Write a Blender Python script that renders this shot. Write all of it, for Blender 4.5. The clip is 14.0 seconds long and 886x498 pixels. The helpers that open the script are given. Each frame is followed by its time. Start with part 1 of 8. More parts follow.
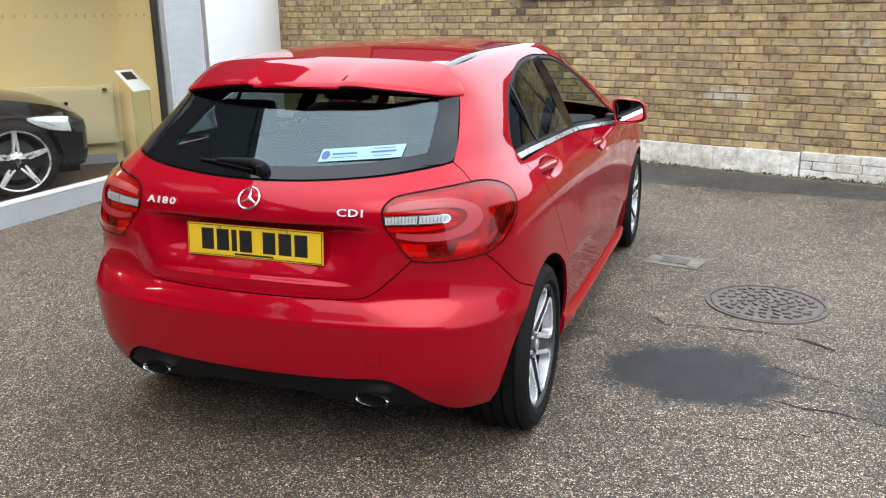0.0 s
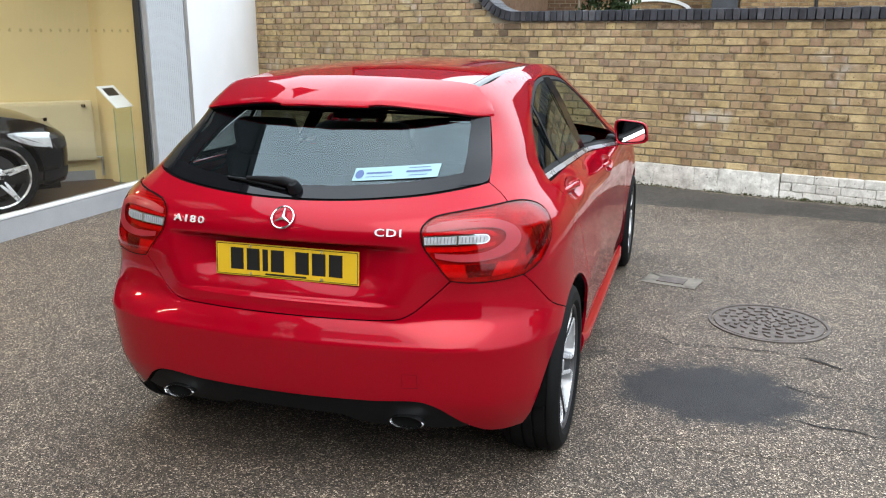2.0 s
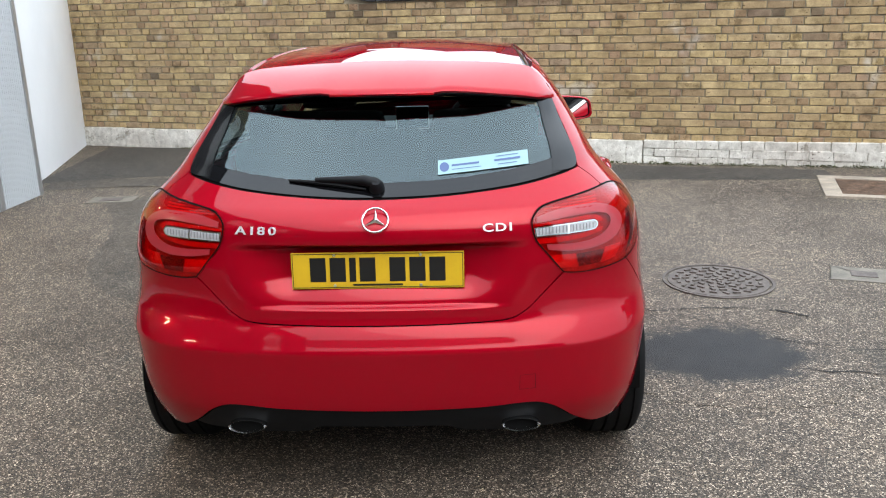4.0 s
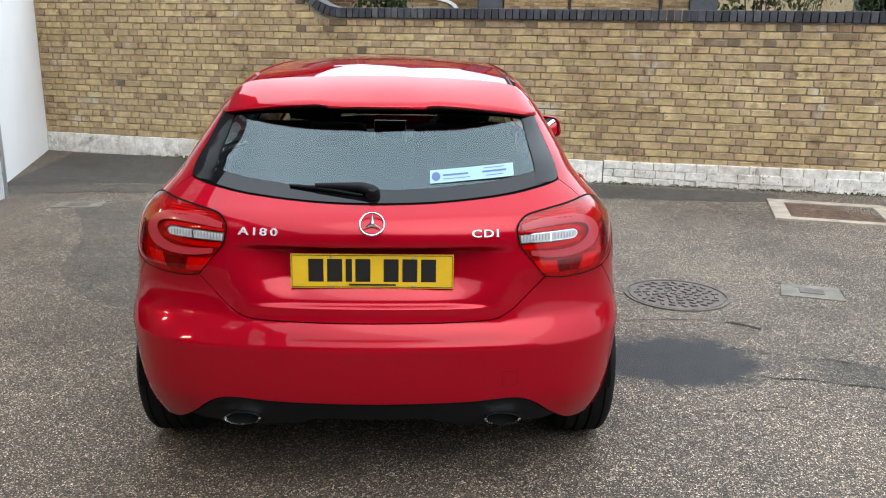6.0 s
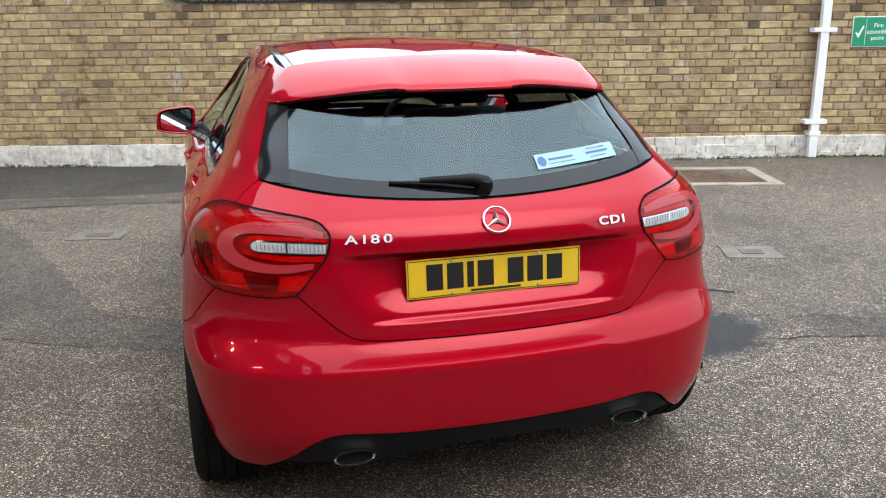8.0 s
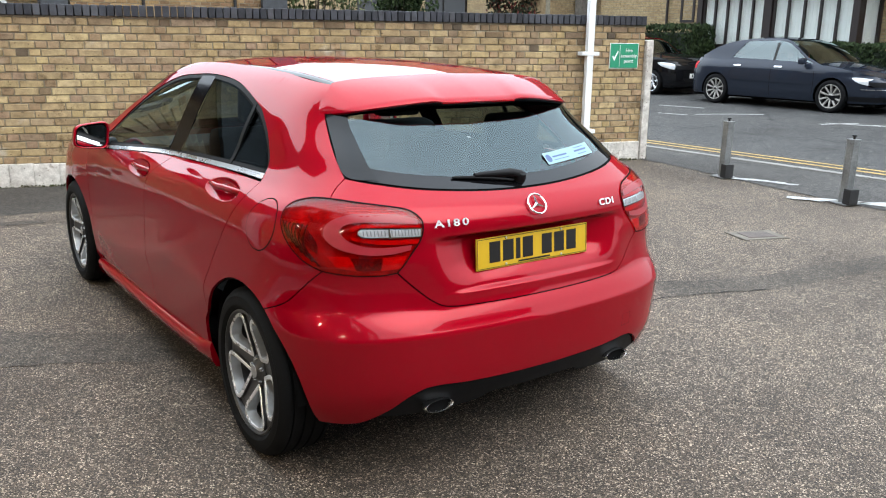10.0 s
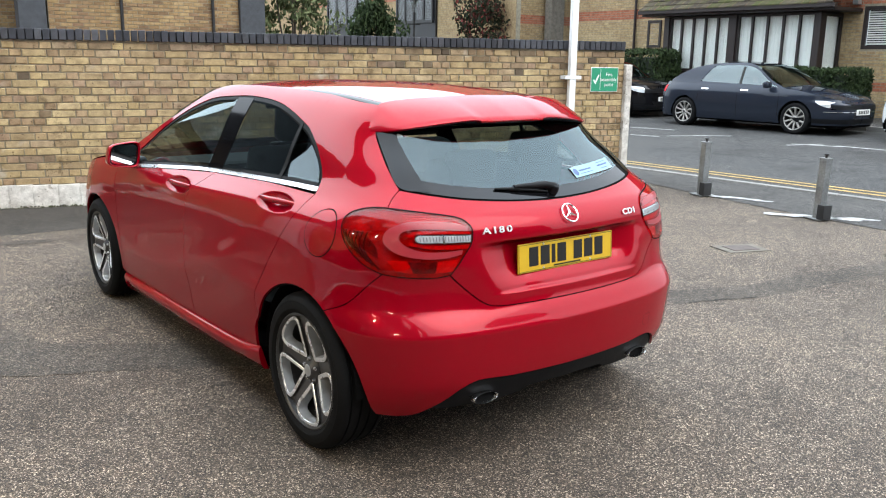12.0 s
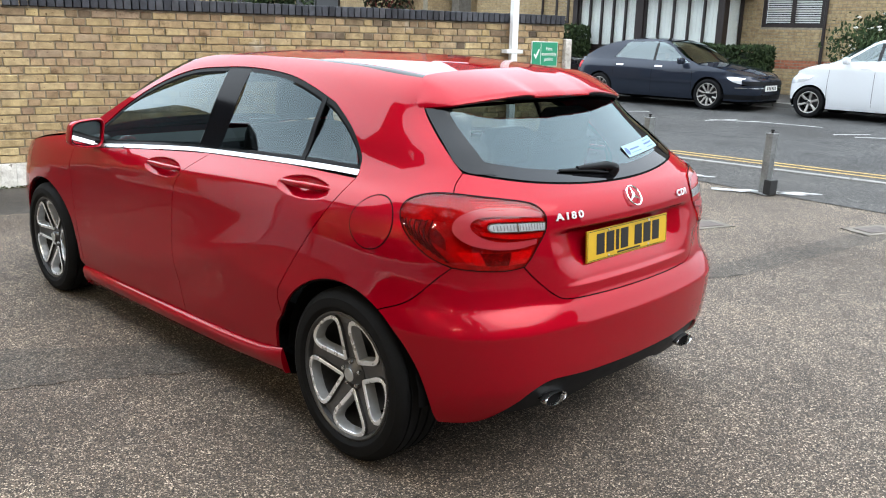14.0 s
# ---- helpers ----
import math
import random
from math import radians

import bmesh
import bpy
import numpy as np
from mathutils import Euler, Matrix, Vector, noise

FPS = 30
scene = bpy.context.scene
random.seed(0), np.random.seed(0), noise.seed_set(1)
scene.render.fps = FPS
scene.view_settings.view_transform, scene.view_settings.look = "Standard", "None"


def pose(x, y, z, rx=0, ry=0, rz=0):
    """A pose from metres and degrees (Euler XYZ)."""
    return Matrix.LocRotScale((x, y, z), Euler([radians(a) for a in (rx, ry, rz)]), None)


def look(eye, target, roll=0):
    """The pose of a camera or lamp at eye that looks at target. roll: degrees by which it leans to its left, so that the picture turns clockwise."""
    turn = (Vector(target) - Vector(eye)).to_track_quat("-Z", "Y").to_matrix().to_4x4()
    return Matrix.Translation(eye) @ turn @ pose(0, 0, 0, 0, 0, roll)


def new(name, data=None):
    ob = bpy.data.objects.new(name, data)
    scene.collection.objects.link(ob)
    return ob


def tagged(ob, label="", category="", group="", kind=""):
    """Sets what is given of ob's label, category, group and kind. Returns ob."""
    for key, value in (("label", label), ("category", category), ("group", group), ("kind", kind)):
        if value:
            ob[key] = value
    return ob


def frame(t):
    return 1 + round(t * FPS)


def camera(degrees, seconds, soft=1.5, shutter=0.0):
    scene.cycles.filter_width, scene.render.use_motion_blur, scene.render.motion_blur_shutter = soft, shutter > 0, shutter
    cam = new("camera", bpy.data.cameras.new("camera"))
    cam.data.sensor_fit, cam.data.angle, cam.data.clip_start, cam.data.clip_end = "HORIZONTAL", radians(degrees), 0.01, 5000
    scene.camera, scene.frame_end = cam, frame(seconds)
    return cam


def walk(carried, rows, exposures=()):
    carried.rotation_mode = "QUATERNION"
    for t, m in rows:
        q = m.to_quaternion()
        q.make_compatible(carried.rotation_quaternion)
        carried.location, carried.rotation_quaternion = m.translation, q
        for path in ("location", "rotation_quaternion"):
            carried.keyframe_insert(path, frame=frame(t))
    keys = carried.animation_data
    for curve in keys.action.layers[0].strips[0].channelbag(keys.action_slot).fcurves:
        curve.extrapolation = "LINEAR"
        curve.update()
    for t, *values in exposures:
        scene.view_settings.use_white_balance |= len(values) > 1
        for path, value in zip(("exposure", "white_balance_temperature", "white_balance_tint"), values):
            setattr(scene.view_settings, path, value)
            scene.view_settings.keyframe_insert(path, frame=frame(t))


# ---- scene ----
cam = camera(56.0, 14.0, soft=1.1)
METRES, EYE, TILT, LEAN, TURN = 4.905, 1.5425, -0.39, -0.288, 20.6
ROWS = [
    (0.0, 0.0, 0.0, 0.0, -0.27, -15.4, 0.97),
    (0.5, -0.0033, -0.0028, 0.001, -0.41, -14.46, 0.9),
    (1.0, -0.0035, -0.0018, 0.001, -0.48, -14.09, 0.53),
    (1.5, -0.0109, 0.0006, 0.0019, -0.94, -13.94, -0.1),
    (2.0, -0.0506, 0.0054, 0.0004, -2.87, -14.13, 0.18),
    (4.5, -0.2589, 0.0818, 0.0039, -20.01, -15.73, 1.04),
    (5.0, -0.2689, 0.0612, 0.005, -20.23, -15.22, 0.3),
    (5.5, -0.2719, 0.0491, 0.0042, -20.52, -14.73, 0.18),
    (6.0, -0.2758, 0.049, 0.0046, -21.06, -14.47, -0.41),
    (6.5, -0.3009, 0.064, 0.003, -22.42, -14.55, -0.12),
    (7.0, -0.351, 0.0923, 0.0029, -25.54, -14.49, 0.69),
    (7.5, -0.3817, 0.1471, -0.0038, -29.61, -14.76, 0.55),
    (8.0, -0.4218, 0.1939, -0.0036, -35.64, -15.42, 1.09),
    (8.5, -0.4828, 0.225, -0.0005, -43.1, -15.88, 1.34),
    (11.0, -0.7142, 0.2768, 0.0046, -56.52, -13.61, -0.52),
    (11.5, -0.7257, 0.2821, 0.0044, -56.85, -13.31, -0.1),
    (12.0, -0.7318, 0.2832, 0.0044, -57.09, -12.85, -0.28),
    (12.5, -0.7347, 0.2834, 0.0045, -57.76, -12.81, -0.81),
    (13.0, -0.7427, 0.3097, 0.0015, -59.62, -13.34, -0.84),
    (13.5, -0.75, 0.3572, 0.0004, -62.28, -13.98, -0.59),
    (14.0, -0.7368, 0.4193, -0.0016, -64.41, -14.44, -0.94),
]
walk(cam, [(t, pose(0, 0, EYE, TILT, LEAN, TURN) @ pose(METRES * x, METRES * y, METRES * z, 90 + pitch, roll, yaw)) for t, x, y, z, yaw, pitch, roll in ROWS],
     exposures=[(0.0, 1.05), (4.5, 0.98), (8.5, 1.0), (11.0, 1.15), (14.0, 1.24)])

# ---- light ----
world = bpy.data.worlds.new("overcast_sky")
world.use_nodes = True
scene.world = world
wn = world.node_tree
sky = wn.nodes.new("ShaderNodeTexSky")
sky.sky_type, sky.sun_disc = "NISHITA", False
sky.sun_elevation, sky.sun_rotation = radians(48), radians(158)
sky.air_density, sky.dust_density, sky.ozone_density = 1.0, 4.0, 1.0
hsv = wn.nodes.new("ShaderNodeHueSaturation")
hsv.inputs["Saturation"].default_value = 0.3
wn.links.new(sky.outputs[0], hsv.inputs["Color"])
# cloud deck: brightest overhead, uneven
tc = wn.nodes.new("ShaderNodeTexCoord")
sep = wn.nodes.new("ShaderNodeSeparateXYZ")
wn.links.new(tc.outputs["Generated"], sep.inputs[0])
lift = wn.nodes.new("ShaderNodeMapRange")
lift.inputs["From Min"].default_value, lift.inputs["From Max"].default_value = 0.0, 1.0
lift.inputs["To Min"].default_value, lift.inputs["To Max"].default_value = 5.5, 18.0
wn.links.new(sep.outputs["Z"], lift.inputs[0])
# the deck is set brighter to the north so roof and spoiler reflect more
north = wn.nodes.new("ShaderNodeMapRange")
north.inputs["To Min"].default_value, north.inputs["To Max"].default_value = 1.0, 1.6
wn.links.new(sep.outputs["Y"], north.inputs[0])
thin = wn.nodes.new("ShaderNodeMath")
thin.operation = "MULTIPLY"
wn.links.new(lift.outputs[0], thin.inputs[0])
wn.links.new(north.outputs[0], thin.inputs[1])
cn = wn.nodes.new("ShaderNodeTexNoise")
cn.inputs["Scale"].default_value, cn.inputs["Detail"].default_value = 2.2, 5.0
wn.links.new(tc.outputs["Generated"], cn.inputs["Vector"])
cr = wn.nodes.new("ShaderNodeValToRGB")
cr.color_ramp.elements[0].position, cr.color_ramp.elements[0].color = 0.35, (0.72, 0.84, 0.96, 1)
cr.color_ramp.elements[1].position, cr.color_ramp.elements[1].color = 0.65, (0.90, 1.0, 1.10, 1)
wn.links.new(cn.outputs[0], cr.inputs[0])
deck = wn.nodes.new("ShaderNodeVectorMath")
deck.operation = "SCALE"
wn.links.new(cr.outputs[0], deck.inputs[0])
wn.links.new(thin.outputs[0], deck.inputs["Scale"])
mixn = wn.nodes.new("ShaderNodeMix")
mixn.data_type = "RGBA"
mixn.inputs[0].default_value = 0.8
wn.links.new(hsv.outputs[0], mixn.inputs[6])
wn.links.new(deck.outputs[0], mixn.inputs[7])
wn.links.new(mixn.outputs[2], wn.nodes["Background"].inputs[0])
wn.nodes["Background"].inputs[1].default_value = 0.13

sun_data = bpy.data.lights.new("sun", "SUN")
sun_data.energy, sun_data.angle, sun_data.color = 0.6, radians(50), (1.0, 0.95, 0.88)
sun = new("sun", sun_data)
sun.matrix_world = look((0, 0, 30), (-9.0, 22.0, 0))
scene.view_settings.exposure = 1.0

# ---- materials ----
def nodes_of(name):
    m = bpy.data.materials.new(name)
    m.use_nodes = True
    nt = m.node_tree
    return m, nt, nt.nodes["Principled BSDF"]


def put(nt, kind, **inputs):
    n = nt.nodes.new(kind)
    for k, v in inputs.items():
        n.inputs[k.replace("_", " ")].default_value = v
    return n


def ramp(nt, fac, stops):
    r = nt.nodes.new("ShaderNodeValToRGB")
    el = r.color_ramp.elements
    while len(el) < len(stops):
        el.new(0.5)
    for e, (p, c) in zip(el, stops):
        e.position, e.color = p, (*c, 1)
    nt.links.new(fac, r.inputs[0])
    return r.outputs[0]


def mixc(nt, fac, a, b, mode="MIX"):
    n = nt.nodes.new("ShaderNodeMix")
    n.data_type, n.blend_type = "RGBA", mode
    for sock, v in ((n.inputs[0], fac), (n.inputs[6], a), (n.inputs[7], b)):
        if isinstance(v, (int, float)):
            sock.default_value = v
        elif isinstance(v, tuple):
            sock.default_value = (*v, 1)
        else:
            nt.links.new(v, sock)
    return n.outputs[2]


def place(nt):
    return nt.nodes.new("ShaderNodeNewGeometry").outputs["Position"]


def noise_of(nt, pos, scale, detail=4.0, rough=0.6):
    n = put(nt, "ShaderNodeTexNoise", Scale=scale, Detail=detail, Roughness=rough)
    nt.links.new(pos, n.inputs["Vector"])
    return n.outputs[0]


def bump_of(nt, b, height, strength, dist):
    n = put(nt, "ShaderNodeBump", Strength=strength, Distance=dist)
    nt.links.new(height, n.inputs["Height"])
    nt.links.new(n.outputs[0], b.inputs["Normal"])


def mat(name, col, rough=0.5, metal=0.0, var=0.12, scale=5.0, fine=90.0, bump=0.15, dist=0.002, coat=0.0, spec=0.5, rvar=0.08):
    m, nt, b = nodes_of(name)
    pos = place(nt)
    a, f = noise_of(nt, pos, scale), noise_of(nt, pos, fine, 2.0)
    lo, hi = tuple(c * (1 - var) for c in col), tuple(min(1, c * (1 + var)) for c in col)
    c1 = ramp(nt, a, [(0.3, lo), (0.7, hi)])
    c2 = ramp(nt, f, [(0.3, (1 - var,) * 3), (0.7, (1, 1, 1))])
    nt.links.new(mixc(nt, 1.0, c1, c2, "MULTIPLY"), b.inputs["Base Color"])
    r = put(nt, "ShaderNodeMapRange", To_Min=max(0, rough - rvar), To_Max=min(1, rough + rvar))
    nt.links.new(a, r.inputs[0])
    nt.links.new(r.outputs[0], b.inputs["Roughness"])
    b.inputs["Metallic"].default_value = metal
    b.inputs["Specular IOR Level"].default_value = spec
    b.inputs["Coat Weight"].default_value = coat
    b.inputs["Coat Roughness"].default_value = 0.03
    if bump:
        bump_of(nt, b, f, bump, dist)
    return m


def paint(name, col, rough=0.35, metal=0.0):
    m, nt, b = nodes_of(name)
    pos = place(nt)
    fl = noise_of(nt, pos, 700.0, 1.0)
    du = noise_of(nt, pos, 3.0, 5.0)
    c = ramp(nt, fl, [(0.3, tuple(x * 0.9 for x in col)), (0.7, tuple(min(1, x * 1.1) for x in col))])
    d = ramp(nt, du, [(0.45, (0, 0, 0)), (0.75, (0.0025, 0.0025, 0.0025))])
    nt.links.new(mixc(nt, d, c, (0.25, 0.2, 0.18)), b.inputs["Base Color"])
    b.inputs["Roughness"].default_value, b.inputs["Metallic"].default_value = rough, metal
    b.inputs["Coat Weight"].default_value, b.inputs["Coat Roughness"].default_value = 1.0, 0.02
    b.inputs["Coat IOR"].default_value = 1.35
    b.inputs["Specular IOR Level"].default_value = 0.0
    b.inputs["Specular Tint"].default_value = (*[min(1.0, x * 1.6 + 0.01) for x in col], 1) if metal else (1, 1, 1, 1)
    return m


def clear(name, tint, f0=0.06, rough=0.0, sheen=(1, 1, 1)):
    """Thin pane: tinted see-through with a mirror that grows towards grazing sight."""
    m = bpy.data.materials.new(name)
    m.use_nodes = True
    nt = m.node_tree
    nt.nodes.remove(nt.nodes["Principled BSDF"])
    tr = put(nt, "ShaderNodeBsdfTransparent", Color=(*tint, 1))
    gl = put(nt, "ShaderNodeBsdfGlossy", Color=(*sheen, 1), Roughness=rough)
    lw = put(nt, "ShaderNodeLayerWeight", Blend=0.5)
    pw = nt.nodes.new("ShaderNodeMath")
    pw.operation, pw.inputs[1].default_value = "POWER", 4.5
    nt.links.new(lw.outputs["Facing"], pw.inputs[0])
    mr = put(nt, "ShaderNodeMapRange", To_Min=f0, To_Max=1.0)
    nt.links.new(pw.outputs[0], mr.inputs[0])
    mx = nt.nodes.new("ShaderNodeMixShader")
    nt.links.new(mr.outputs[0], mx.inputs[0])
    nt.links.new(tr.outputs[0], mx.inputs[1])
    nt.links.new(gl.outputs[0], mx.inputs[2])
    nt.links.new(mx.outputs[0], nt.nodes["Material Output"].inputs[0])
    return m


def asphalt(name, dark, mid, light, chip=170.0, crack=True, rich=False, stain=None):
    m, nt, b = nodes_of(name)
    pos = place(nt)
    v = put(nt, "ShaderNodeTexVoronoi", Scale=chip)
    nt.links.new(pos, v.inputs["Vector"])
    sep = nt.nodes.new("ShaderNodeSeparateColor")
    nt.links.new(v.outputs["Color"], sep.inputs[0])
    low_, high_ = tuple(c * 0.55 for c in mid), tuple(c * 1.5 for c in mid)
    speck = ramp(nt, sep.outputs[0], [(0.0, dark), (0.3, low_), (0.6, mid), (0.82, high_), (1.0, light)])
    if rich:
        v2 = put(nt, "ShaderNodeTexVoronoi", Scale=chip * 0.45)
        nt.links.new(pos, v2.inputs["Vector"])
        sep2 = nt.nodes.new("ShaderNodeSeparateColor")
        nt.links.new(v2.outputs["Color"], sep2.inputs[0])
        tone = ramp(nt, sep2.outputs[1], [(0.0, (0.72, 0.71, 0.69)), (0.45, (0.95, 0.94, 0.93)), (0.85, (1.08, 1.07, 1.05)), (1.0, (1.4, 1.37, 1.32))])
        worn = ramp(nt, noise_of(nt, pos, 26.0, 4.0, 0.75), [(0.36, (0.78, 0.77, 0.76)), (0.52, (1, 1, 1)), (0.68, (1.2, 1.19, 1.17))])
        speck = mixc(nt, 1.0, mixc(nt, 1.0, speck, tone, "MULTIPLY"), worn, "MULTIPLY")
    big = noise_of(nt, pos, 0.55, 5.0, 0.65)
    mid_n = noise_of(nt, pos, 7.0, 6.0, 0.7)
    t1 = ramp(nt, big, [(0.35, (0.60, 0.58, 0.56)), (0.5, (0.95, 0.95, 0.95)), (0.7, (1.2, 1.18, 1.14))])
    t2 = ramp(nt, mid_n, [(0.3, (0.72, 0.72, 0.73)), (0.6, (1.08, 1.07, 1.05))])
    col = mixc(nt, 1.0, mixc(nt, 1.0, speck, t1, "MULTIPLY"), t2, "MULTIPLY")
    h = v.outputs["Distance"]
    if crack:
        warp = put(nt, "ShaderNodeTexNoise", Scale=1.3, Detail=5.0)
        nt.links.new(pos, warp.inputs["Vector"])
        add = put(nt, "ShaderNodeVectorMath")
        add.operation = "MULTIPLY_ADD"
        nt.links.new(warp.outputs["Color"], add.inputs[0])
        add.inputs[1].default_value = (1.2, 1.2, 0.0)
        nt.links.new(pos, add.inputs[2])
        vc = put(nt, "ShaderNodeTexVoronoi", Scale=0.28)
        vc.feature = "DISTANCE_TO_EDGE"
        nt.links.new(add.outputs[0], vc.inputs["Vector"])
        line = ramp(nt, vc.outputs["Distance"], [(0.0, (0.25, 0.25, 0.25)), (0.004, (0.6, 0.6, 0.6)), (0.009, (1, 1, 1))])
        col = mixc(nt, 0.9, col, mixc(nt, 1.0, col, line, "MULTIPLY"))
    if stain:
        off_ = put(nt, "ShaderNodeVectorMath")
        off_.operation, off_.inputs[1].default_value = "SUBTRACT", (stain[0], stain[1], 0.0)
        nt.links.new(pos, off_.inputs[0])
        sc_ = put(nt, "ShaderNodeVectorMath")
        sc_.operation, sc_.inputs[1].default_value = "MULTIPLY", (1 / stain[2], 1 / stain[3], 0.0)
        nt.links.new(off_.outputs[0], sc_.inputs[0])
        ln_ = put(nt, "ShaderNodeVectorMath")
        ln_.operation = "LENGTH"
        nt.links.new(sc_.outputs[0], ln_.inputs[0])
        wob = nt.nodes.new("ShaderNodeMath")
        wob.operation, wob.inputs[1].default_value = "MULTIPLY_ADD", 0.9
        nt.links.new(noise_of(nt, pos, 7.0, 6.0, 0.65), wob.inputs[0])
        nt.links.new(ln_.outputs["Value"], wob.inputs[2])
        mask = ramp(nt, wob.outputs[0], [(0.0, (1, 1, 1)), (0.60, (0.95, 0.95, 0.95)), (0.68, (0.4, 0.4, 0.4)), (0.80, (0, 0, 0))])
        shift_ = nt.nodes.new("ShaderNodeMath")
        shift_.operation, shift_.inputs[1].default_value = "MULTIPLY", 0.5
        nt.links.new(wob.outputs[0], shift_.inputs[0])
        nt.links.new(shift_.outputs[0], mask.node.inputs[0])
        col = mixc(nt, mask, col, mixc(nt, 1.0, t2, stain[4], "MULTIPLY"))
    nt.links.new(col, b.inputs["Base Color"])
    b.inputs["Roughness"].default_value = 0.75
    b.inputs["Specular IOR Level"].default_value = 0.4
    bump_of(nt, b, h, 0.7, 0.006)
    return m


def brick_mat(name, stops, island, marks=False):
    m, nt, b = nodes_of(name)
    pos = place(nt)
    if island:
        rnd = nt.nodes.new("ShaderNodeNewGeometry").outputs["Random Per Island"]
    else:
        rnd = nt.nodes.new("ShaderNodeObjectInfo").outputs["Random"]
    c = ramp(nt, rnd, [(p_, tuple(q_ * 0.77 for q_ in c_)) for p_, c_ in stops])
    a, f = noise_of(nt, pos, 11.0, 5.0, 0.7), noise_of(nt, pos, 130.0, 3.0)
    big = noise_of(nt, pos, 0.9, 3.0)
    k1 = ramp(nt, a, [(0.3, (0.80, 0.76, 0.71)), (0.62, (1.45, 1.42, 1.37)), (0.8, (1.65, 1.63, 1.6))])
    k2 = ramp(nt, f, [(0.3, (0.8, 0.79, 0.77)), (0.7, (1.05, 1.05, 1.05))])
    k3 = ramp(nt, big, [(0.35, (0.86, 0.82, 0.8)), (0.65, (1.05, 1.05, 1.05))])
    c = mixc(nt, 1.0, mixc(nt, 1.0, mixc(nt, 1.0, c, k1, "MULTIPLY"), k2, "MULTIPLY"), k3, "MULTIPLY")
    if marks:
        bloom = ramp(nt, noise_of(nt, pos, 2.3, 3.0, 0.6), [(0.63, (0, 0, 0)), (0.72, (0.42, 0.42, 0.42))])
        c = mixc(nt, bloom, c, (0.62, 0.60, 0.55))
        grime = ramp(nt, noise_of(nt, pos, 4.5, 6.0, 0.75), [(0.34, (0.45, 0.42, 0.38)), (0.44, (1, 1, 1))])
        pit = ramp(nt, noise_of(nt, pos, 38.0, 1.0), [(0.24, (0.25, 0.22, 0.2)), (0.30, (1, 1, 1))])
        c = mixc(nt, 1.0, mixc(nt, 1.0, c, grime, "MULTIPLY"), pit, "MULTIPLY")
    nt.links.new(c, b.inputs["Base Color"])
    b.inputs["Roughness"].default_value, b.inputs["Specular IOR Level"].default_value = 0.88, 0.25
    bump_of(nt, b, f, 0.6, 0.004)
    return m


YELLOW_STOCK = [(0.0, (0.35, 0.26, 0.16)), (0.18, (0.42, 0.325, 0.185)), (0.4, (0.49, 0.385, 0.21)),
                (0.62, (0.44, 0.335, 0.20)), (0.82, (0.54, 0.43, 0.245)), (1.0, (0.35, 0.265, 0.185))]
BLUE_BRICK = [(0.0, (0.035, 0.038, 0.048)), (0.5, (0.055, 0.06, 0.075)), (1.0, (0.085, 0.09, 0.105))]
OLD_STOCK = [(0.0, (0.16, 0.10, 0.06)), (0.3, (0.30, 0.20, 0.10)), (0.6, (0.38, 0.27, 0.14)), (1.0, (0.24, 0.15, 0.09))]
M_BRICK, M_BRICK_J = brick_mat("yellow_stock_brick", YELLOW_STOCK, False, True), brick_mat("yellow_stock_brick_run", YELLOW_STOCK, True, True)
TAN_HEADER = [(0.0, (0.31, 0.22, 0.135)), (0.25, (0.38, 0.275, 0.17)), (0.5, (0.43, 0.315, 0.195)), (0.7, (0.47, 0.365, 0.19)), (0.9, (0.41, 0.29, 0.19)), (1.0, (0.29, 0.21, 0.15))]
DARK_STOCK = [(0.0, (0.10, 0.08, 0.06)), (0.3, (0.20, 0.15, 0.10)), (0.6, (0.30, 0.22, 0.13)), (1.0, (0.24, 0.18, 0.13))]
M_HEAD, M_HEAD_J = brick_mat("tan_header_brick", TAN_HEADER, False, True), brick_mat("tan_header_brick_run", TAN_HEADER, True, True)
M_DARKSTOCK_J = brick_mat("dark_stock_brick_run", DARK_STOCK, True)
M_COPE = brick_mat("blue_engineering_brick", BLUE_BRICK, False)
M_COPE.node_tree.nodes["Principled BSDF"].inputs["Roughness"].default_value = 0.6
M_OLD = brick_mat("old_stock_brick", OLD_STOCK, True)
NEW_BUFF = [(0.0, (0.40, 0.30, 0.17)), (0.5, (0.47, 0.37, 0.22)), (1.0, (0.36, 0.27, 0.16))]
M_BUFF = brick_mat("buff_brick", NEW_BUFF, True)
M_REDBR = brick_mat("red_brick_band", [(0.0, (0.36, 0.13, 0.08)), (1.0, (0.44, 0.18, 0.11))], True)
M_MORTAR = mat("mortar", (0.275, 0.238, 0.172), 0.95, var=0.25, scale=9, bump=0.4)
M_WHITE = brick_mat("white_masonry_paint", [(0.0, (0.66, 0.66, 0.64)), (1.0, (0.72, 0.72, 0.70))], False, True)
M_RENDER = mat("white_render", (0.86, 0.87, 0.88), 0.85, var=0.03, scale=1.2, fine=120, bump=0.2)
YARD = ((0.0105, 0.0083, 0.0062), (0.097, 0.075, 0.057), (0.60, 0.505, 0.402))
M_YARD = asphalt("worn_chipped_asphalt", *YARD, chip=215.0, crack=False, rich=True)
M_ROAD = asphalt("road_asphalt", (0.018, 0.0185, 0.0195), (0.045, 0.046, 0.0475), (0.14, 0.14, 0.138), chip=75.0, rich=True)
M_PAVE = asphalt("dark_pavement_asphalt", (0.021, 0.020, 0.0195), (0.050, 0.048, 0.046), (0.16, 0.155, 0.148), chip=90.0, rich=True)
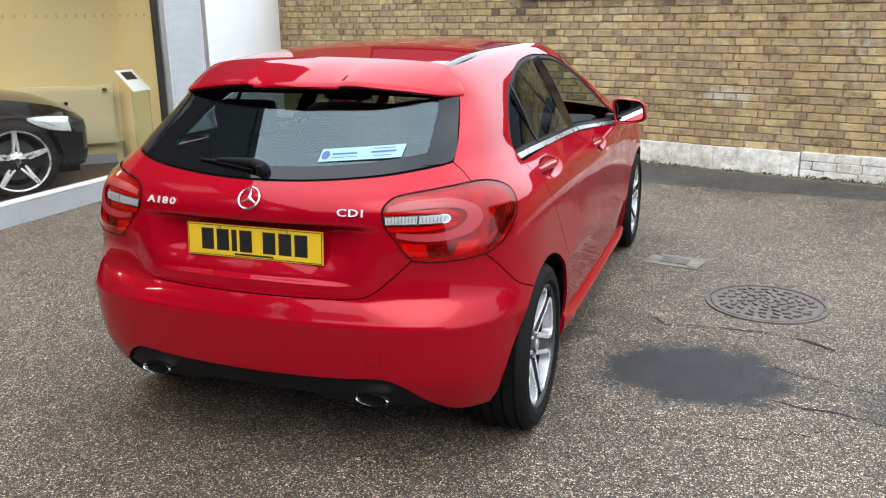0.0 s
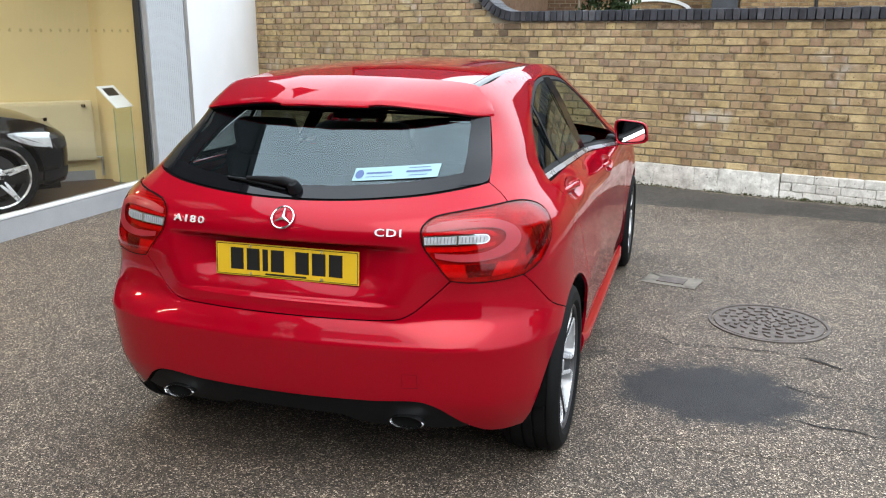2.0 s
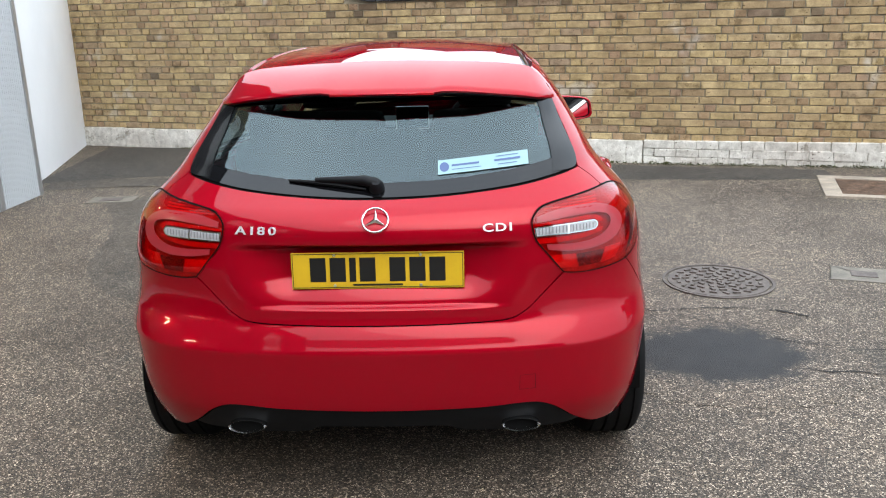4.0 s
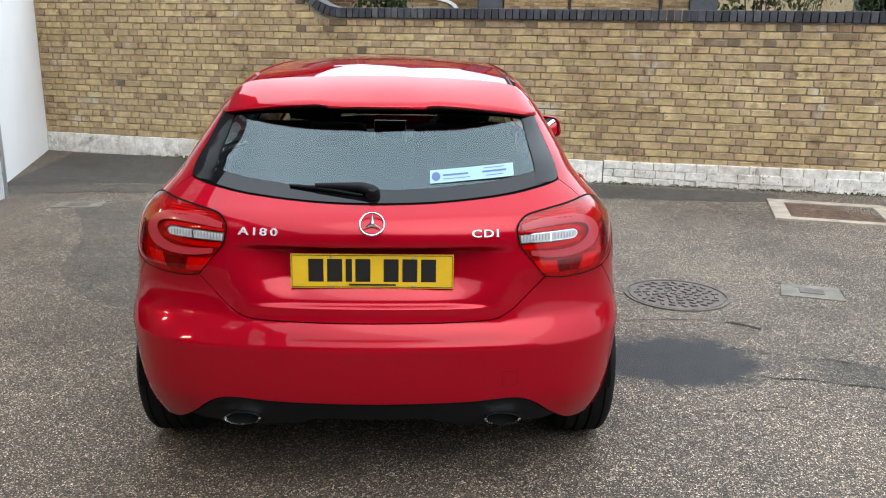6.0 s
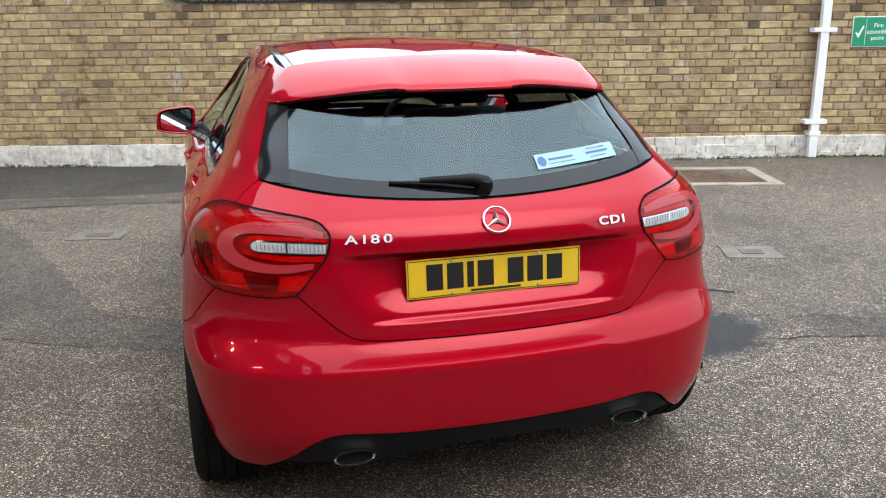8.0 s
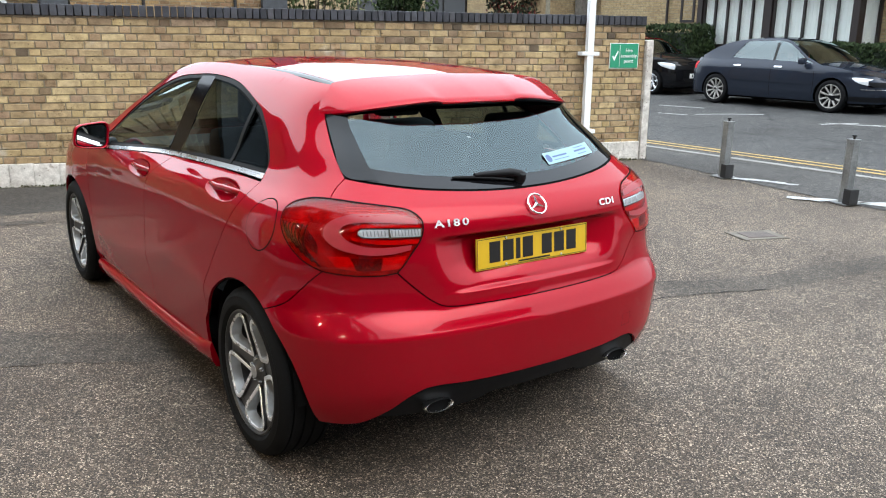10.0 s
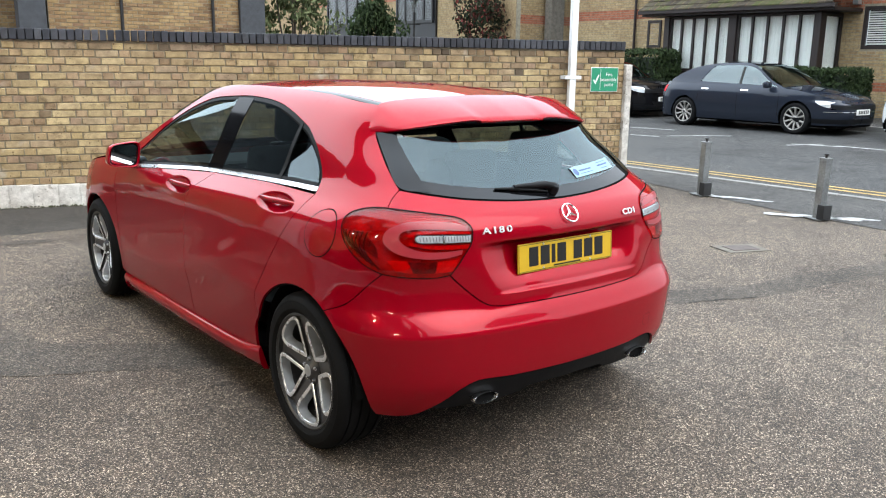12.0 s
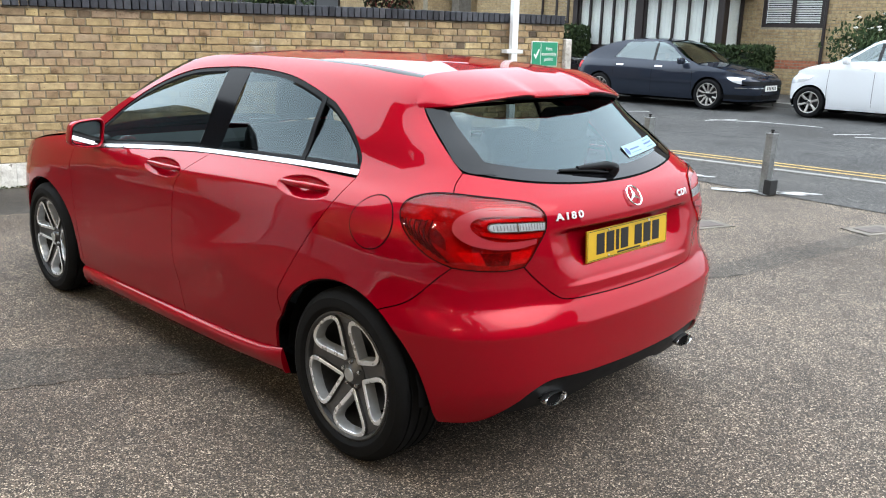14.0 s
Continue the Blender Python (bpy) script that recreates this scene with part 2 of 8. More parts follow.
M_TAR = asphalt("tar_patch", *YARD, chip=215.0, crack=False, rich=True, stain=(-0.15, 3.56, 0.44, 0.37, (0.0125, 0.013, 0.0148)))
M_KERB = mat("kerb_stone", (0.2156, 0.2079, 0.1925), 0.85, var=0.2, scale=3)
M_YLINE = mat("worn_yellow_line", (0.40, 0.275, 0.085), 0.75, var=0.25, scale=14, fine=60, bump=0.3)
M_WLINE = mat("worn_white_line", (0.385, 0.385, 0.3773), 0.75, var=0.4, scale=9, fine=50, bump=0.3)
M_IRON = mat("cast_iron", (0.105, 0.086, 0.075), 0.8, 0.05, var=0.35, scale=15, fine=120, bump=0.4)
M_RUST = mat("rusty_iron_grate", (0.135, 0.080, 0.050), 0.85, 0.1, var=0.6, scale=14)
M_CONC = mat("worn_concrete", (0.165, 0.146, 0.120), 0.9, var=0.3, scale=9, bump=0.4)
M_PALEC = mat("pale_concrete_frame", (0.32, 0.268, 0.21), 0.9, var=0.3, scale=8, bump=0.4)
M_STEEL = mat("galvanised_steel", (0.30, 0.31, 0.31), 0.42, 0.85, var=0.25, scale=8, fine=60)
M_BLACKIRON = mat("black_painted_iron", (0.0154, 0.0154, 0.0162), 0.5, var=0.3, scale=10)
M_PIPE = mat("white_plastic_pipe", (0.78, 0.78, 0.77), 0.4, var=0.04, scale=3, bump=0.05)
M_GREEN = mat("green_sign_face", (0.0154, 0.2541, 0.1309), 0.4, var=0.05, scale=4, bump=0.0)
M_SIGNW = mat("white_sign_print", (0.8, 0.82, 0.8), 0.4, var=0.03, bump=0.0)

# ---- building blocks ----
def part(name, bm, material, parent=None, label="", smooth=False):
    me = bpy.data.meshes.new(name)
    bm.normal_update()
    bm.to_mesh(me)
    bm.free()
    for mm in (material if isinstance(material, (list, tuple)) else [material]):
        me.materials.append(mm)
    if smooth:
        me.polygons.foreach_set("use_smooth", [True] * len(me.polygons))
        me.set_sharp_from_angle(angle=radians(smooth if smooth is not True else 35))
    ob = new(name, me)
    if parent:
        ob.parent = parent
    if label:
        ob["label"] = label
    return ob


def thing(name, m, label, category, group="", kind=""):
    ob = new(name)
    ob.empty_display_size = 0.1
    ob.matrix_world = m
    return tagged(ob, label, category, group, kind)


def box(bm, x0, x1, y0, y1, z0, z1, bevel=0.0, m=None, idx=0):
    r = bmesh.ops.create_cube(bm, size=1.0)
    vs = r["verts"]
    for v in vs:
        v.co = Vector((x0 + (v.co.x + 0.5) * (x1 - x0), y0 + (v.co.y + 0.5) * (y1 - y0), z0 + (v.co.z + 0.5) * (z1 - z0)))
    if bevel:
        es = list({e for v in vs for e in v.link_edges})
        g = bmesh.ops.bevel(bm, geom=es, offset=bevel, segments=2, affect="EDGES", profile=0.6)
        vs = list({v for f in g["faces"] for v in f.verts} | {v for v in vs if v.is_valid})
    if m:
        bmesh.ops.transform(bm, matrix=m, verts=vs)
    if idx:
        for f in {f for v in vs for f in v.link_faces}:
            f.material_index = idx
    return bm


def boxes(*dims, bevel=0.0):
    bm = bmesh.new()
    for d in dims:
        box(bm, *d, bevel=bevel)
    return bm


def tube(bm, path, radius, sides=10, cap=True, closed=False):
    path = [Vector(p) for p in path]
    rad = radius if isinstance(radius, (list, tuple)) else [radius] * len(path)
    rings, n = [], len(path)
    up0 = None
    for i, p in enumerate(path):
        a = path[(i - 1) % n] if closed else path[max(0, i - 1)]
        b = path[(i + 1) % n] if closed else path[min(n - 1, i + 1)]
        d = (b - a).normalized()
        up = up0 if up0 is not None else (Vector((0, 0, 1)) if abs(d.z) < 0.9 else Vector((1, 0, 0)))
        s = d.cross(up).normalized()
        up0 = s.cross(d).normalized()
        rings.append([bm.verts.new(p + rad[i] * (math.cos(2 * math.pi * k / sides) * s + math.sin(2 * math.pi * k / sides) * up0)) for k in range(sides)])
    for i in range(n if closed else n - 1):
        r0, r1 = rings[i], rings[(i + 1) % n]
        for k in range(sides):
            bm.faces.new((r0[k], r0[(k + 1) % sides], r1[(k + 1) % sides], r1[k]))
    if cap and not closed:
        bm.faces.new(rings[0][::-1])
        bm.faces.new(rings[-1])
    return bm


def revolve(bm, profile, seg=48, axis="x", m=None):
    """Profile of (radius, along the axis) points, turned about the axis."""
    rings = []
    for k in range(seg):
        a = 2 * math.pi * k / seg
        ring = []
        for r, h in profile:
            co = Vector((h, r * math.cos(a), r * math.sin(a))) if axis == "x" else Vector((r * math.cos(a), r * math.sin(a), h))
            ring.append(bm.verts.new(m @ co if m else co))
        rings.append(ring)
    for k in range(seg):
        a, b = rings[k], rings[(k + 1) % seg]
        for i in range(len(profile) - 1):
            bm.faces.new((a[i], a[i + 1], b[i + 1], b[i]))
    return bm


def prism(bm, outline, depth, m, bevel=0.0):
    """A flat outline of (x, z) pushed back along y by depth, at the pose m."""
    front = [bm.verts.new(m @ Vector((x, 0, z))) for x, z in outline]
    back = [bm.verts.new(m @ Vector((x, depth, z))) for x, z in outline]
    bm.faces.new(front)
    bm.faces.new(back[::-1])
    n = len(outline)
    for i in range(n):
        bm.faces.new((front[i], back[i], back[(i + 1) % n], front[(i + 1) % n]))
    return bm


def pchip(pts):
    xs, ys = np.array([p[0] for p in pts], float), np.array([p[1] for p in pts], float)
    h, d = np.diff(xs), np.diff(ys) / np.diff(xs)
    s = np.zeros(len(xs))
    s[0], s[-1] = d[0], d[-1]
    for i in range(1, len(xs) - 1):
        if d[i - 1] * d[i] > 0:
            w1, w2 = 2 * h[i] + h[i - 1], h[i] + 2 * h[i - 1]
            s[i] = (w1 + w2) / (w1 / d[i - 1] + w2 / d[i])

    def f(x):
        x = np.clip(np.asarray(x, float), xs[0], xs[-1])
        i = np.clip(np.searchsorted(xs, x) - 1, 0, len(h) - 1)
        t = (x - xs[i]) / h[i]
        return ((1 + 2 * t) * (1 - t) ** 2 * ys[i] + t * (1 - t) ** 2 * h[i] * s[i]
                + t * t * (3 - 2 * t) * ys[i + 1] + t * t * (t - 1) * h[i] * s[i + 1])
    return f


def smooth01(a, b, x):
    t = np.clip((np.asarray(x, float) - a) / (b - a), 0, 1)
    return t * t * (3 - 2 * t)


# ---- ground ----
def ground_z(x, y):
    yard = 0.045 * smooth01(0.0, 4.0, x) * smooth01(4.5, 7.5, y) * (1 - smooth01(4.6, 5.8, x))
    road = 0.02 * (np.clip(x, 5.7, 14.0) - 5.7)
    return float(yard + road)


def kerb_x(y):
    return 5.82 - 0.045 * (y - 5.0)


def spaced(stops):
    out = []
    for (a, b, n) in stops:
        out += [a + (b - a) * i / n for i in range(n)]
    return out + [stops[-1][1]]


def sheet(xs, ys, zf):
    bm = bmesh.new()
    g = [[bm.verts.new((x, y, zf(x, y))) for x in xs] for y in ys]
    for j in range(len(ys) - 1):
        for i in range(len(xs) - 1):
            bm.faces.new((g[j][i], g[j][i + 1], g[j + 1][i + 1], g[j + 1][i]))
    return bm


gx = spaced([(-900, -40, 6), (-40, -8, 8), (-8, 14, 44), (14, 60, 10), (60, 900, 6)])
gy = spaced([(-900, -40, 6), (-40, -3, 8), (-3, 12, 30), (12, 60, 10), (60, 900, 6)])
tagged(part("ground", sheet(gx, gy, ground_z), M_YARD, smooth=True), "worn asphalt yard with pale stone chippings", "ground", kind="structure")

road_bm = bmesh.new()
ry = spaced([(-60, -2, 12), (-2, 20, 22), (20, 90, 14)])
rows_ = []
for y in ry:
    k = kerb_x(min(max(y, -5), 20)) + 0.12
    rows_.append([road_bm.verts.new((k + (13.9 - k) * u, y, ground_z(k + (13.9 - k) * u, y) + 0.008)) for u in (0, 0.25, 0.5, 0.75, 1)])
for a, b in zip(rows_, rows_[1:]):
    for i in range(4):
        road_bm.faces.new((a[i], a[i + 1], b[i + 1], b[i]))
tagged(part("road", road_bm, M_ROAD, smooth=True), "dark grey asphalt road with worn markings", "road", kind="structure")

pave_bm = bmesh.new()
py_ = spaced([(-20, 2, 10), (2, 7.3, 14), (7.3, 17, 10)])
rows_ = []
for y in py_:
    k = kerb_x(min(max(y, -5), 20))
    x0 = 4.25 + 0.09 * (min(y, 7.0) - 4.5) + (0.35 * (y - 7.3) if y > 7.3 else 0) * 0.2
    rows_.append([pave_bm.verts.new((x0 + (k - x0) * u, y, ground_z(x0 + (k - x0) * u, y) + 0.006)) for u in (0, 0.3, 0.6, 1)])
for a, b in zip(rows_, rows_[1:]):
    for i in range(3):
        pave_bm.faces.new((a[i], a[i + 1], b[i + 1], b[i]))
tagged(part("pavement", pave_bm, M_PAVE, smooth=True), "dark asphalt pavement crossing beside the yard", "pavement", kind="structure")

kerb = thing("kerb", pose(0, 0, 0), "flush grey kerb stones along the road", "kerb", kind="structure")
for i in range(26):
    y0 = -4 + i * 0.915
    bm = boxes((0, 0.12, 0.006, 0.905, -0.1, 0.022), bevel=0.008)
    k = part("kerb_stone", bm, M_KERB, kerb)
    k.matrix_basis = pose(kerb_x(y0), y0, ground_z(kerb_x(y0), y0), 0, 0, math.degrees(math.atan(0.045)))


def stripe(name, pts, w, material, label, lift):
    bm = bmesh.new()
    rng = random.Random(len(pts))
    dense = []
    for (ax, ay), (bx, by) in zip(pts, pts[1:]):
        n = max(2, int(math.hypot(bx - ax, by - ay) / 0.12))
        dense += [(ax + (bx - ax) * i / n, ay + (by - ay) * i / n) for i in range(n)]
    dense.append(pts[-1])
    prev = None
    for i, (x, y) in enumerate(dense):
        a, b = dense[max(0, i - 1)], dense[min(len(dense) - 1, i + 1)]
        d = Vector((b[0] - a[0], b[1] - a[1], 0)).normalized()
        s = Vector((-d.y, d.x, 0))
        cur = []
        for q in (-1, 1):
            p = Vector((x, y, 0)) + s * q * (w / 2 + rng.uniform(-0.006, 0.006))
            cur.append(bm.verts.new((p.x, p.y, ground_z(p.x, p.y) + lift)))
        if prev:
            bm.faces.new((prev[0], cur[0], cur[1], prev[1]))
        prev = cur
    return tagged(part(name, bm, material), label, "road marking", kind="structure")


for off in (0.27, 0.47):
    stripe("yellow_line", [(kerb_x(y) + 0.12 + off, y) for y in range(-2, 16)], 0.07, M_YLINE, "worn double yellow line along the kerb", 0.013)
for pts in ([(10.73, 12.63), (10.95, 11.6)], [(9.45, 11.54), (9.6, 10.92)], [(9.8, 10.9), (10.35, 10.55), (10.83, 10.1)],
            [(10.46, 8.56), (10.74, 7.73)], [(10.2, 8.5), (10.85, 8.2)], [(10.8, 7.9), (10.85, 6.6)], [(9.97, 6.06), (10.45, 5.66)], [(9.9, 5.7), (10.3, 5.1)]):
    stripe("white_line", pts, 0.09, M_WLINE, "worn white road marking", 0.013)

far_pave = thing("far_pavement", pose(0, 0, 0), "grey pavement with raised kerb across the road", "pavement", kind="structure")
part("slab", boxes((14.02, 17.6, -60, 90, -0.2, 0.27)), M_PAVE, far_pave)
for i in range(40):
    part("kerb_stone", boxes((13.9, 14.015, -3 + i * 0.92, -2.99 + i * 0.92 + 0.9, -0.1, 0.275), bevel=0.01), M_KERB, far_pave)


def blob(cx, cy, rx, ry_, turn, seed, lift, n=64, rough=0.1):
    rng = random.Random(seed)
    ph = [rng.uniform(0, 6.28) for _ in range(6)]
    bm = bmesh.new()
    cen = bm.verts.new((cx, cy, ground_z(cx, cy) + lift))
    ring = []
    for i in range(n):
        a = 2 * math.pi * i / n
        r = 1 + sum(rough / (j + 1) * math.sin((j + 2) * a + ph[j]) for j in range(5)) + rng.uniform(-0.045, 0.045)
        x, y = r * rx * math.cos(a), r * ry_ * math.sin(a)
        c, s = math.cos(radians(turn)), math.sin(radians(turn))
        px, py = cx + c * x - s * y, cy + s * x + c * y
        ring.append(bm.verts.new((px, py, ground_z(px, py) + lift)))
    for i in range(n):
        bm.faces.new((cen, ring[i], ring[(i + 1) % n]))
    return bm


tar = blob(-0.15, 3.54, 0.62, 0.58, -6, 3, 0.0025, n=90, rough=0.05)
tagged(part("tar_patch", tar, M_TAR), "black tar repair patch on the asphalt", "ground patch", kind="structure")
M_TRENCH = asphalt("trench_repair_asphalt", (0.014, 0.012, 0.009), (0.074, 0.060, 0.047), (0.30, 0.26, 0.21), chip=190.0, crack=False, rich=True)


def ribbon(pts, widths, lift, seed):
    rng = random.Random(seed)
    bm, prev = bmesh.new(), None
    n = 60
    fx, fy = pchip([(i, p[0]) for i, p in enumerate(pts)]), pchip([(i, p[1]) for i, p in enumerate(pts)])
    fw = pchip([(i, w) for i, w in enumerate(widths)])
    for i in range(n + 1):
        t = i / n * (len(pts) - 1)
        x, y = float(fx(t)), float(fy(t))
        d = Vector((float(fx(t + 0.05) - fx(t - 0.05)), float(fy(t + 0.05) - fy(t - 0.05)), 0)).normalized()
        s = Vector((-d.y, d.x, 0))
        w = float(fw(t)) / 2
        cur = []
        for q in (-1, 1):
            p = Vector((x, y, 0)) + s * q * (w + rng.uniform(-0.015, 0.015))
            cur.append(bm.verts.new((p.x, p.y, ground_z(p.x, p.y) + lift)))
        if prev:
            bm.faces.new((prev[0], cur[0], cur[1], prev[1]))
        prev = cur
    return bm


TRENCH = "dark strip of repaired asphalt across the yard"
tagged(part("trench_repair", ribbon([(-0.9, 3.72), (0.3, 3.52), (0.7, 3.40), (1.2, 3.22), (1.95, 3.14), (3.05, 2.97), (3.9, 2.85)], [0.5, 0.34, 0.28, 0.27, 0.28, 0.24, 0.24], 0.0015, 2), M_TRENCH), TRENCH, "ground patch", kind="structure")
tagged(part("trench_repair", ribbon([(-2.0, 3.9), (-2.7, 4.3), (-3.2, 4.62), (-3.45, 5.05), (-3.8, 6.1), (-4.3, 7.15)], [0.34, 0.4, 0.52, 0.66, 0.55, 0.55], 0.003, 4), M_TRENCH), "dark strip of repaired asphalt beside the showroom", "ground patch", kind="structure")
M_BACK = asphalt("smooth_dark_asphalt", (0.017, 0.015, 0.013), (0.056, 0.049, 0.042), (0.15, 0.135, 0.115), chip=150.0, crack=False, rich=True)
tagged(part("dark_asphalt_band", ribbon([(-5.45, 7.72), (-4.6, 7.86), (-3.9, 7.82), (-3.2, 7.7), (-2.4, 7.5)], [0.46, 0.40, 0.34, 0.24, 0.12], 0.0046, 6), M_TRENCH), "dark band of newer asphalt near the white wall", "ground patch", kind="structure")
tagged(part("back_strip", ribbon([(-5.75, 9.0), (-4.6, 9.1), (-3.2, 8.75), (-1.6, 8.45), (0.2, 8.05), (2.0, 7.68)], [2.3, 1.9, 1.6, 1.2, 0.75, 0.45], 0.003, 8), M_BACK), "smoother dark asphalt strip along the brick wall", "ground patch", kind="structure")


def crack_line(pts, w, seed):
    """A thin broken crack: a ragged dark groove that wanders about the line."""
    rng = random.Random(seed)
    dense = []
    for (ax, ay), (bx, by) in zip(pts, pts[1:]):
        n = max(2, int(math.hypot(bx - ax, by - ay) / 0.02))
        dense += [(ax + (bx - ax) * i / n, ay + (by - ay) * i / n) for i in range(n)]
    bm, prev = bmesh.new(), None
    for i, (x, y) in enumerate(dense):
        x, y = x + 0.012 * noise.noise(Vector((x * 14, y * 14, seed))), y + 0.030 * noise.noise(Vector((x * 9, y * 9, seed + 5)))
        k = w * max(0.0, 0.55 + 1.1 * noise.noise(Vector((x * 7, y * 7, seed + 9)))) * rng.uniform(0.6, 1.2)
        z = ground_z(x, y) + 0.0052
        cur = [bm.verts.new((x, y - k / 2, z)), bm.verts.new((x, y + k / 2, z))]
        if prev:
            bm.faces.new((prev[0], cur[0], cur[1], prev[1]))
        prev = cur
    return tagged(part("ground_crack", bm, M_CRACK), "dark ragged crack in the worn asphalt", "crack", kind="structure")


M_CRACK = mat("dark_crack_dirt", (0.0139, 0.0123, 0.0108), 0.95, var=0.3, scale=30)
crack_line([(-0.58, 4.22), (-0.40, 4.20), (-0.33, 4.12), (-0.13, 4.15), (0.12, 4.17), (0.31, 4.12), (0.46, 4.02)], 0.018, 1)
crack_line([(0.18, 3.72), (0.37, 3.64), (0.50, 3.60), (0.78, 3.54), (1.2, 3.42)], 0.013, 2)
crack_line([(0.05, 3.41), (0.28, 3.35), (0.48, 3.32), (0.65, 3.27), (1.1, 3.1)], 0.014, 3)
crack_line([(-5.29, 8.36), (-5.19, 8.54), (-5.15, 8.85), (-5.09, 9.07)], 0.03, 4)
crack_line([(-5.25, 8.37), (-5.1, 8.27), (-4.93, 8.17)], 0.02, 5)

# ---- covers set in the ground ----
def manhole(x, y, r):
    th = thing("manhole_cover", pose(x, y, ground_z(x, y), 0, 0, 14), "round cast iron manhole cover with raised pads", "manhole cover")
    bm = revolve(bmesh.new(), [(0.0, 0.006), (r * 0.9, 0.006), (r * 0.91, -0.003), (r * 0.94, -0.003), (r * 0.95, 0.009), (r, 0.009), (r, -0.03)], 56, "z")
    part("plate", bm, M_IRON, th, smooth=25)
    pad = bpy.data.meshes.new("pad")
    bm = boxes((-r * 0.066, r * 0.066, -r * 0.028, r * 0.028, 0.003, 0.0155), bevel=0.002)
    for v in bm.verts:
        v.co.y += 0.35 * abs(v.co.x)
    bm.to_mesh(pad)
    bm.free()
    pad.materials.append(M_IRON)
    rng = random.Random(9)
    for ring, (rr, n) in enumerate(((0.09, 3), (0.25, 8), (0.42, 13), (0.59, 18), (0.76, 23))):
        for i in range(n):
            a = 2 * math.pi * (i + 0.5 * (ring % 2)) / n
            ob = new("pad", pad)
            ob.parent, ob.matrix_basis = th, pose(rr * r * math.cos(a), rr * r * math.sin(a), 0, 0, 0, math.degrees(a) + (90 if (i + ring) % 2 else 35) + rng.uniform(-8, 8))


manhole(0.145, 4.62, 0.315)


def cover(x, y, w, d, turn, slab_mat, lid, label):
    th = thing("access_cover", pose(x, y, ground_z(x, y), 0, 0, turn), label, "access cover")
    rng = random.Random(int(x * 100 + y * 10))
    ring = []
    for cx, cy in ((-1, -1), (1, -1), (1, 1), (-1, 1)):
        k1, k2 = rng.uniform(0.02, 0.10), rng.uniform(0.03, 0.16)
        a, b = (cx * w / 2 * (1 - k1), cy * d / 2), (cx * w / 2, cy * d / 2 * (1 - k2))
        ring += [b, a] if cx * cy < 0 else [a, b]
    bm = bmesh.new()
    prism(bm, [(px + rng.uniform(-0.008, 0.008), py) for px, py in ring], 0.036, pose(0, 0, 0.006, -90))
    bmesh.ops.recalc_face_normals(bm, faces=bm.faces[:])
    part("surround", bm, slab_mat, th)
    part("lid", boxes((-w * lid, w * lid, -d * lid, d * lid, 0.0, 0.011), bevel=0.003), M_IRON, th)


cover(1.02, 4.71, 0.38, 0.29, -18, M_CONC, 0.19, "small concrete access cover with iron lid")
cover(-0.40, 5.29, 0.36, 0.26, -12, M_CONC, 0.24, "small concrete access cover with iron lid beside the car")
cover(-3.18, 6.48, 0.40, 0.26, -12, M_CONC, 0.22, "small concrete access cover with iron lid")
cover(-4.52, 7.07, 0.42, 0.26, 6, M_CONC, 0.22, "small concrete access cover near the showroom")
cover(2.32, 4.08, 0.42, 0.3, -20, M_CONC, 0.3, "small concrete access cover near the bollards")
cover(3.3, 3.05, 0.5, 0.3, -20, M_CONC, 0.3, "small concrete access cover near the bollards")

th = thing("drain_grate", pose(2.22, 7.01, ground_z(2.22, 7.01), 0, 0, -16.5), "rusty iron drain grate in a concrete frame", "drain grate")
part("concrete_frame", boxes((-0.525, 0.50, 0.335, 0.47, -0.05, 0.010), (-0.525, 0.50, -0.44, -0.335, -0.05, 0.010), (-0.525, -0.385, -0.335, 0.335, -0.05, 0.010), (0.385, 0.50, -0.335, 0.335, -0.05, 0.010), bevel=0.004), M_PALEC, th)
part("pit", boxes((-0.385, 0.385, -0.335, 0.335, -0.06, -0.012)), M_RUST, th)
for i in range(14):
    part("bar", boxes((-0.38, 0.38, -0.325 + i * 0.0475, -0.293 + i * 0.0475, -0.012, 0.004)), M_RUST, th)

# ---- boundary wall: u runs along its face from the white wall to its street end ----
WALL0 = Vector((-6.34, 10.475, 0))
WDIR = Vector((0.962, -0.273, 0)).normalized()
WTURN = math.degrees(math.atan2(WDIR.y, WDIR.x))
WLEN = 11.24
SWOOP = 3.95          # where the high part swings down to the low part
LOW, HIGH = 1.672, 2.48


def on_wall(u, d=0.0, z=0.0, turn=0.0):
    p = WALL0 + WDIR * u
    return pose(p.x, p.y, z, 0, 0, WTURN) @ pose(0, d, 0, 0, turn, 0)


def wall_top(u):
    R = 0.62
    if u > SWOOP + R * 0.25:
        return LOW
    c = SWOOP + R * 0.25
    if u < c - R:
        return HIGH
    return LOW + R - math.sqrt(max(0, R * R - (c - u) ** 2))


brick_wall = thing("wall_north", pose(0, 0, 0), "yellow stock brick boundary wall with blue brick coping", "wall", kind="structure")
outline = [(0.0, -0.3), (WLEN, -0.3), (WLEN, LOW)] + [(u, wall_top(u)) for u in [SWOOP + 0.155 - 0.62 * math.sin(radians(a)) for a in range(0, 91, 6)]] + [(SWOOP + 0.155 - 0.62, HIGH), (0.0, HIGH)]
part("mortar_core", prism(bmesh.new(), outline, 0.21, on_wall(0, 0.008)), M_MORTAR, brick_wall)

cope_r = random.Random(11)


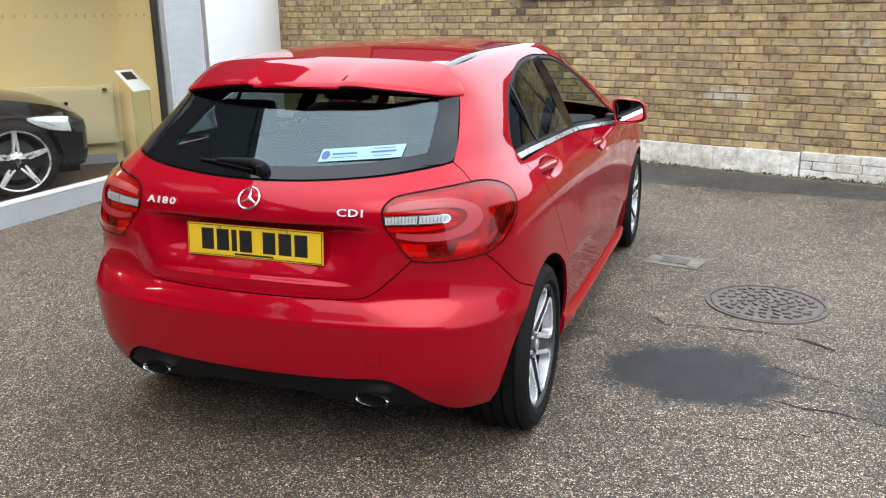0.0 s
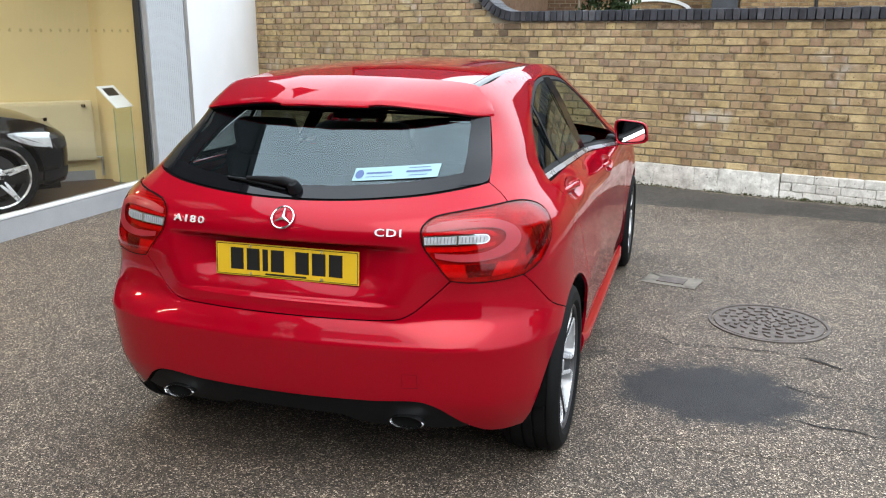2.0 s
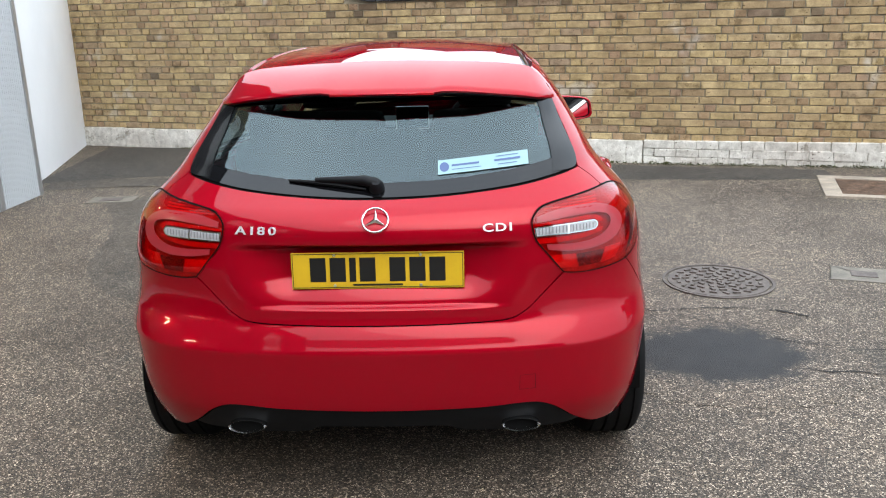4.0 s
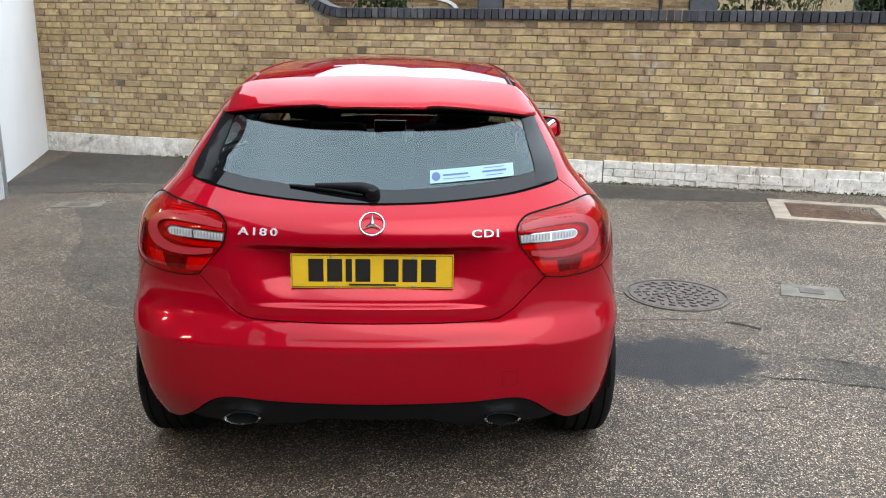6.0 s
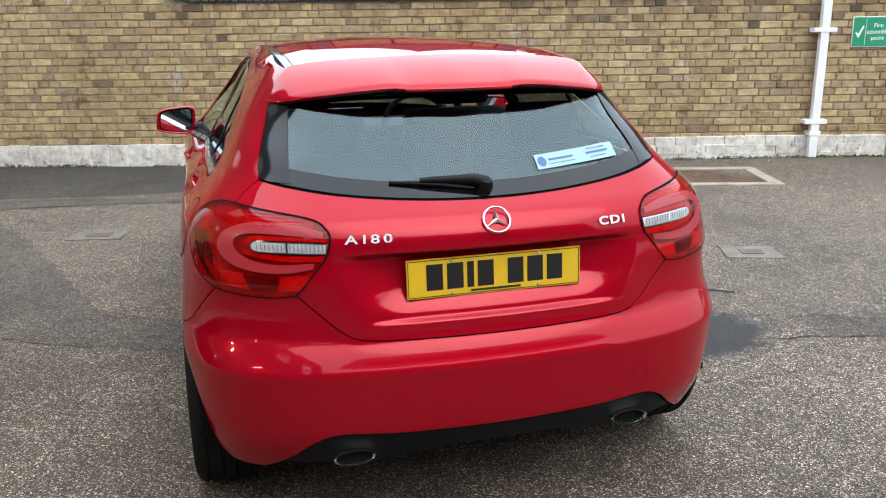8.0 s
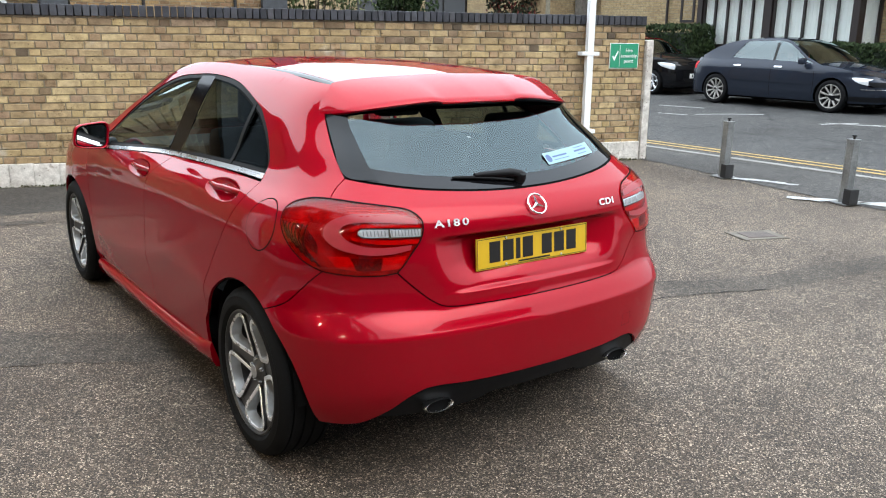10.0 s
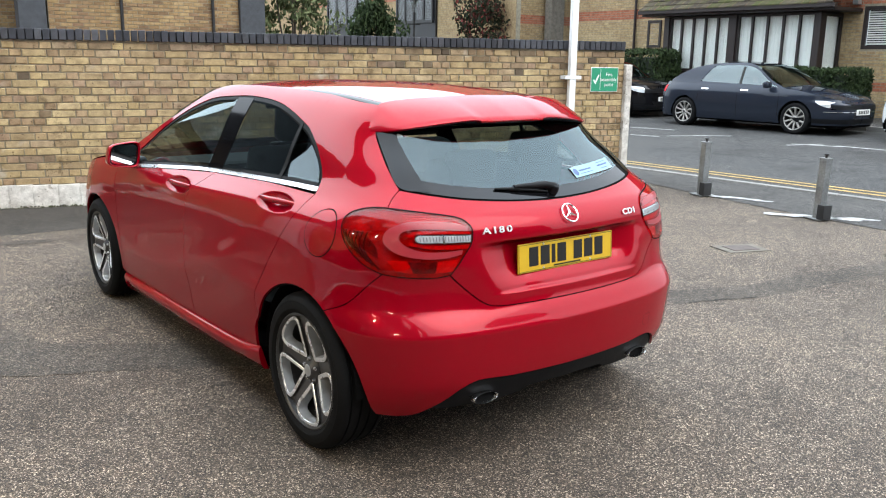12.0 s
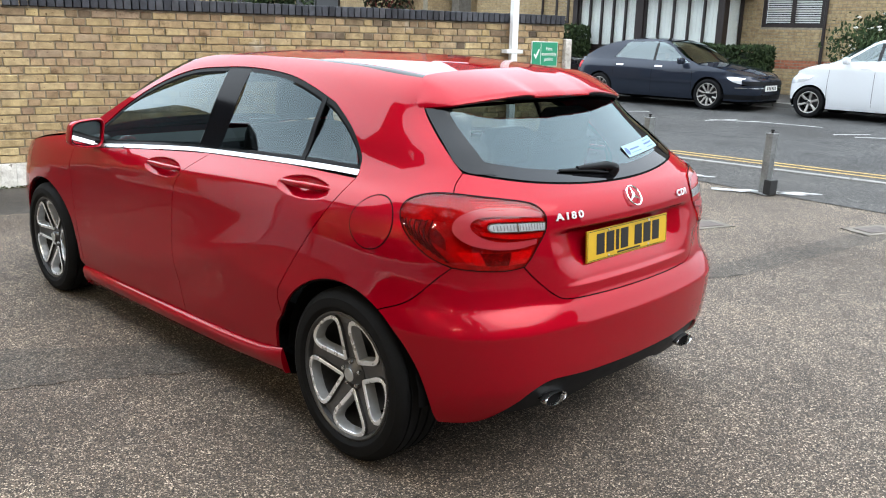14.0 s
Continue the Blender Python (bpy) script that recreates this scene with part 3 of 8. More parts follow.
def cope_mesh(seed):
    r = random.Random(seed)
    bm = boxes((-0.0335 + r.uniform(0, 0.003), 0.0335 - r.uniform(0, 0.003), -0.03, 0.24, 0.0, 0.108 + r.uniform(-0.004, 0.003)), bevel=0.006)
    return bm


cope_kinds = []
for s in range(4):
    me = bpy.data.meshes.new("coping_brick")
    bm = cope_mesh(s)
    bm.to_mesh(me)
    bm.free()
    me.materials.append(M_COPE)
    cope_kinds.append(me)
path_u, uu = [], WLEN - 0.04
while uu > SWOOP + 0.155:
    path_u.append((uu, LOW, 0.0))
    uu -= 0.0745
R = 0.62
for k in range(13):
    a = (k + 0.5) * 0.0745 / R
    if a > math.pi / 2:
        break
    path_u.append((SWOOP + 0.155 - R * math.sin(a), LOW + R - R * math.cos(a), math.degrees(a)))
for u, z, t in path_u:
    ob = new("coping_brick", cope_kinds[cope_r.randrange(4)])
    ob.parent = brick_wall
    ob.matrix_basis = on_wall(u, cope_r.uniform(-0.004, 0.004), z + 0.004, t)

# painted plinth: upright blocks, then three painted courses past the step
plinth = thing("plinth", pose(0, 0, 0), "white painted plinth at the foot of the brick wall", "plinth", kind="structure")
rp = random.Random(5)


def lumpy(bm, amount, seed, skip_back=True):
    for v in bm.verts:
        n = noise.noise(v.co * 9.0 + Vector((seed, 0, 0)))
        v.co.y += amount * n
        v.co.z += amount * 0.5 * noise.noise(v.co * 7.0 + Vector((0, seed, 0)))
    return bm


u = 0.0
while u < 7.02:
    w = min(rp.uniform(0.19, 0.24), 7.05 - u)
    bm = bmesh.new()
    box(bm, 0.0003, w - 0.0003, -0.042, 0.02, -0.2, 0.232 + rp.uniform(-0.004, 0.004), bevel=0.006)
    bmesh.ops.subdivide_edges(bm, edges=bm.edges[:], cuts=2, use_grid_fill=True)
    k = part("block", lumpy(bm, 0.006, u), M_WHITE, plinth, smooth=50)
    k.matrix_basis = on_wall(u)
    u += w
for row, (z0, z1) in enumerate(((-0.15, 0.075), (0.078, 0.158), (0.161, 0.243))):
    x = 7.06 + (0.11 if row % 2 else 0)
    if row % 2:
        k = part("painted_brick", lumpy(boxes((0, 0.105, -0.03, 0.02, z0, z1), bevel=0.008), 0.005, 3.1), M_WHITE, plinth)
        k.matrix_basis = on_wall(7.06)
    while x < WLEN - 0.02:
        w = min(rp.choice((0.215, 0.215, 0.3)), WLEN - x)
        bm = bmesh.new()
        box(bm, 0.0012, w - 0.0012, -0.036 + rp.uniform(-0.006, 0.006), 0.02, z0, z1 + 0.03 * smooth01(7, 10, x), bevel=0.009)
        k = part("painted_brick", lumpy(bm, 0.006, x), M_WHITE, plinth)
        k.matrix_basis = on_wall(x)
        x += w
M_MOSS = brick_mat("dark_moss", [(0.0, (0.020, 0.022, 0.010)), (0.4, (0.045, 0.055, 0.018)), (0.7, (0.08, 0.09, 0.03)), (1.0, (0.06, 0.05, 0.035))], True)
moss_v, moss_f = [], []
rm = random.Random(41)
for _ in range(4200):
    u = rm.uniform(1.5, WLEN + 0.1)
    thick = 0.5 + 0.9 * noise.noise(Vector((u * 1.7, 3.0, 0.0))) + 0.5 * noise.noise(Vector((u * 6.0, 8.0, 0.0)))
    if rm.random() > thick:
        continue
    out = abs(rm.gauss(0, 0.012)) if rm.random() < 0.8 else rm.uniform(0, 0.07)
    r = rm.uniform(0.005, 0.013)
    c = on_wall(u, -0.043 - out, 0.0).translation
    zc = ground_z(c.x, c.y) + (rm.uniform(0.0, 0.012 + 0.02 * max(0.0, thick)) if out < 0.012 else 0.002)
    k = len(moss_v)
    for q in range(5):
        a_ = q * 1.2566 + rm.uniform(-0.3, 0.3)
        moss_v.append((c.x + r * math.cos(a_), c.y + r * math.sin(a_), zc - 0.006))
    moss_v.append((c.x + rm.uniform(-0.003, 0.003), c.y, zc + r * 0.7))
    moss_f += [(k + q, k + (q + 1) % 5, k + 5) for q in range(5)]
me = bpy.data.meshes.new("moss")
me.from_pydata(moss_v, [], moss_f)
me.materials.append(M_MOSS)
tagged(new("moss", me), "dark green moss and grit at the plinth's foot", "moss", kind="stuff")
end_post = thing("end_post", on_wall(WLEN + 0.004), "rough white painted post at the end of the wall", "post", kind="structure")
bm = boxes((0, 0.095, -0.05, 0.26, -0.2, 1.50), bevel=0.012)
bmesh.ops.bisect_edges(bm, edges=[e for e in bm.edges if e.calc_length() > 1.2], cuts=14)
part("post", lumpy(bm, 0.012, 8.0), M_WHITE, end_post)

# ---- things on the wall ----
pole = thing("drainpipe", on_wall(10.45, -0.075), "white square drainpipe with brackets on the brick wall", "drainpipe")
part("pipe", boxes((-0.042, 0.042, -0.035, 0.035, 0.05, 3.6), bevel=0.006), M_PIPE, pole)
for z in (0.30, 0.42, 1.34):
    part("bracket", boxes((-0.115 if z > 0.35 else -0.06, 0.115 if z > 0.35 else 0.06, -0.04, 0.09, z - 0.022, z + 0.022), bevel=0.004), M_PIPE, pole)

sign = thing("fire_sign", on_wall(10.955, -0.012, 1.315), "green and white fire assembly point sign on brick wall", "sign")
part("plate", boxes((-0.195, 0.195, -0.004, 0.01, -0.15, 0.15), bevel=0.002), M_SIGNW, sign)
part("green_face", boxes((-0.188, 0.188, -0.0065, -0.0042, -0.143, 0.143)), M_GREEN, sign)
part("divider", boxes((-0.064, -0.06, -0.009, -0.0067, -0.128, 0.128)), M_SIGNW, sign)
tick = bmesh.new()
prism(tick, [(-0.165, -0.01), (-0.152, 0.004), (-0.137, -0.022), (-0.093, 0.062), (-0.08, 0.05), (-0.132, -0.062)], 0.002, pose(0, -0.009, 0))
part("tick", tick, M_SIGNW, sign)


def words(text, size, m, material, parent, depth=0.001, name="lettering", align="CENTER", wide=1.0, bold=0.0):
    cu = bpy.data.curves.new(name, "FONT")
    cu.body, cu.size, cu.align_x, cu.align_y, cu.extrude, cu.offset = text, size, align, "CENTER", depth, bold
    cu.resolution_u = 3
    tmp = bpy.data.objects.new("tmp", cu)
    scene.collection.objects.link(tmp)
    me = bpy.data.meshes.new_from_object(tmp.evaluated_get(bpy.context.evaluated_depsgraph_get()))
    bpy.data.objects.remove(tmp)
    me.name = name
    me.transform(m @ Matrix.Diagonal((wide, 1, 1, 1)))
    me.materials.clear()
    me.materials.append(material)
    ob = new(name, me)
    ob.parent = parent
    return ob


for line, z in (("Fire", 0.062), ("assembly", 0.0), ("point", -0.062)):
    words(line, 0.062, pose(0.062, -0.0082, z, 90), M_SIGNW, sign)


def bollard(x, y, turn):
    th = thing("bollard", pose(x, y, ground_z(x, y) + 0.006, 1.5, 0, turn), "square galvanised steel bollard with black lock box", "bollard", "bollards at the yard entrance")
    part("base_plate", boxes((-0.1, 0.1, -0.1, 0.1, 0.0, 0.012), bevel=0.003), M_STEEL, th)
    part("post", boxes((-0.042, 0.042, -0.042, 0.042, 0.008, 0.60), bevel=0.006), M_STEEL, th)
    part("cap", boxes((-0.047, 0.047, -0.047, 0.047, 0.60, 0.622), bevel=0.004), M_STEEL, th)
    part("knob", revolve(bmesh.new(), [(0, 0.665), (0.022, 0.662), (0.022, 0.648), (0.012, 0.645), (0.012, 0.62)], 16, "z"), M_BLACKIRON, th, smooth=True)
    part("lock_box", boxes((-0.085, 0.03, -0.125, -0.044, 0.012, 0.16), bevel=0.006), M_BLACKIRON, th)


bollard(4.20, 4.46, -12)
bollard(4.36, 6.0, -12)
M_GRIT = mat("white_spilt_grit", (0.4235, 0.4235, 0.4158), 0.8, var=0.4, scale=20)
for (x, y, rx, ry_, sd) in ((4.10, 4.74, 0.20, 0.10, 1), (4.45, 4.24, 0.20, 0.09, 2), (4.50, 5.70, 0.20, 0.07, 3), (4.62, 5.42, 0.14, 0.06, 9), (4.36, 4.42, 0.10, 0.05, 11), (4.40, 5.80, 0.08, 0.04, 13)):
    tagged(part("white_paint_spill", blob(x, y, rx, ry_, -60, sd, 0.012, 40, 0.3), M_GRIT), "white paint splashes on the ground by a bollard", "ground patch", kind="structure")

# ---- showroom beside the yard ----
M_CREAM = mat("cream_painted_wall", (0.74, 0.62, 0.34), 0.8, var=0.05, scale=1.0, bump=0.1)
M_PANEL = mat("pale_grey_ribbed_panel", (0.5082, 0.5313, 0.5544), 0.45, var=0.05, scale=1.5, bump=0.03)
M_ALU = mat("aluminium_trim", (0.55, 0.56, 0.57), 0.35, 0.8, var=0.08, scale=4, bump=0.03)
M_SEAL = mat("black_rubber_seal", (0.0115, 0.0115, 0.0115), 0.6, var=0.2)
M_SILL = mat("grey_painted_sill", (0.385, 0.3927, 0.4004), 0.6, var=0.1, scale=3)
M_FLOORW = mat("dark_wood_floor", (0.12, 0.06, 0.035), 0.35, var=0.25, scale=4)
M_CEIL = mat("white_ceiling", (0.78, 0.77, 0.72), 0.8, var=0.03, bump=0.05)
M_RAD = mat("cream_enamel", (0.72, 0.64, 0.42), 0.4, var=0.03, bump=0.02)
M_SHOPGLASS = clear("shop_glass", (0.93, 0.95, 0.94), 0.06)
M_UPPER = mat("grey_upper_wall", (0.0655, 0.0678, 0.0708), 0.85, var=0.08, scale=1.0)
M_DOT = clear("frosted_dot", (0.87, 0.87, 0.84), 0.08, 0.3)
FX = -5.30


def pane_x(x, y0, y1, z0, z1):
    bm = bmesh.new()
    bm.faces.new([bm.verts.new(c) for c in ((x, y0, z0), (x, y1, z0), (x, y1, z1), (x, y0, z1))])
    return bm


def pane_y(y, x0, x1, z0, z1):
    bm = bmesh.new()
    bm.faces.new([bm.verts.new(c) for c in ((x0, y, z0), (x1, y, z0), (x1, y, z1), (x0, y, z1))])
    return bm


show = thing("showroom", pose(0, 0, 0), "glazed car showroom with pale grey panel and cream interior", "building", kind="structure")
part("sill", boxes((FX - 0.18, FX, -3.0, 6.66, -0.2, 0.165), bevel=0.006), M_SILL, show)
part("sill_trim", boxes((FX - 0.06, FX + 0.004, -3.0, 6.66, 0.167, 0.185), bevel=0.003), M_PIPE, show)
part("shop_window", pane_x(FX - 0.045, -3.0, 6.62, 0.185, 3.0), M_SHOPGLASS, show).visible_shadow = False
part("seal", boxes((FX - 0.06, FX - 0.01, 6.622, 6.66, 0.185, 3.0)), M_SEAL, show)
part("frame_post", boxes((FX - 0.08, FX + 0.01, 6.664, 6.73, 0.0, 3.0), bevel=0.004), M_ALU, show)
bm = bmesh.new()
y = 6.733
while y < 7.32:
    box(bm, FX - 0.06, FX, y, y + 0.026, -0.02, 3.0)
    box(bm, FX - 0.06, FX - 0.006, y + 0.026, y + 0.031, -0.02, 3.0)
    y += 0.031
part("ribbed_panel", bm, M_PANEL, show)
part("corner_trim", boxes((FX - 0.09, FX + 0.012, y + 0.002, y + 0.05, -0.02, 3.0), bevel=0.006), M_ALU, show)
part("fascia", boxes((FX - 0.1, FX + 0.02, -3.0, 7.4, 3.002, 3.7), bevel=0.01), M_SEAL, show)
part("upper_wall", boxes((FX - 0.3, FX - 0.02, -8.0, 7.4, 3.702, 6.6)), M_UPPER, show)
for k in range(4):
    w = part("upper_window", boxes((FX - 0.1, FX - 0.012, -5.6 + k * 3.2, -4.2 + k * 3.2, 4.2, 5.6), bevel=0.01), M_PIPE, show)
    part("pane", pane_x(FX - 0.008, -5.5 + k * 3.2, -4.3 + k * 3.2, 4.3, 5.5), M_SHOPGLASS, w)
part("roof_slab", boxes((-13, FX, -8.0, 7.4, 6.602, 6.8)), M_UPPER, show)
part("end_wall", boxes((-13, FX - 0.105, 7.15, 7.4, -0.2, 6.6)), M_RENDER, show)
part("rear_wall", boxes((-13.2, -13.002, -8.0, 7.4, -0.2, 6.6)), M_CREAM, show)
part("side_wall", boxes((-13, FX - 0.32, -8.2, -8.002, -0.2, 6.6)), M_RENDER, show)
part("front_pier", boxes((FX - 0.25, FX, -8.0, -3.002, -0.2, 3.0)), M_UPPER, show)
part("ceiling", boxes((-13, FX - 0.11, -8.0, 7.14, 2.95, 3.1)), M_CEIL, show)
part("wood_floor", boxes((-13, FX - 0.182, -8.0, 7.14, -0.1, 0.06)), M_FLOORW, show)
inner = pose(-6.75, 6.62, 0, 0, 0, 43)
a = part("inner_wall", boxes((-4.6, 0.74, 0.0, 0.12, 0.062, 2.948)), M_CREAM, show)
a.matrix_basis = inner
a = part("inner_pier", boxes((FX - 0.75, FX - 0.12, 6.98, 7.145, 0.062, 2.948)), M_CREAM, show)
a = part("inner_return", boxes((FX - 1.1, FX - 0.12, 7.09, 7.148, 0.062, 2.948)), M_CREAM, show)
a = part("skirting", boxes((-4.6, 0.6, -0.02, -0.002, 0.062, 0.16)), M_SILL, show)
a.matrix_basis = inner
dots = bmesh.new()
for i in range(60):
    cy = 6.5 - i * 0.105
    bmesh.ops.create_circle(dots, cap_ends=True, radius=0.016, segments=12, matrix=pose(FX - 0.0385, cy, 1.56, 0, 90, 0))
part("frosted_dots", dots, M_DOT, show)
# light of the showroom's own ceiling lamps
for (x, y, watts) in ((-7.2, 4.4, 36.0), (-6.9, 1.6, 24.0), (-6.9, -1.0, 20.0)):
    th = thing("ceiling_lamp", pose(x, y, 2.94), "long ceiling strip lamp in the showroom", "lamp")
    part("shade", boxes((-0.65, 0.65, -0.07, 0.07, -0.03, 0.0), bevel=0.008), M_PIPE, th)
    ld = bpy.data.lights.new("showroom_lamp", "AREA")
    ld.shape, ld.size, ld.size_y, ld.energy, ld.color = "RECTANGLE", 1.2, 0.10, watts, (1.0, 0.84, 0.58)
    new("showroom_lamp", ld).matrix_world = pose(x, y, 2.89)

rad = thing("radiator", inner @ pose(-0.42, -0.10, 0.28), "cream ribbed panel radiator on the showroom wall", "radiator")
part("panel", boxes((-1.6, 1.05, 0.0, 0.06, 0.0, 0.60), bevel=0.01), M_RAD, rad)
ribs = bmesh.new()
for i in range(66):
    box(ribs, -1.57 + i * 0.0395, -1.55 + i * 0.0395, -0.012, 0.001, 0.03, 0.57)
part("ribs", ribs, M_RAD, rad)
part("valve", tube(bmesh.new(), [(1.02, 0.03, 0.02), (1.1, 0.03, 0.02), (1.1, 0.03, -0.17)], 0.013, 8), M_ALU, rad)
part("vent_cap", revolve(bmesh.new(), [(0, 0.0), (0.02, 0.0), (0.02, 0.03)], 12, "x", pose(0.97, -0.012, 0.55, 0, 0, -90)), M_BLACKIRON, rad)

lect = thing("display_stand", pose(-5.6, 6.56, 0.062, 0, 0, 90), "clear acrylic display stand with printed sheet", "display stand")
M_ACRYL = clear("clear_acrylic", (0.86, 0.95, 0.9), 0.06)
M_EDGE = mat("green_acrylic_edge", (0.1925, 0.3465, 0.2772), 0.2, var=0.05, bump=0.0)
part("clear_panel", pane_y(-0.077, -0.12, 0.12, 0.0, 0.80), M_ACRYL, lect)
for sx in (-0.123, 0.12):
    part("panel_edge", boxes((sx, sx + 0.003, -0.08, -0.074, 0.0, 0.80)), M_EDGE, lect)
part("foot", boxes((-0.13, 0.13, -0.12, 0.12, -0.002, 0.008), bevel=0.002), M_ACRYL, lect)
tilt_m = pose(0, 0.0, 0.895, 43)
sheet_ = boxes((-0.12, 0.12, -0.14, 0.14, 0, 0.010), bevel=0.002)
bmesh.ops.transform(sheet_, matrix=tilt_m, verts=sheet_.verts)
sh = part("sheet", sheet_, M_SIGNW, lect)
pic = boxes((-0.075, 0.075, 0.01, 0.11, 0.0105, 0.0115))
bmesh.ops.transform(pic, matrix=tilt_m, verts=pic.verts)
part("printed_picture", pic, M_BLACKIRON, sh)

# white rendered wall between showroom and brick wall
white = part("wall_west", bmesh.new(), M_RENDER)
bm = bmesh.new()
p0, p1 = Vector((-5.48, 7.403, 0)), Vector((-6.30, 10.46, 0))
d = (p1 - p0).normalized()
nrm = Vector((-d.y, d.x, 0))
vs = [p0, p1, p1 + nrm * 0.25, p0 + nrm * 0.25]
lo_, hi_ = [bm.verts.new(v + Vector((0, 0, -0.2))) for v in vs], [bm.verts.new(v + Vector((0, 0, 3.05))) for v in vs]
bm.faces.new(lo_[::-1]), bm.faces.new(hi_)
for i in range(4):
    bm.faces.new((lo_[i], lo_[(i + 1) % 4], hi_[(i + 1) % 4], hi_[i]))
bm.normal_update()
bmesh.ops.recalc_face_normals(bm, faces=bm.faces[:])
bm.to_mesh(white.data)
bm.free()
tagged(white, "tall smooth white rendered wall beside the showroom", "wall", kind="structure")

# ---- red hatchback: x to its right, y forward, origin on the ground under the rear axle ----
M_RED = paint("red_car_paint", (0.315, 0.0006, 0.0098), 0.28, 0.28)
M_GAP = mat("black_inner_body", (0.0023, 0.0023, 0.0023), 0.9, var=0.1, bump=0.0, spec=0.1)
M_TRIM = mat("black_grained_plastic", (0.0046, 0.005, 0.0062), 0.55, spec=0.18, var=0.15, scale=20, fine=400, bump=0.15, dist=0.0008)
M_GLOSS = mat("gloss_black_trim", (0.0062, 0.0062, 0.0069), 0.10, var=0.1, bump=0.0, coat=0.0, spec=0.26, rvar=0.02)
M_FRIT = mat("black_glass_border", (0.0031, 0.0031, 0.0039), 0.03, var=0.1, bump=0.0, spec=0.32, rvar=0.01)
M_WFRAME = mat("satin_black_window_frame", (0.0039, 0.0039, 0.0046), 0.5, var=0.1, bump=0.0, spec=0.1, rvar=0.04)
M_PILLAR = mat("black_pillar_trim", (0.0031, 0.0031, 0.0039), 0.10, var=0.1, bump=0.0, spec=0.05, rvar=0.02)
M_CHROME = mat("chrome", (0.82, 0.83, 0.84), 0.10, 1.0, var=0.03, bump=0.0, rvar=0.03)
M_TIP = mat("polished_steel", (0.55, 0.55, 0.55), 0.2, 1.0, var=0.04, bump=0.0)
M_SATIN = mat("satin_aluminium", (0.66, 0.67, 0.68), 0.28, 1.0, var=0.04, bump=0.0)
M_BRIGHT = mat("bright_letter_metal", (0.85, 0.85, 0.86), 0.30, 0.55, var=0.03, bump=0.0)
M_ALLOY = mat("silver_alloy", (0.80, 0.81, 0.83), 0.28, 0.55, var=0.06, scale=12, bump=0.03)
M_ALLOYG = mat("grey_painted_alloy", (0.46, 0.47, 0.48), 0.34, 0.5, var=0.08, scale=12, bump=0.03)
M_ALLOYW = mat("dark_grey_painted_alloy", (0.11, 0.11, 0.117), 0.33, 0.5, var=0.1, scale=12, bump=0.03)
M_ALLOYD = mat("dark_alloy_barrel", (0.08, 0.08, 0.083), 0.4, 0.7, var=0.15, scale=10)
M_TYRE = mat("tyre_rubber", (0.0054, 0.0054, 0.0058), 0.75, spec=0.16, var=0.25, scale=20, fine=120, bump=0.1)
M_TINT = clear("tinted_window", (0.44, 0.50, 0.49), 0.032, 0.0, (0.80, 0.95, 1.0))
M_PRIV = clear("dark_tinted_window", (0.32, 0.37, 0.365), 0.032, 0.0, (0.80, 0.95, 1.0))
M_REARGL = clear("rear_window_glass", (0.44, 0.50, 0.51), 0.075, 0.0, (0.80, 0.96, 1.0))
M_LENS = clear("red_lamp_lens", (0.88, 0.10, 0.14), 0.03)
M_REFL = mat("red_reflector", (0.616, 0.0154, 0.0231), 0.4, 0.0, var=0.2, scale=60, fine=300, bump=0.3, coat=0.0, spec=0.2)
M_REFLD = mat("dark_red_reflector", (0.385, 0.0031, 0.0092), 0.45, 0.0, var=0.35, scale=25, fine=200, bump=0.3, coat=0.0, spec=0.15)
M_CLEARL = mat("clear_lamp_segment", (0.4004, 0.4004, 0.4158), 0.3, 0.0, var=0.2, scale=50, fine=200, bump=0.2, coat=1.0)
M_PLATE = mat("yellow_plate", (0.616, 0.385, 0.0154), 0.35, var=0.04, scale=8, bump=0.02)
M_PRINT = mat("black_print", (0.0077, 0.0077, 0.0077), 0.4, var=0.05, bump=0.0)
M_STICK = mat("pale_blue_sticker", (0.23, 0.37, 0.39), 0.45, var=0.03, bump=0.0)
M_INK = mat("navy_print", (0.0539, 0.0924, 0.231), 0.5, var=0.05, bump=0.0)
M_SEAT = mat("dark_seat_fabric", (0.0123, 0.0123, 0.0139), 0.85, var=0.2, scale=30, fine=300, bump=0.3)
M_CABIN = mat("dark_cabin_plastic", (0.0092, 0.0092, 0.01), 0.7, var=0.2, spec=0.3)
M_LINING = mat("grey_roof_lining", (0.0462, 0.0462, 0.0447), 0.9, var=0.05)
M_MIRROR = mat("mirror_glass", (0.9, 0.9, 0.9), 0.01, 1.0, var=0.0, bump=0.0, rvar=0.0)

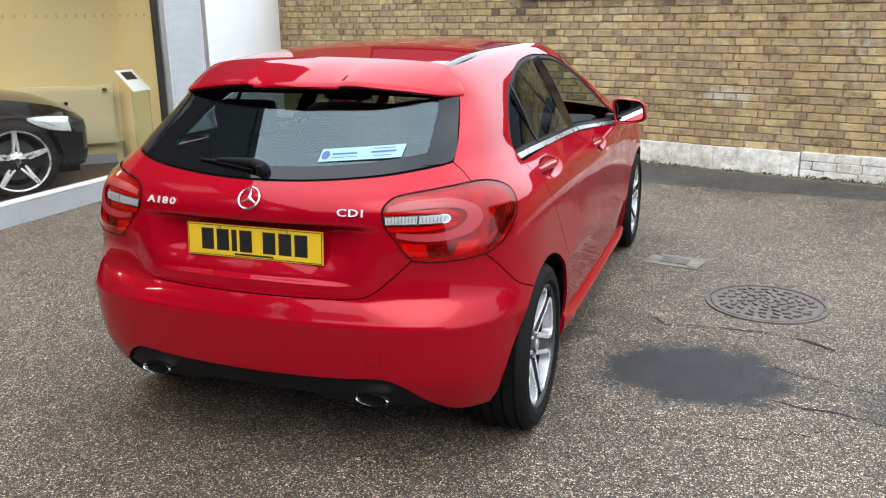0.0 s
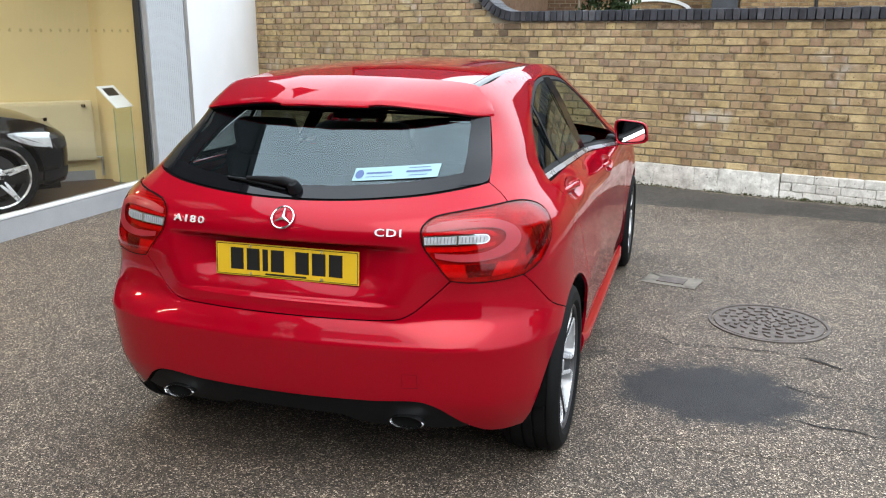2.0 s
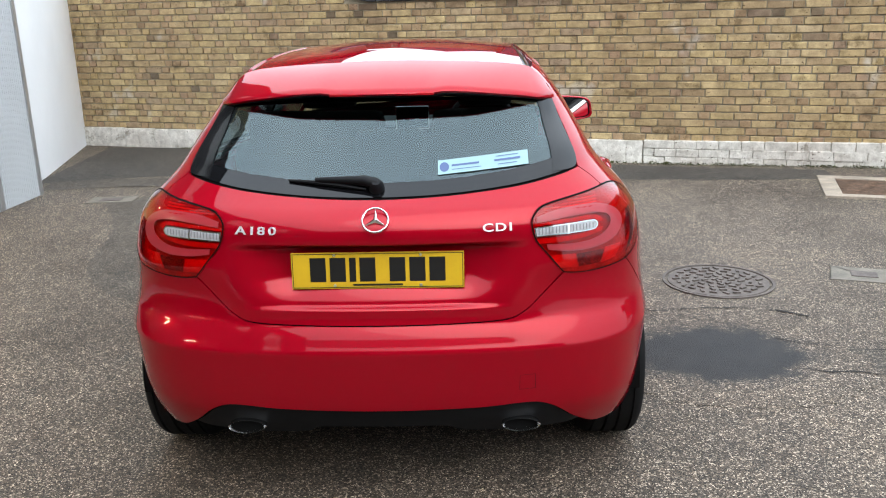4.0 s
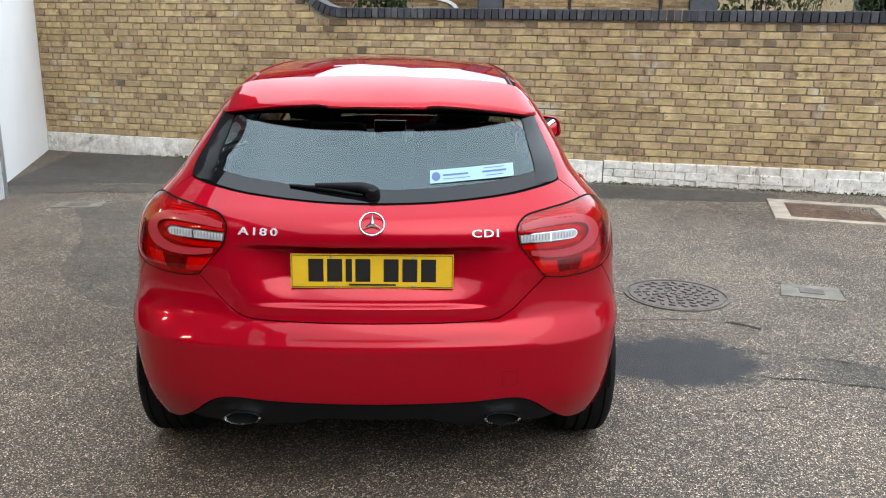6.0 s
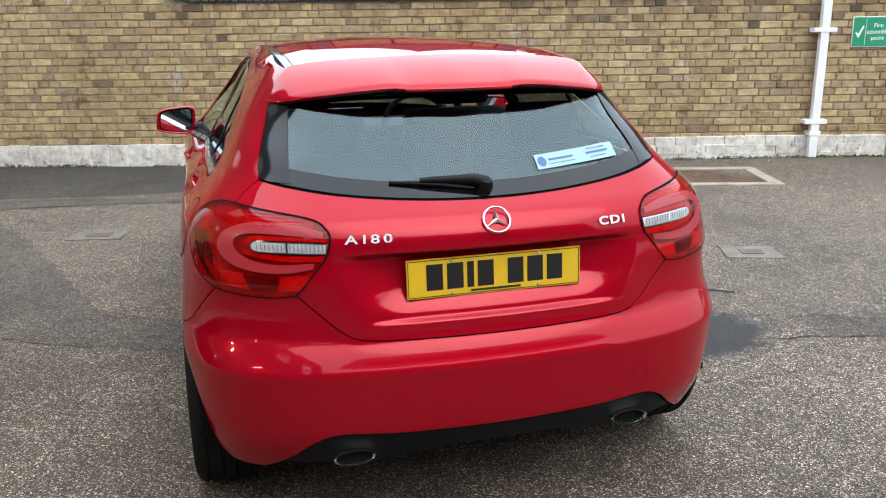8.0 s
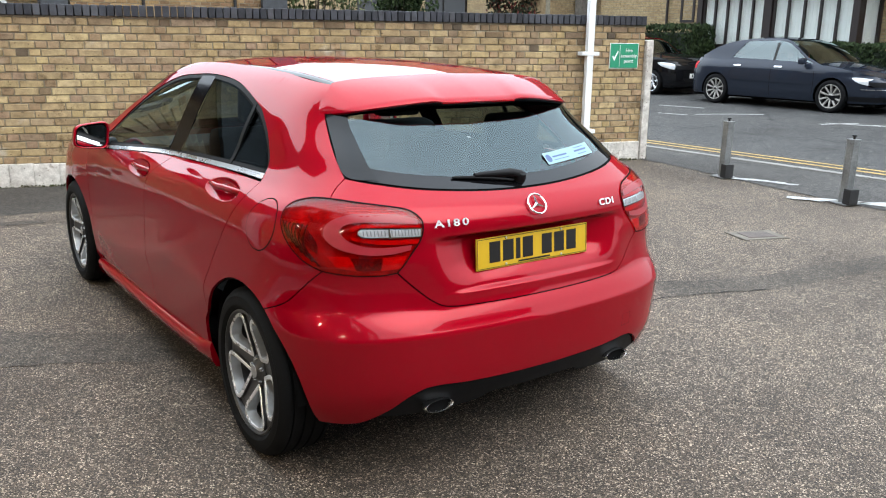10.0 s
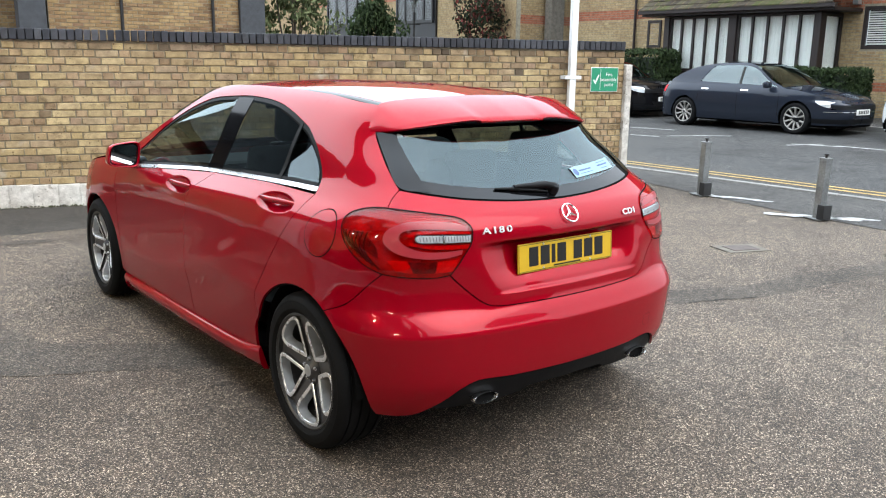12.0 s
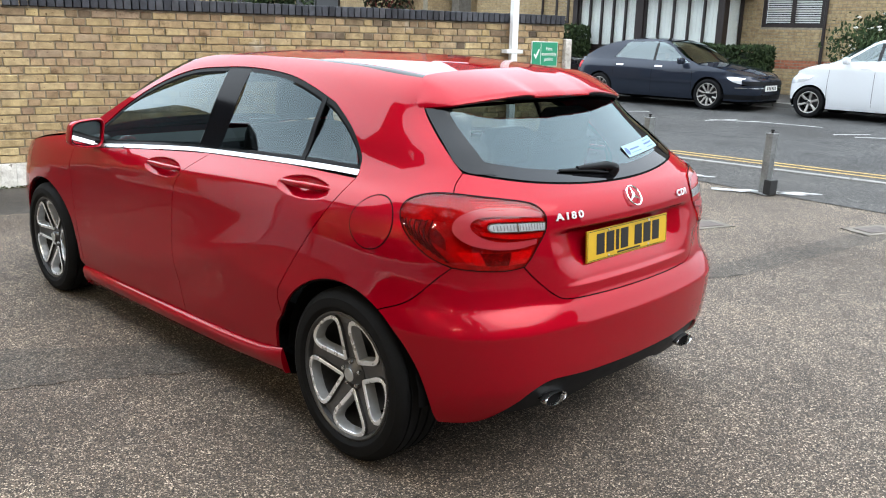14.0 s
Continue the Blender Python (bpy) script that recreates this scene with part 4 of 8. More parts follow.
CAR = pose(-1.555, 2.886, 0, 0, 0, 0.9)
car = thing("red_hatchback", CAR, "glossy red five door hatchback parked on asphalt", "car")
YC = 0.35
W_DOOR = pchip([(0.12, 0.79), (0.17, 0.825), (0.22, 0.85), (0.30, 0.865), (0.45, 0.872), (0.6, 0.874), (0.75, 0.872), (0.85, 0.864), (0.91, 0.842), (0.955, 0.795), (0.99, 0.752), (1.02, 0.735), (1.15, 0.668), (1.25, 0.613), (1.331, 0.558), (1.37, 0.528), (1.40, 0.497), (1.46, 0.38)])
W_REAR = pchip([(0.12, 0.78), (0.20, 0.83), (0.30, 0.868), (0.45, 0.886), (0.555, 0.8945), (0.572, 0.8952), (0.579, 0.8946), (0.65, 0.886), (0.75, 0.877), (0.85, 0.868), (0.92, 0.850), (0.97, 0.813), (1.01, 0.77), (1.04, 0.745), (1.07, 0.722), (1.15, 0.678), (1.262, 0.604), (1.31, 0.565), (1.34, 0.532), (1.36, 0.498), (1.44, 0.36)])
Y_TAIL = pchip([(0.12, -0.50), (0.20, -0.56), (0.27, -0.60), (0.33, -0.632), (0.38, -0.650), (0.45, -0.658), (0.55, -0.6635), (0.568, -0.6645), (0.5735, -0.663), (0.587, -0.6565), (0.62, -0.641), (0.655, -0.622), (0.70, -0.618), (0.75, -0.612), (0.80, -0.602), (0.86, -0.595), (0.90, -0.595), (0.93, -0.589), (0.96, -0.573), (0.985, -0.548), (1.01, -0.510), (1.04, -0.468), (1.10, -0.395), (1.27, -0.200), (1.46, -0.19)])
N_CORNER = pchip([(0.12, 4.2), (0.25, 5.0), (0.65, 5.0), (0.79, 5.0), (0.93, 5.0), (1.01, 6.0), (1.07, 5.2), (1.27, 5.2), (1.46, 4.5)])
BOW = pchip([(0.12, 0.11), (0.25, 0.12), (0.65, 0.12), (0.79, 0.10), (0.93, 0.15), (1.01, 0.09), (1.07, 0.06), (1.27, 0.05), (1.46, 0.03)])
ROOF_C = pchip([(-0.3, 1.36), (-0.02, 1.389), (0.3, 1.4165), (0.6, 1.427), (0.8, 1.4285), (1.1, 1.428), (1.5, 1.412), (1.75, 1.383), (2.0, 1.31)])


def softened(f, lo_, hi_, s, n=1200):
    g = np.linspace(lo_, hi_, n)
    k = int(4 * s / (g[1] - g[0])) + 1
    w = np.exp(-0.5 * ((np.arange(-k, k + 1) * (g[1] - g[0])) / s) ** 2)
    y = np.asarray(f(g), float)
    y = np.concatenate([2 * y[0] - y[k:0:-1], y, 2 * y[-1] - y[-2:-k - 2:-1]])
    v = np.convolve(y, w / w.sum(), "valid")
    return lambda q: np.interp(q, g, v)


W_DOOR, W_REAR = softened(W_DOOR, 0.12, 1.46, 0.016), softened(W_REAR, 0.12, 1.44, 0.005)
Y_TAIL, ROOF_C = softened(Y_TAIL, 0.12, 1.46, 0.0035), softened(ROOF_C, -0.3, 2.0, 0.09)
N_CORNER, BOW = softened(N_CORNER, 0.12, 1.46, 0.03), softened(BOW, 0.12, 1.46, 0.03)
HANDLES = ((0.295, 0.955, 0.155, 0.036), (1.345, 0.898, 0.165, 0.038))


LOW_LINE = pchip([(0.2, 0.78), (0.54, 0.694), (0.78, 0.622), (1.03, 0.553), (1.3, 0.485), (1.6, 0.440), (1.93, 0.412), (2.4, 0.400)])


def crease(y, z):
    hi = 0.945 - 0.045 * (y - 0.4) - 0.018 * (y - 0.4) ** 2
    lo = LOW_LINE(y)
    w = smooth01(0.35, 0.8, y) * (1 - smooth01(2.0, 2.5, y))
    d = 0.008 * np.exp(-((z - lo) / 0.07) ** 2) - 0.003 * np.exp(-((z - (0.45 * lo + 0.55 * hi)) / 0.11) ** 2)
    d = d * w + 0.005 * np.exp(-((z - hi) / 0.025) ** 2) * smooth01(0.2, 0.6, y) * (1 - smooth01(2.3, 3.0, y))
    for hy, hz, ry_, rz in HANDLES:
        q = ((y - hy) / ry_) ** 2 + ((z - hz) / rz) ** 2
        d = d - 0.030 * np.clip(1 - q, 0, 1) ** 0.9
    return d


def recess(x, z):
    s = 1 - smooth01(0.25, 0.47, np.abs(x) + 0.2 * (0.88 - z))
    return s * (0.017 * smooth01(0.690, 0.706, z) + 0.033 * smooth01(0.700, 0.785, z)) * (1 - smooth01(0.866, 0.892, z))


def surf(a, z):
    a, z = np.broadcast_arrays(np.asarray(a, float), np.asarray(z, float))
    fwd = a < 0
    y = YC - np.minimum(a, 0)
    t = smooth01(0.35, 1.3, y)
    zs = z - (ROOF_C(y) - 1.431) * np.clip((z - 1.0) / 0.4, 0, 1) * t
    zr = lambda yy: z - (ROOF_C(yy) - 1.389) * np.clip((z - 1.0) / 0.36, 0, 1)
    w = W_REAR(zr(y)) * (1 - t) + W_DOOR(zs) * t
    start = 2.7 - 0.9 * np.clip(z - 0.62, 0, 0.4)
    nose = np.clip((y - start) / (3.63 - start - 0.1 * np.abs(z - 0.5)), 0, 0.9999)
    w = w + 0.018 * smooth01(2.2, 2.65, y) * (1 - smooth01(0.72, 0.92, z))
    xs = w * (1 - nose ** 2.7) ** (1 / 2.7) + crease(y, z) * (a < 0.3)
    ap = np.clip(a, 0, math.pi)
    L, n = YC - Y_TAIL(z), N_CORNER(z)
    c, s = np.abs(np.cos(ap)), np.abs(np.sin(ap))
    r = ((c / W_REAR(z)) ** n + (s / L) ** n) ** (-1 / n)
    wr = W_REAR(zr(YC - r * s))
    r = ((c / wr) ** n + (s / L) ** n) ** (-1 / n)
    xr = r * np.cos(ap)
    yr = YC - r * s + BOW(z) * (xr / wr) ** 2 * s * s + recess(xr, z) + 0.020 * smooth01(0.38, 0.56, np.abs(xr)) * (smooth01(0.585, 0.72, z) - smooth01(0.735, 0.83, z)) * smooth01(0.15, 0.6, s)
    xr = xr + crease(yr, z) * c * np.sign(np.cos(ap))
    return np.stack([np.where(fwd, xs, xr), np.where(fwd, y, yr), z], -1)


def normal_at(a, z, sf=None):
    e, sf = 0.002, sf or surf
    d = np.cross(sf(a + e, z) - sf(a - e, z), sf(a, z + e) - sf(a, z - e))
    return -d / np.linalg.norm(d, axis=-1, keepdims=True)


def X(x, z, corner=0):
    lo_a, hi_a = 0.0, math.pi / 2
    for _ in range(45):
        m_ = (lo_a + hi_a) / 2
        lo_a, hi_a = (m_, hi_a) if surf(m_, z)[0] > abs(x) else (lo_a, m_)
    return (lo_a if x >= 0 else math.pi - lo_a, z, corner)


def Y(y, z, corner=0):
    if y >= YC:
        return (YC - y, z, corner)
    lo_a, hi_a = 0.0, math.pi / 2
    for _ in range(45):
        m_ = (lo_a + hi_a) / 2
        lo_a, hi_a = (m_, hi_a) if surf(m_, z)[1] > y else (lo_a, m_)
    return (lo_a, z, corner)


def C(p):
    return (p[0], p[1], 1)


def spline(pts, closed=True, per=7):
    """Smooth line through the points, sharp at those marked as corners."""
    n, out = len(pts), []
    for i in range(n if closed else n - 1):
        p1, p2 = pts[i], pts[(i + 1) % n]
        p0, p3 = pts[(i - 1) % n], pts[(i + 2) % n]
        t1 = [(p2[k] - p1[k]) if p1[2] or (not closed and i == 0) else (p2[k] - p0[k]) / 2 for k in (0, 1)]
        t2 = [(p2[k] - p1[k]) if p2[2] or (not closed and i == n - 2) else (p3[k] - p1[k]) / 2 for k in (0, 1)]
        L = math.hypot(p2[0] - p1[0], p2[1] - p1[1])
        for t_ in (t1, t2):
            m_ = math.hypot(*t_)
            if m_ > 1.3 * L:
                t_[0], t_[1] = t_[0] * 1.3 * L / m_, t_[1] * 1.3 * L / m_
        for j in range(per):
            t = j / per
            h = (2 * t ** 3 - 3 * t * t + 1, t ** 3 - 2 * t * t + t, -2 * t ** 3 + 3 * t * t, t ** 3 - t * t)
            out.append(tuple(h[0] * p1[k] + h[1] * t1[k] + h[2] * p2[k] + h[3] * t2[k] for k in (0, 1)))
    if not closed:
        out.append(pts[-1][:2])
    return out


def area(o):
    return sum(a[0] * b[1] - b[0] * a[1] for a, b in zip(o, o[1:] + o[:1])) / 2


def shrink(o, g):
    """The outline moved inwards by g."""
    if area(o) < 0:
        o = o[::-1]
    n, out = len(o), []
    for i in range(n):
        p, a, b = o[i], o[(i - 1) % n], o[(i + 1) % n]
        e1, e2 = (p[0] - a[0], p[1] - a[1]), (b[0] - p[0], b[1] - p[1])
        l1, l2 = math.hypot(*e1) or 1e-9, math.hypot(*e2) or 1e-9
        n1, n2 = (-e1[1] / l1, e1[0] / l1), (-e2[1] / l2, e2[0] / l2)
        m_ = (n1[0] + n2[0], n1[1] + n2[1])
        k = min(1 / max(0.25, (1 + n1[0] * n2[0] + n1[1] * n2[1])), 2.0)
        out.append((p[0] + g * m_[0] * k, p[1] + g * m_[1] * k))
    return out


def clip(o, a, b):
    """The piece of the outline to the left of the line from a to b."""
    side_ = lambda p: (b[0] - a[0]) * (p[1] - a[1]) - (b[1] - a[1]) * (p[0] - a[0])
    out = []
    for p, q in zip(o, o[1:] + o[:1]):
        sp, sq = side_(p), side_(q)
        if sp >= 0:
            out.append(p)
        if (sp > 0) != (sq > 0) and sp != sq:
            t = sp / (sp - sq)
            out.append((p[0] + t * (q[0] - p[0]), p[1] + t * (q[1] - p[1])))
    return out


def lofted(o, res, extra=()):
    """Flat mesh of the outline cut into cells: its points and faces."""
    bm = bmesh.new()
    if area(o) > 0:
        o = o[::-1]
    clean = [p for i, p in enumerate(o) if math.hypot(p[0] - o[i - 1][0], p[1] - o[i - 1][1]) > 1e-4]
    bm.faces.new([bm.verts.new((p[0], p[1], 0)) for p in clean])
    bmesh.ops.triangulate(bm, faces=bm.faces[:])
    for k in (0, 1):
        lo_, hi_ = min(p[k] for p in o), max(p[k] for p in o)
        cuts = [lo_ + (hi_ - lo_) * i / max(1, round((hi_ - lo_) / res)) for i in range(1, max(1, round((hi_ - lo_) / res)))]
        for kk, c0, c1, st in extra:
            if kk == k:
                cuts += [c0 + st * i for i in range(int((c1 - c0) / st) + 1)]
        last_ = None
        for c in sorted(cuts):
            if last_ is not None and c - last_ < 0.0035:
                continue
            last_ = c
            no = (1, 0, 0) if k == 0 else (0, 1, 0)
            bmesh.ops.bisect_plane(bm, geom=bm.verts[:] + bm.edges[:] + bm.faces[:], dist=1e-5, plane_co=(c, c, 0), plane_no=no)
    bm.verts.index_update()
    pts = np.array([(v.co.x, v.co.y) for v in bm.verts])
    faces = [[v.index for v in f.verts] for f in bm.faces]
    rim = [(e.link_loops[0].vert.index, e.link_loops[0].link_loop_next.vert.index) for e in bm.edges if len(e.link_faces) == 1]
    bm.free()
    return pts, faces, rim


backing = [[], []]


def panel(name, o, material, parent, label="", off=0.0, gap=0.0019, lip=0.012, res=0.03, sides=(1,), back=True, extra=(), bulge=None, sf=None):
    """A body panel: the outline laid on the car's skin, with turned-in edges."""
    pts, faces, rim = lofted(shrink(o, gap) if gap else o, res, extra)
    a, z = pts[:, 0], pts[:, 1]
    sf = sf or surf
    nm = normal_at(a, z, sf)
    co = sf(a, z) + nm * (off if bulge is None else (off + bulge(a, z))[:, None])
    n0 = len(co)
    verts, norms, fcs = co.tolist(), nm.tolist(), [list(f) for f in faces]
    if lip:
        idx = {}
        for i, j in rim:
            for k in (i, j):
                if k not in idx:
                    idx[k] = len(verts)
                    verts += [co[k].tolist(), (co[k] - nm[k] * lip).tolist()]
                    norms += [nm[k].tolist(), nm[k].tolist()]
        cen = co.mean(0)
        for i, j in rim:
            e = co[j] - co[i]
            out = np.cross(e, nm[i])
            for k in (i, j):
                for q in (0, 1):
                    norms[idx[k] + q] = (out / (np.linalg.norm(out) + 1e-9)).tolist()
            fcs.append([idx[j], idx[i], idx[i] + 1, idx[j] + 1])
    obs = []
    for sd in sides:
        me = bpy.data.meshes.new(name)
        vv = [(x * sd, y, zz) for x, y, zz in verts]
        ff = fcs if sd > 0 else [f[::-1] for f in fcs]
        me.from_pydata(vv, [], ff)
        me.polygons.foreach_set("use_smooth", [True] * len(me.polygons))
        me.normals_split_custom_set_from_vertices([(x * sd, y, zz) for x, y, zz in norms])
        me.materials.append(material)
        ob = new(name, me)
        ob.parent = parent
        if label:
            ob["label"] = label
        obs.append(ob)
        if back:
            pb = np.array(shrink(o, -0.006) + shrink(o, 0.016))
            cb = surf(pb[:, 0], pb[:, 1]) - normal_at(pb[:, 0], pb[:, 1]) * (0.011 - off)
            k, n = len(backing[0]), len(pb) // 2
            backing[0] += [(x * sd, y, zz) for x, y, zz in cb.tolist()]
            backing[1] += [[k + i, k + (i + 1) % n, k + n + (i + 1) % n, k + n + i] for i in range(n)]
    return obs[0] if len(obs) == 1 else obs


def band(name, o, w, material, parent, off=0.0, closed=True, sides=(1,), label="", sf=None, inner=None):
    """A flat strip of width w inside an outline, laid on the skin."""
    inn = inner or shrink(o, w)
    o2 = o[::-1] if area(o) < 0 else o
    obs = []
    for sd in sides:
        bm = bmesh.new()
        A, B = np.array(o2), np.array(inn)
        pa = (sf or surf)(A[:, 0], A[:, 1]) + normal_at(A[:, 0], A[:, 1], sf) * off
        pb = (sf or surf)(B[:, 0], B[:, 1]) + normal_at(B[:, 0], B[:, 1], sf) * off
        va = [bm.verts.new((p[0] * sd, p[1], p[2])) for p in pa]
        vb = [bm.verts.new((p[0] * sd, p[1], p[2])) for p in pb]
        n = len(va)
        for i in range(n):
            q = (va[i], va[(i + 1) % n], vb[(i + 1) % n], vb[i])
            bm.faces.new(q[::-1] if sd > 0 else q)
        obs.append(part(name, bm, material, parent, label, smooth=True))
    return obs[0] if len(obs) == 1 else obs


def arch(cy, t0, t1, n=12):
    return [Y(cy + 0.01 + 0.385 * math.cos(radians(t0 + (t1 - t0) * i / n)), 0.308 + 0.362 * math.sin(radians(t0 + (t1 - t0) * i / n))) for i in range(n + 1)]


# outlines shared by neighbouring panels
LAMP = [X(0.462, 0.925), X(0.466, 0.955), X(0.50, 0.982), X(0.60, 1.000), X(0.697, 1.012), Y(-0.275, 1.006), Y(-0.225, 0.982), Y(-0.225, 0.945), Y(-0.27, 0.885), Y(-0.35, 0.825), Y(-0.42, 0.791, 1), X(0.70, 0.781), X(0.62, 0.777), X(0.559, 0.783, 1), X(0.515, 0.835), X(0.475, 0.885)]
lamp_o = spline(LAMP)
WINLOW = [X(0.625, 1.068, 1), X(0.55, 1.053), X(0.40, 1.031), X(0.20, 1.015), X(0.0, 1.010)]
FIN = [X(0.697, 1.012, 1), X(0.665, 1.040), X(0.625, 1.068, 1), X(0.606, 1.15), X(0.574, 1.235), X(0.562, 1.268)]
CHROME_LO = [(2.26, 0.893), (2.03, 0.912), (1.56, 0.951), (1.14, 0.982), (0.44, 1.014), (0.062, 1.023)]
DLO_TOP = [(2.27, 0.935), (2.21, 0.99), (1.972, 1.178), (1.612, 1.305), (1.25, 1.342), (0.961, 1.346), (0.682, 1.325), (0.398, 1.261), (0.207, 1.174), (0.095, 1.086), (0.064, 1.040)]

# outer body side with rear wing and roof rail
rear_arch = arch(0.0, 25, 121)
q_out = ([C(rear_arch[-1])] + [Y(-0.31, 0.676), Y(-0.42, 0.791, 1), Y(-0.35, 0.825), Y(-0.27, 0.885), Y(-0.225, 0.945), Y(-0.225, 0.982), Y(-0.275, 1.006), X(0.697, 1.012, 1)]
         + FIN[1:] + [X(0.548, 1.308), X(0.515, 1.338), Y(0.012, 1.357, 1), Y(0.4, 1.387), Y(0.8, 1.399), Y(1.2, 1.399), Y(1.55, 1.378), Y(1.8, 1.293), Y(2.05, 1.175), Y(2.3, 1.025), Y(2.40, 0.945, 1), Y(2.30, 0.90, 1), Y(2.27, 0.935, 1)]
         + [Y(*p) for p in DLO_TOP[1:-1]] + [Y(0.064, 1.03, 1), Y(0.062, 1.015, 1), Y(0.10, 0.925), Y(0.20, 0.80), Y(0.30, 0.67), Y(0.375, 0.55), C(rear_arch[0])] + rear_arch[1:-1])
panel("body_side", spline(q_out), M_RED, car, sides=(1, -1), res=0.028)
hx = lambda k, hy, hz, ry_, rz: ((0, YC - hy - ry_ * 1.1, YC - hy + ry_ * 1.1, 0.009), (1, hz - rz * 1.15, hz + rz * 1.15, 0.004))
rdoor = [Y(0.062, 1.015, 1), Y(0.10, 0.925), Y(0.20, 0.80), Y(0.30, 0.67), Y(0.375, 0.55), C(rear_arch[0]), Y(0.405, 0.40), Y(0.425, 0.265, 1), Y(1.165, 0.252, 1), Y(1.19, 0.36), Y(1.238, 0.57), Y(1.222, 0.80), Y(1.175, 0.885), Y(1.06, 0.987, 1), Y(0.75, 1.001), Y(0.44, 1.014)]
fdoor = [Y(1.06, 0.987, 1), Y(1.175, 0.885), Y(1.222, 0.80), Y(1.238, 0.57), Y(1.19, 0.36), Y(1.165, 0.252, 1), Y(2.30, 0.230, 1), Y(2.306, 0.36), Y(2.335, 0.56), Y(2.345, 0.80), Y(2.31, 0.895, 1), Y(2.03, 0.912), Y(1.56, 0.951)]
panel("rear_door", spline(rdoor), M_RED, car, sides=(1, -1), extra=hx(0, *HANDLES[0]))
panel("front_door", spline(fdoor), M_RED, car, sides=(1, -1), extra=hx(0, *HANDLES[1]))
f_arch = arch(2.715, -8, 188, 16)
wing = [Y(2.31, 0.895, 1), Y(2.345, 0.80), Y(2.335, 0.56), Y(2.306, 0.36), Y(2.30, 0.230, 1), C(f_arch[-1])] + f_arch[1:-1][::-1] + [C(f_arch[0]), Y(3.14, 0.22, 1), Y(3.4, 0.20), Y(3.60, 0.25, 1), Y(3.62, 0.45), Y(3.60, 0.62, 1), Y(3.35, 0.76), Y(2.9, 0.87), Y(2.40, 0.945, 1)]
panel("front_wing", spline(wing), M_RED, car, sides=(1, -1), res=0.04)
skirt_top = pchip([(0.38, 0.312), (0.55, 0.286), (0.8, 0.268), (1.3, 0.252), (2.31, 0.230)])
SKIRT = ((-0.004, 0.002), (0.006, 0.0), (0.018, -0.008), (0.025, -0.018), (0.026, -0.028), (0.017, -0.055), (-0.002, -0.082), (-0.034, -0.106), (-0.10, -0.110))
for sd in (1, -1):
    bm, rows_ = bmesh.new(), []
    for i in range(41):
        y = 0.385 + 1.925 * i / 40
        top, grow = float(skirt_top(y)), 0.35 + 0.65 * float(smooth01(0.385, 0.50, y) * (1 - 0.7 * smooth01(2.15, 2.31, y)))
        x0 = float(surf(np.array([YC - y]), np.array([top]))[0][0])
        rows_.append([bm.verts.new((sd * (x0 + d * grow), y, top + h)) for d, h in SKIRT])
    for a_, b_ in zip(rows_, rows_[1:]):
        for k in range(len(SKIRT) - 1):
            bm.faces.new((a_[k], a_[k + 1], b_[k + 1], b_[k]))
    for end_row in (rows_[0], rows_[-1]):
        bm.faces.new(end_row)
    bmesh.ops.recalc_face_normals(bm, faces=bm.faces[:])
    part("side_skirt", bm, M_RED, car, smooth=50)

# rear bumper, diffuser, tailgate
ra2 = arch(0.0, 121, 185)
half = [X(0.0, 0.376), X(0.30, 0.380), X(0.46, 0.388), X(0.53, 0.366), X(0.60, 0.305), X(0.665, 0.258), X(0.715, 0.246, 1), Y(-0.375, 0.246, 1)] + [C(ra2[-1])] + ra2[1:-1][::-1] + [C(ra2[0]), Y(-0.31, 0.676), Y(-0.42, 0.791, 1), X(0.70, 0.781), X(0.62, 0.777), X(0.559, 0.783, 1), X(0.50, 0.725), X(0.445, 0.678), X(0.39, 0.655), X(0.25, 0.648), X(0.0, 0.646)]
mirror = lambda pts: [(math.pi - p[0], p[1], p[2]) for p in pts[::-1]]
panel("rear_bumper", spline(half[1:] + mirror(half)[1:-1] + [half[0]]), M_RED, car, res=0.03, lip=0.02, extra=((1, 0.552, 0.600, 0.005),))
dif = [X(0.0, 0.372), X(0.30, 0.376), X(0.46, 0.384), X(0.53, 0.362), X(0.60, 0.300), X(0.635, 0.276, 1), X(0.575, 0.262), X(0.34, 0.262), X(0.24, 0.272), X(0.2, 0.292), X(0.0, 0.294)]
panel("diffuser", spline(dif[1:] + mirror(dif)[1:-1] + [dif[0]]), M_TRIM, car, "black plastic diffuser", off=-0.012, res=0.03, lip=0.03)
tgh = [X(0.0, 0.646), X(0.25, 0.648), X(0.39, 0.655), X(0.445, 0.678), X(0.50, 0.725), X(0.559, 0.783, 1), X(0.515, 0.835), X(0.475, 0.885), X(0.462, 0.925), X(0.466, 0.955), X(0.50, 0.982), X(0.60, 1.000), X(0.697, 1.012, 1), X(0.665, 1.040)] + WINLOW
tailgate = panel("tailgate", spline(tgh[1:] + mirror(tgh)[1:-1] + [tgh[0]]), M_RED, car, res=0.025, lip=0.015, extra=((1, 0.686, 0.712, 0.004), (1, 0.865, 0.897, 0.004), (0, math.pi / 2 - 0.5, math.pi / 2 - 0.36, 0.012), (0, math.pi / 2 + 0.36, math.pi / 2 + 0.5, 0.012)))
wg = WINLOW[::-1] + [X(0.594, 1.15), X(0.556, 1.235), X(0.545, 1.262, 1), X(0.45, 1.273), X(0.2, 1.28), X(0.0, 1.28)]
glass_o = spline(wg[1:] + mirror(wg)[1:-1] + [wg[0]])
tail_a, tail_z = np.meshgrid(np.linspace(0.95, math.pi - 0.95, 31), np.linspace(1.02, 1.262, 14))
tail_p = surf(tail_a.ravel(), tail_z.ravel())
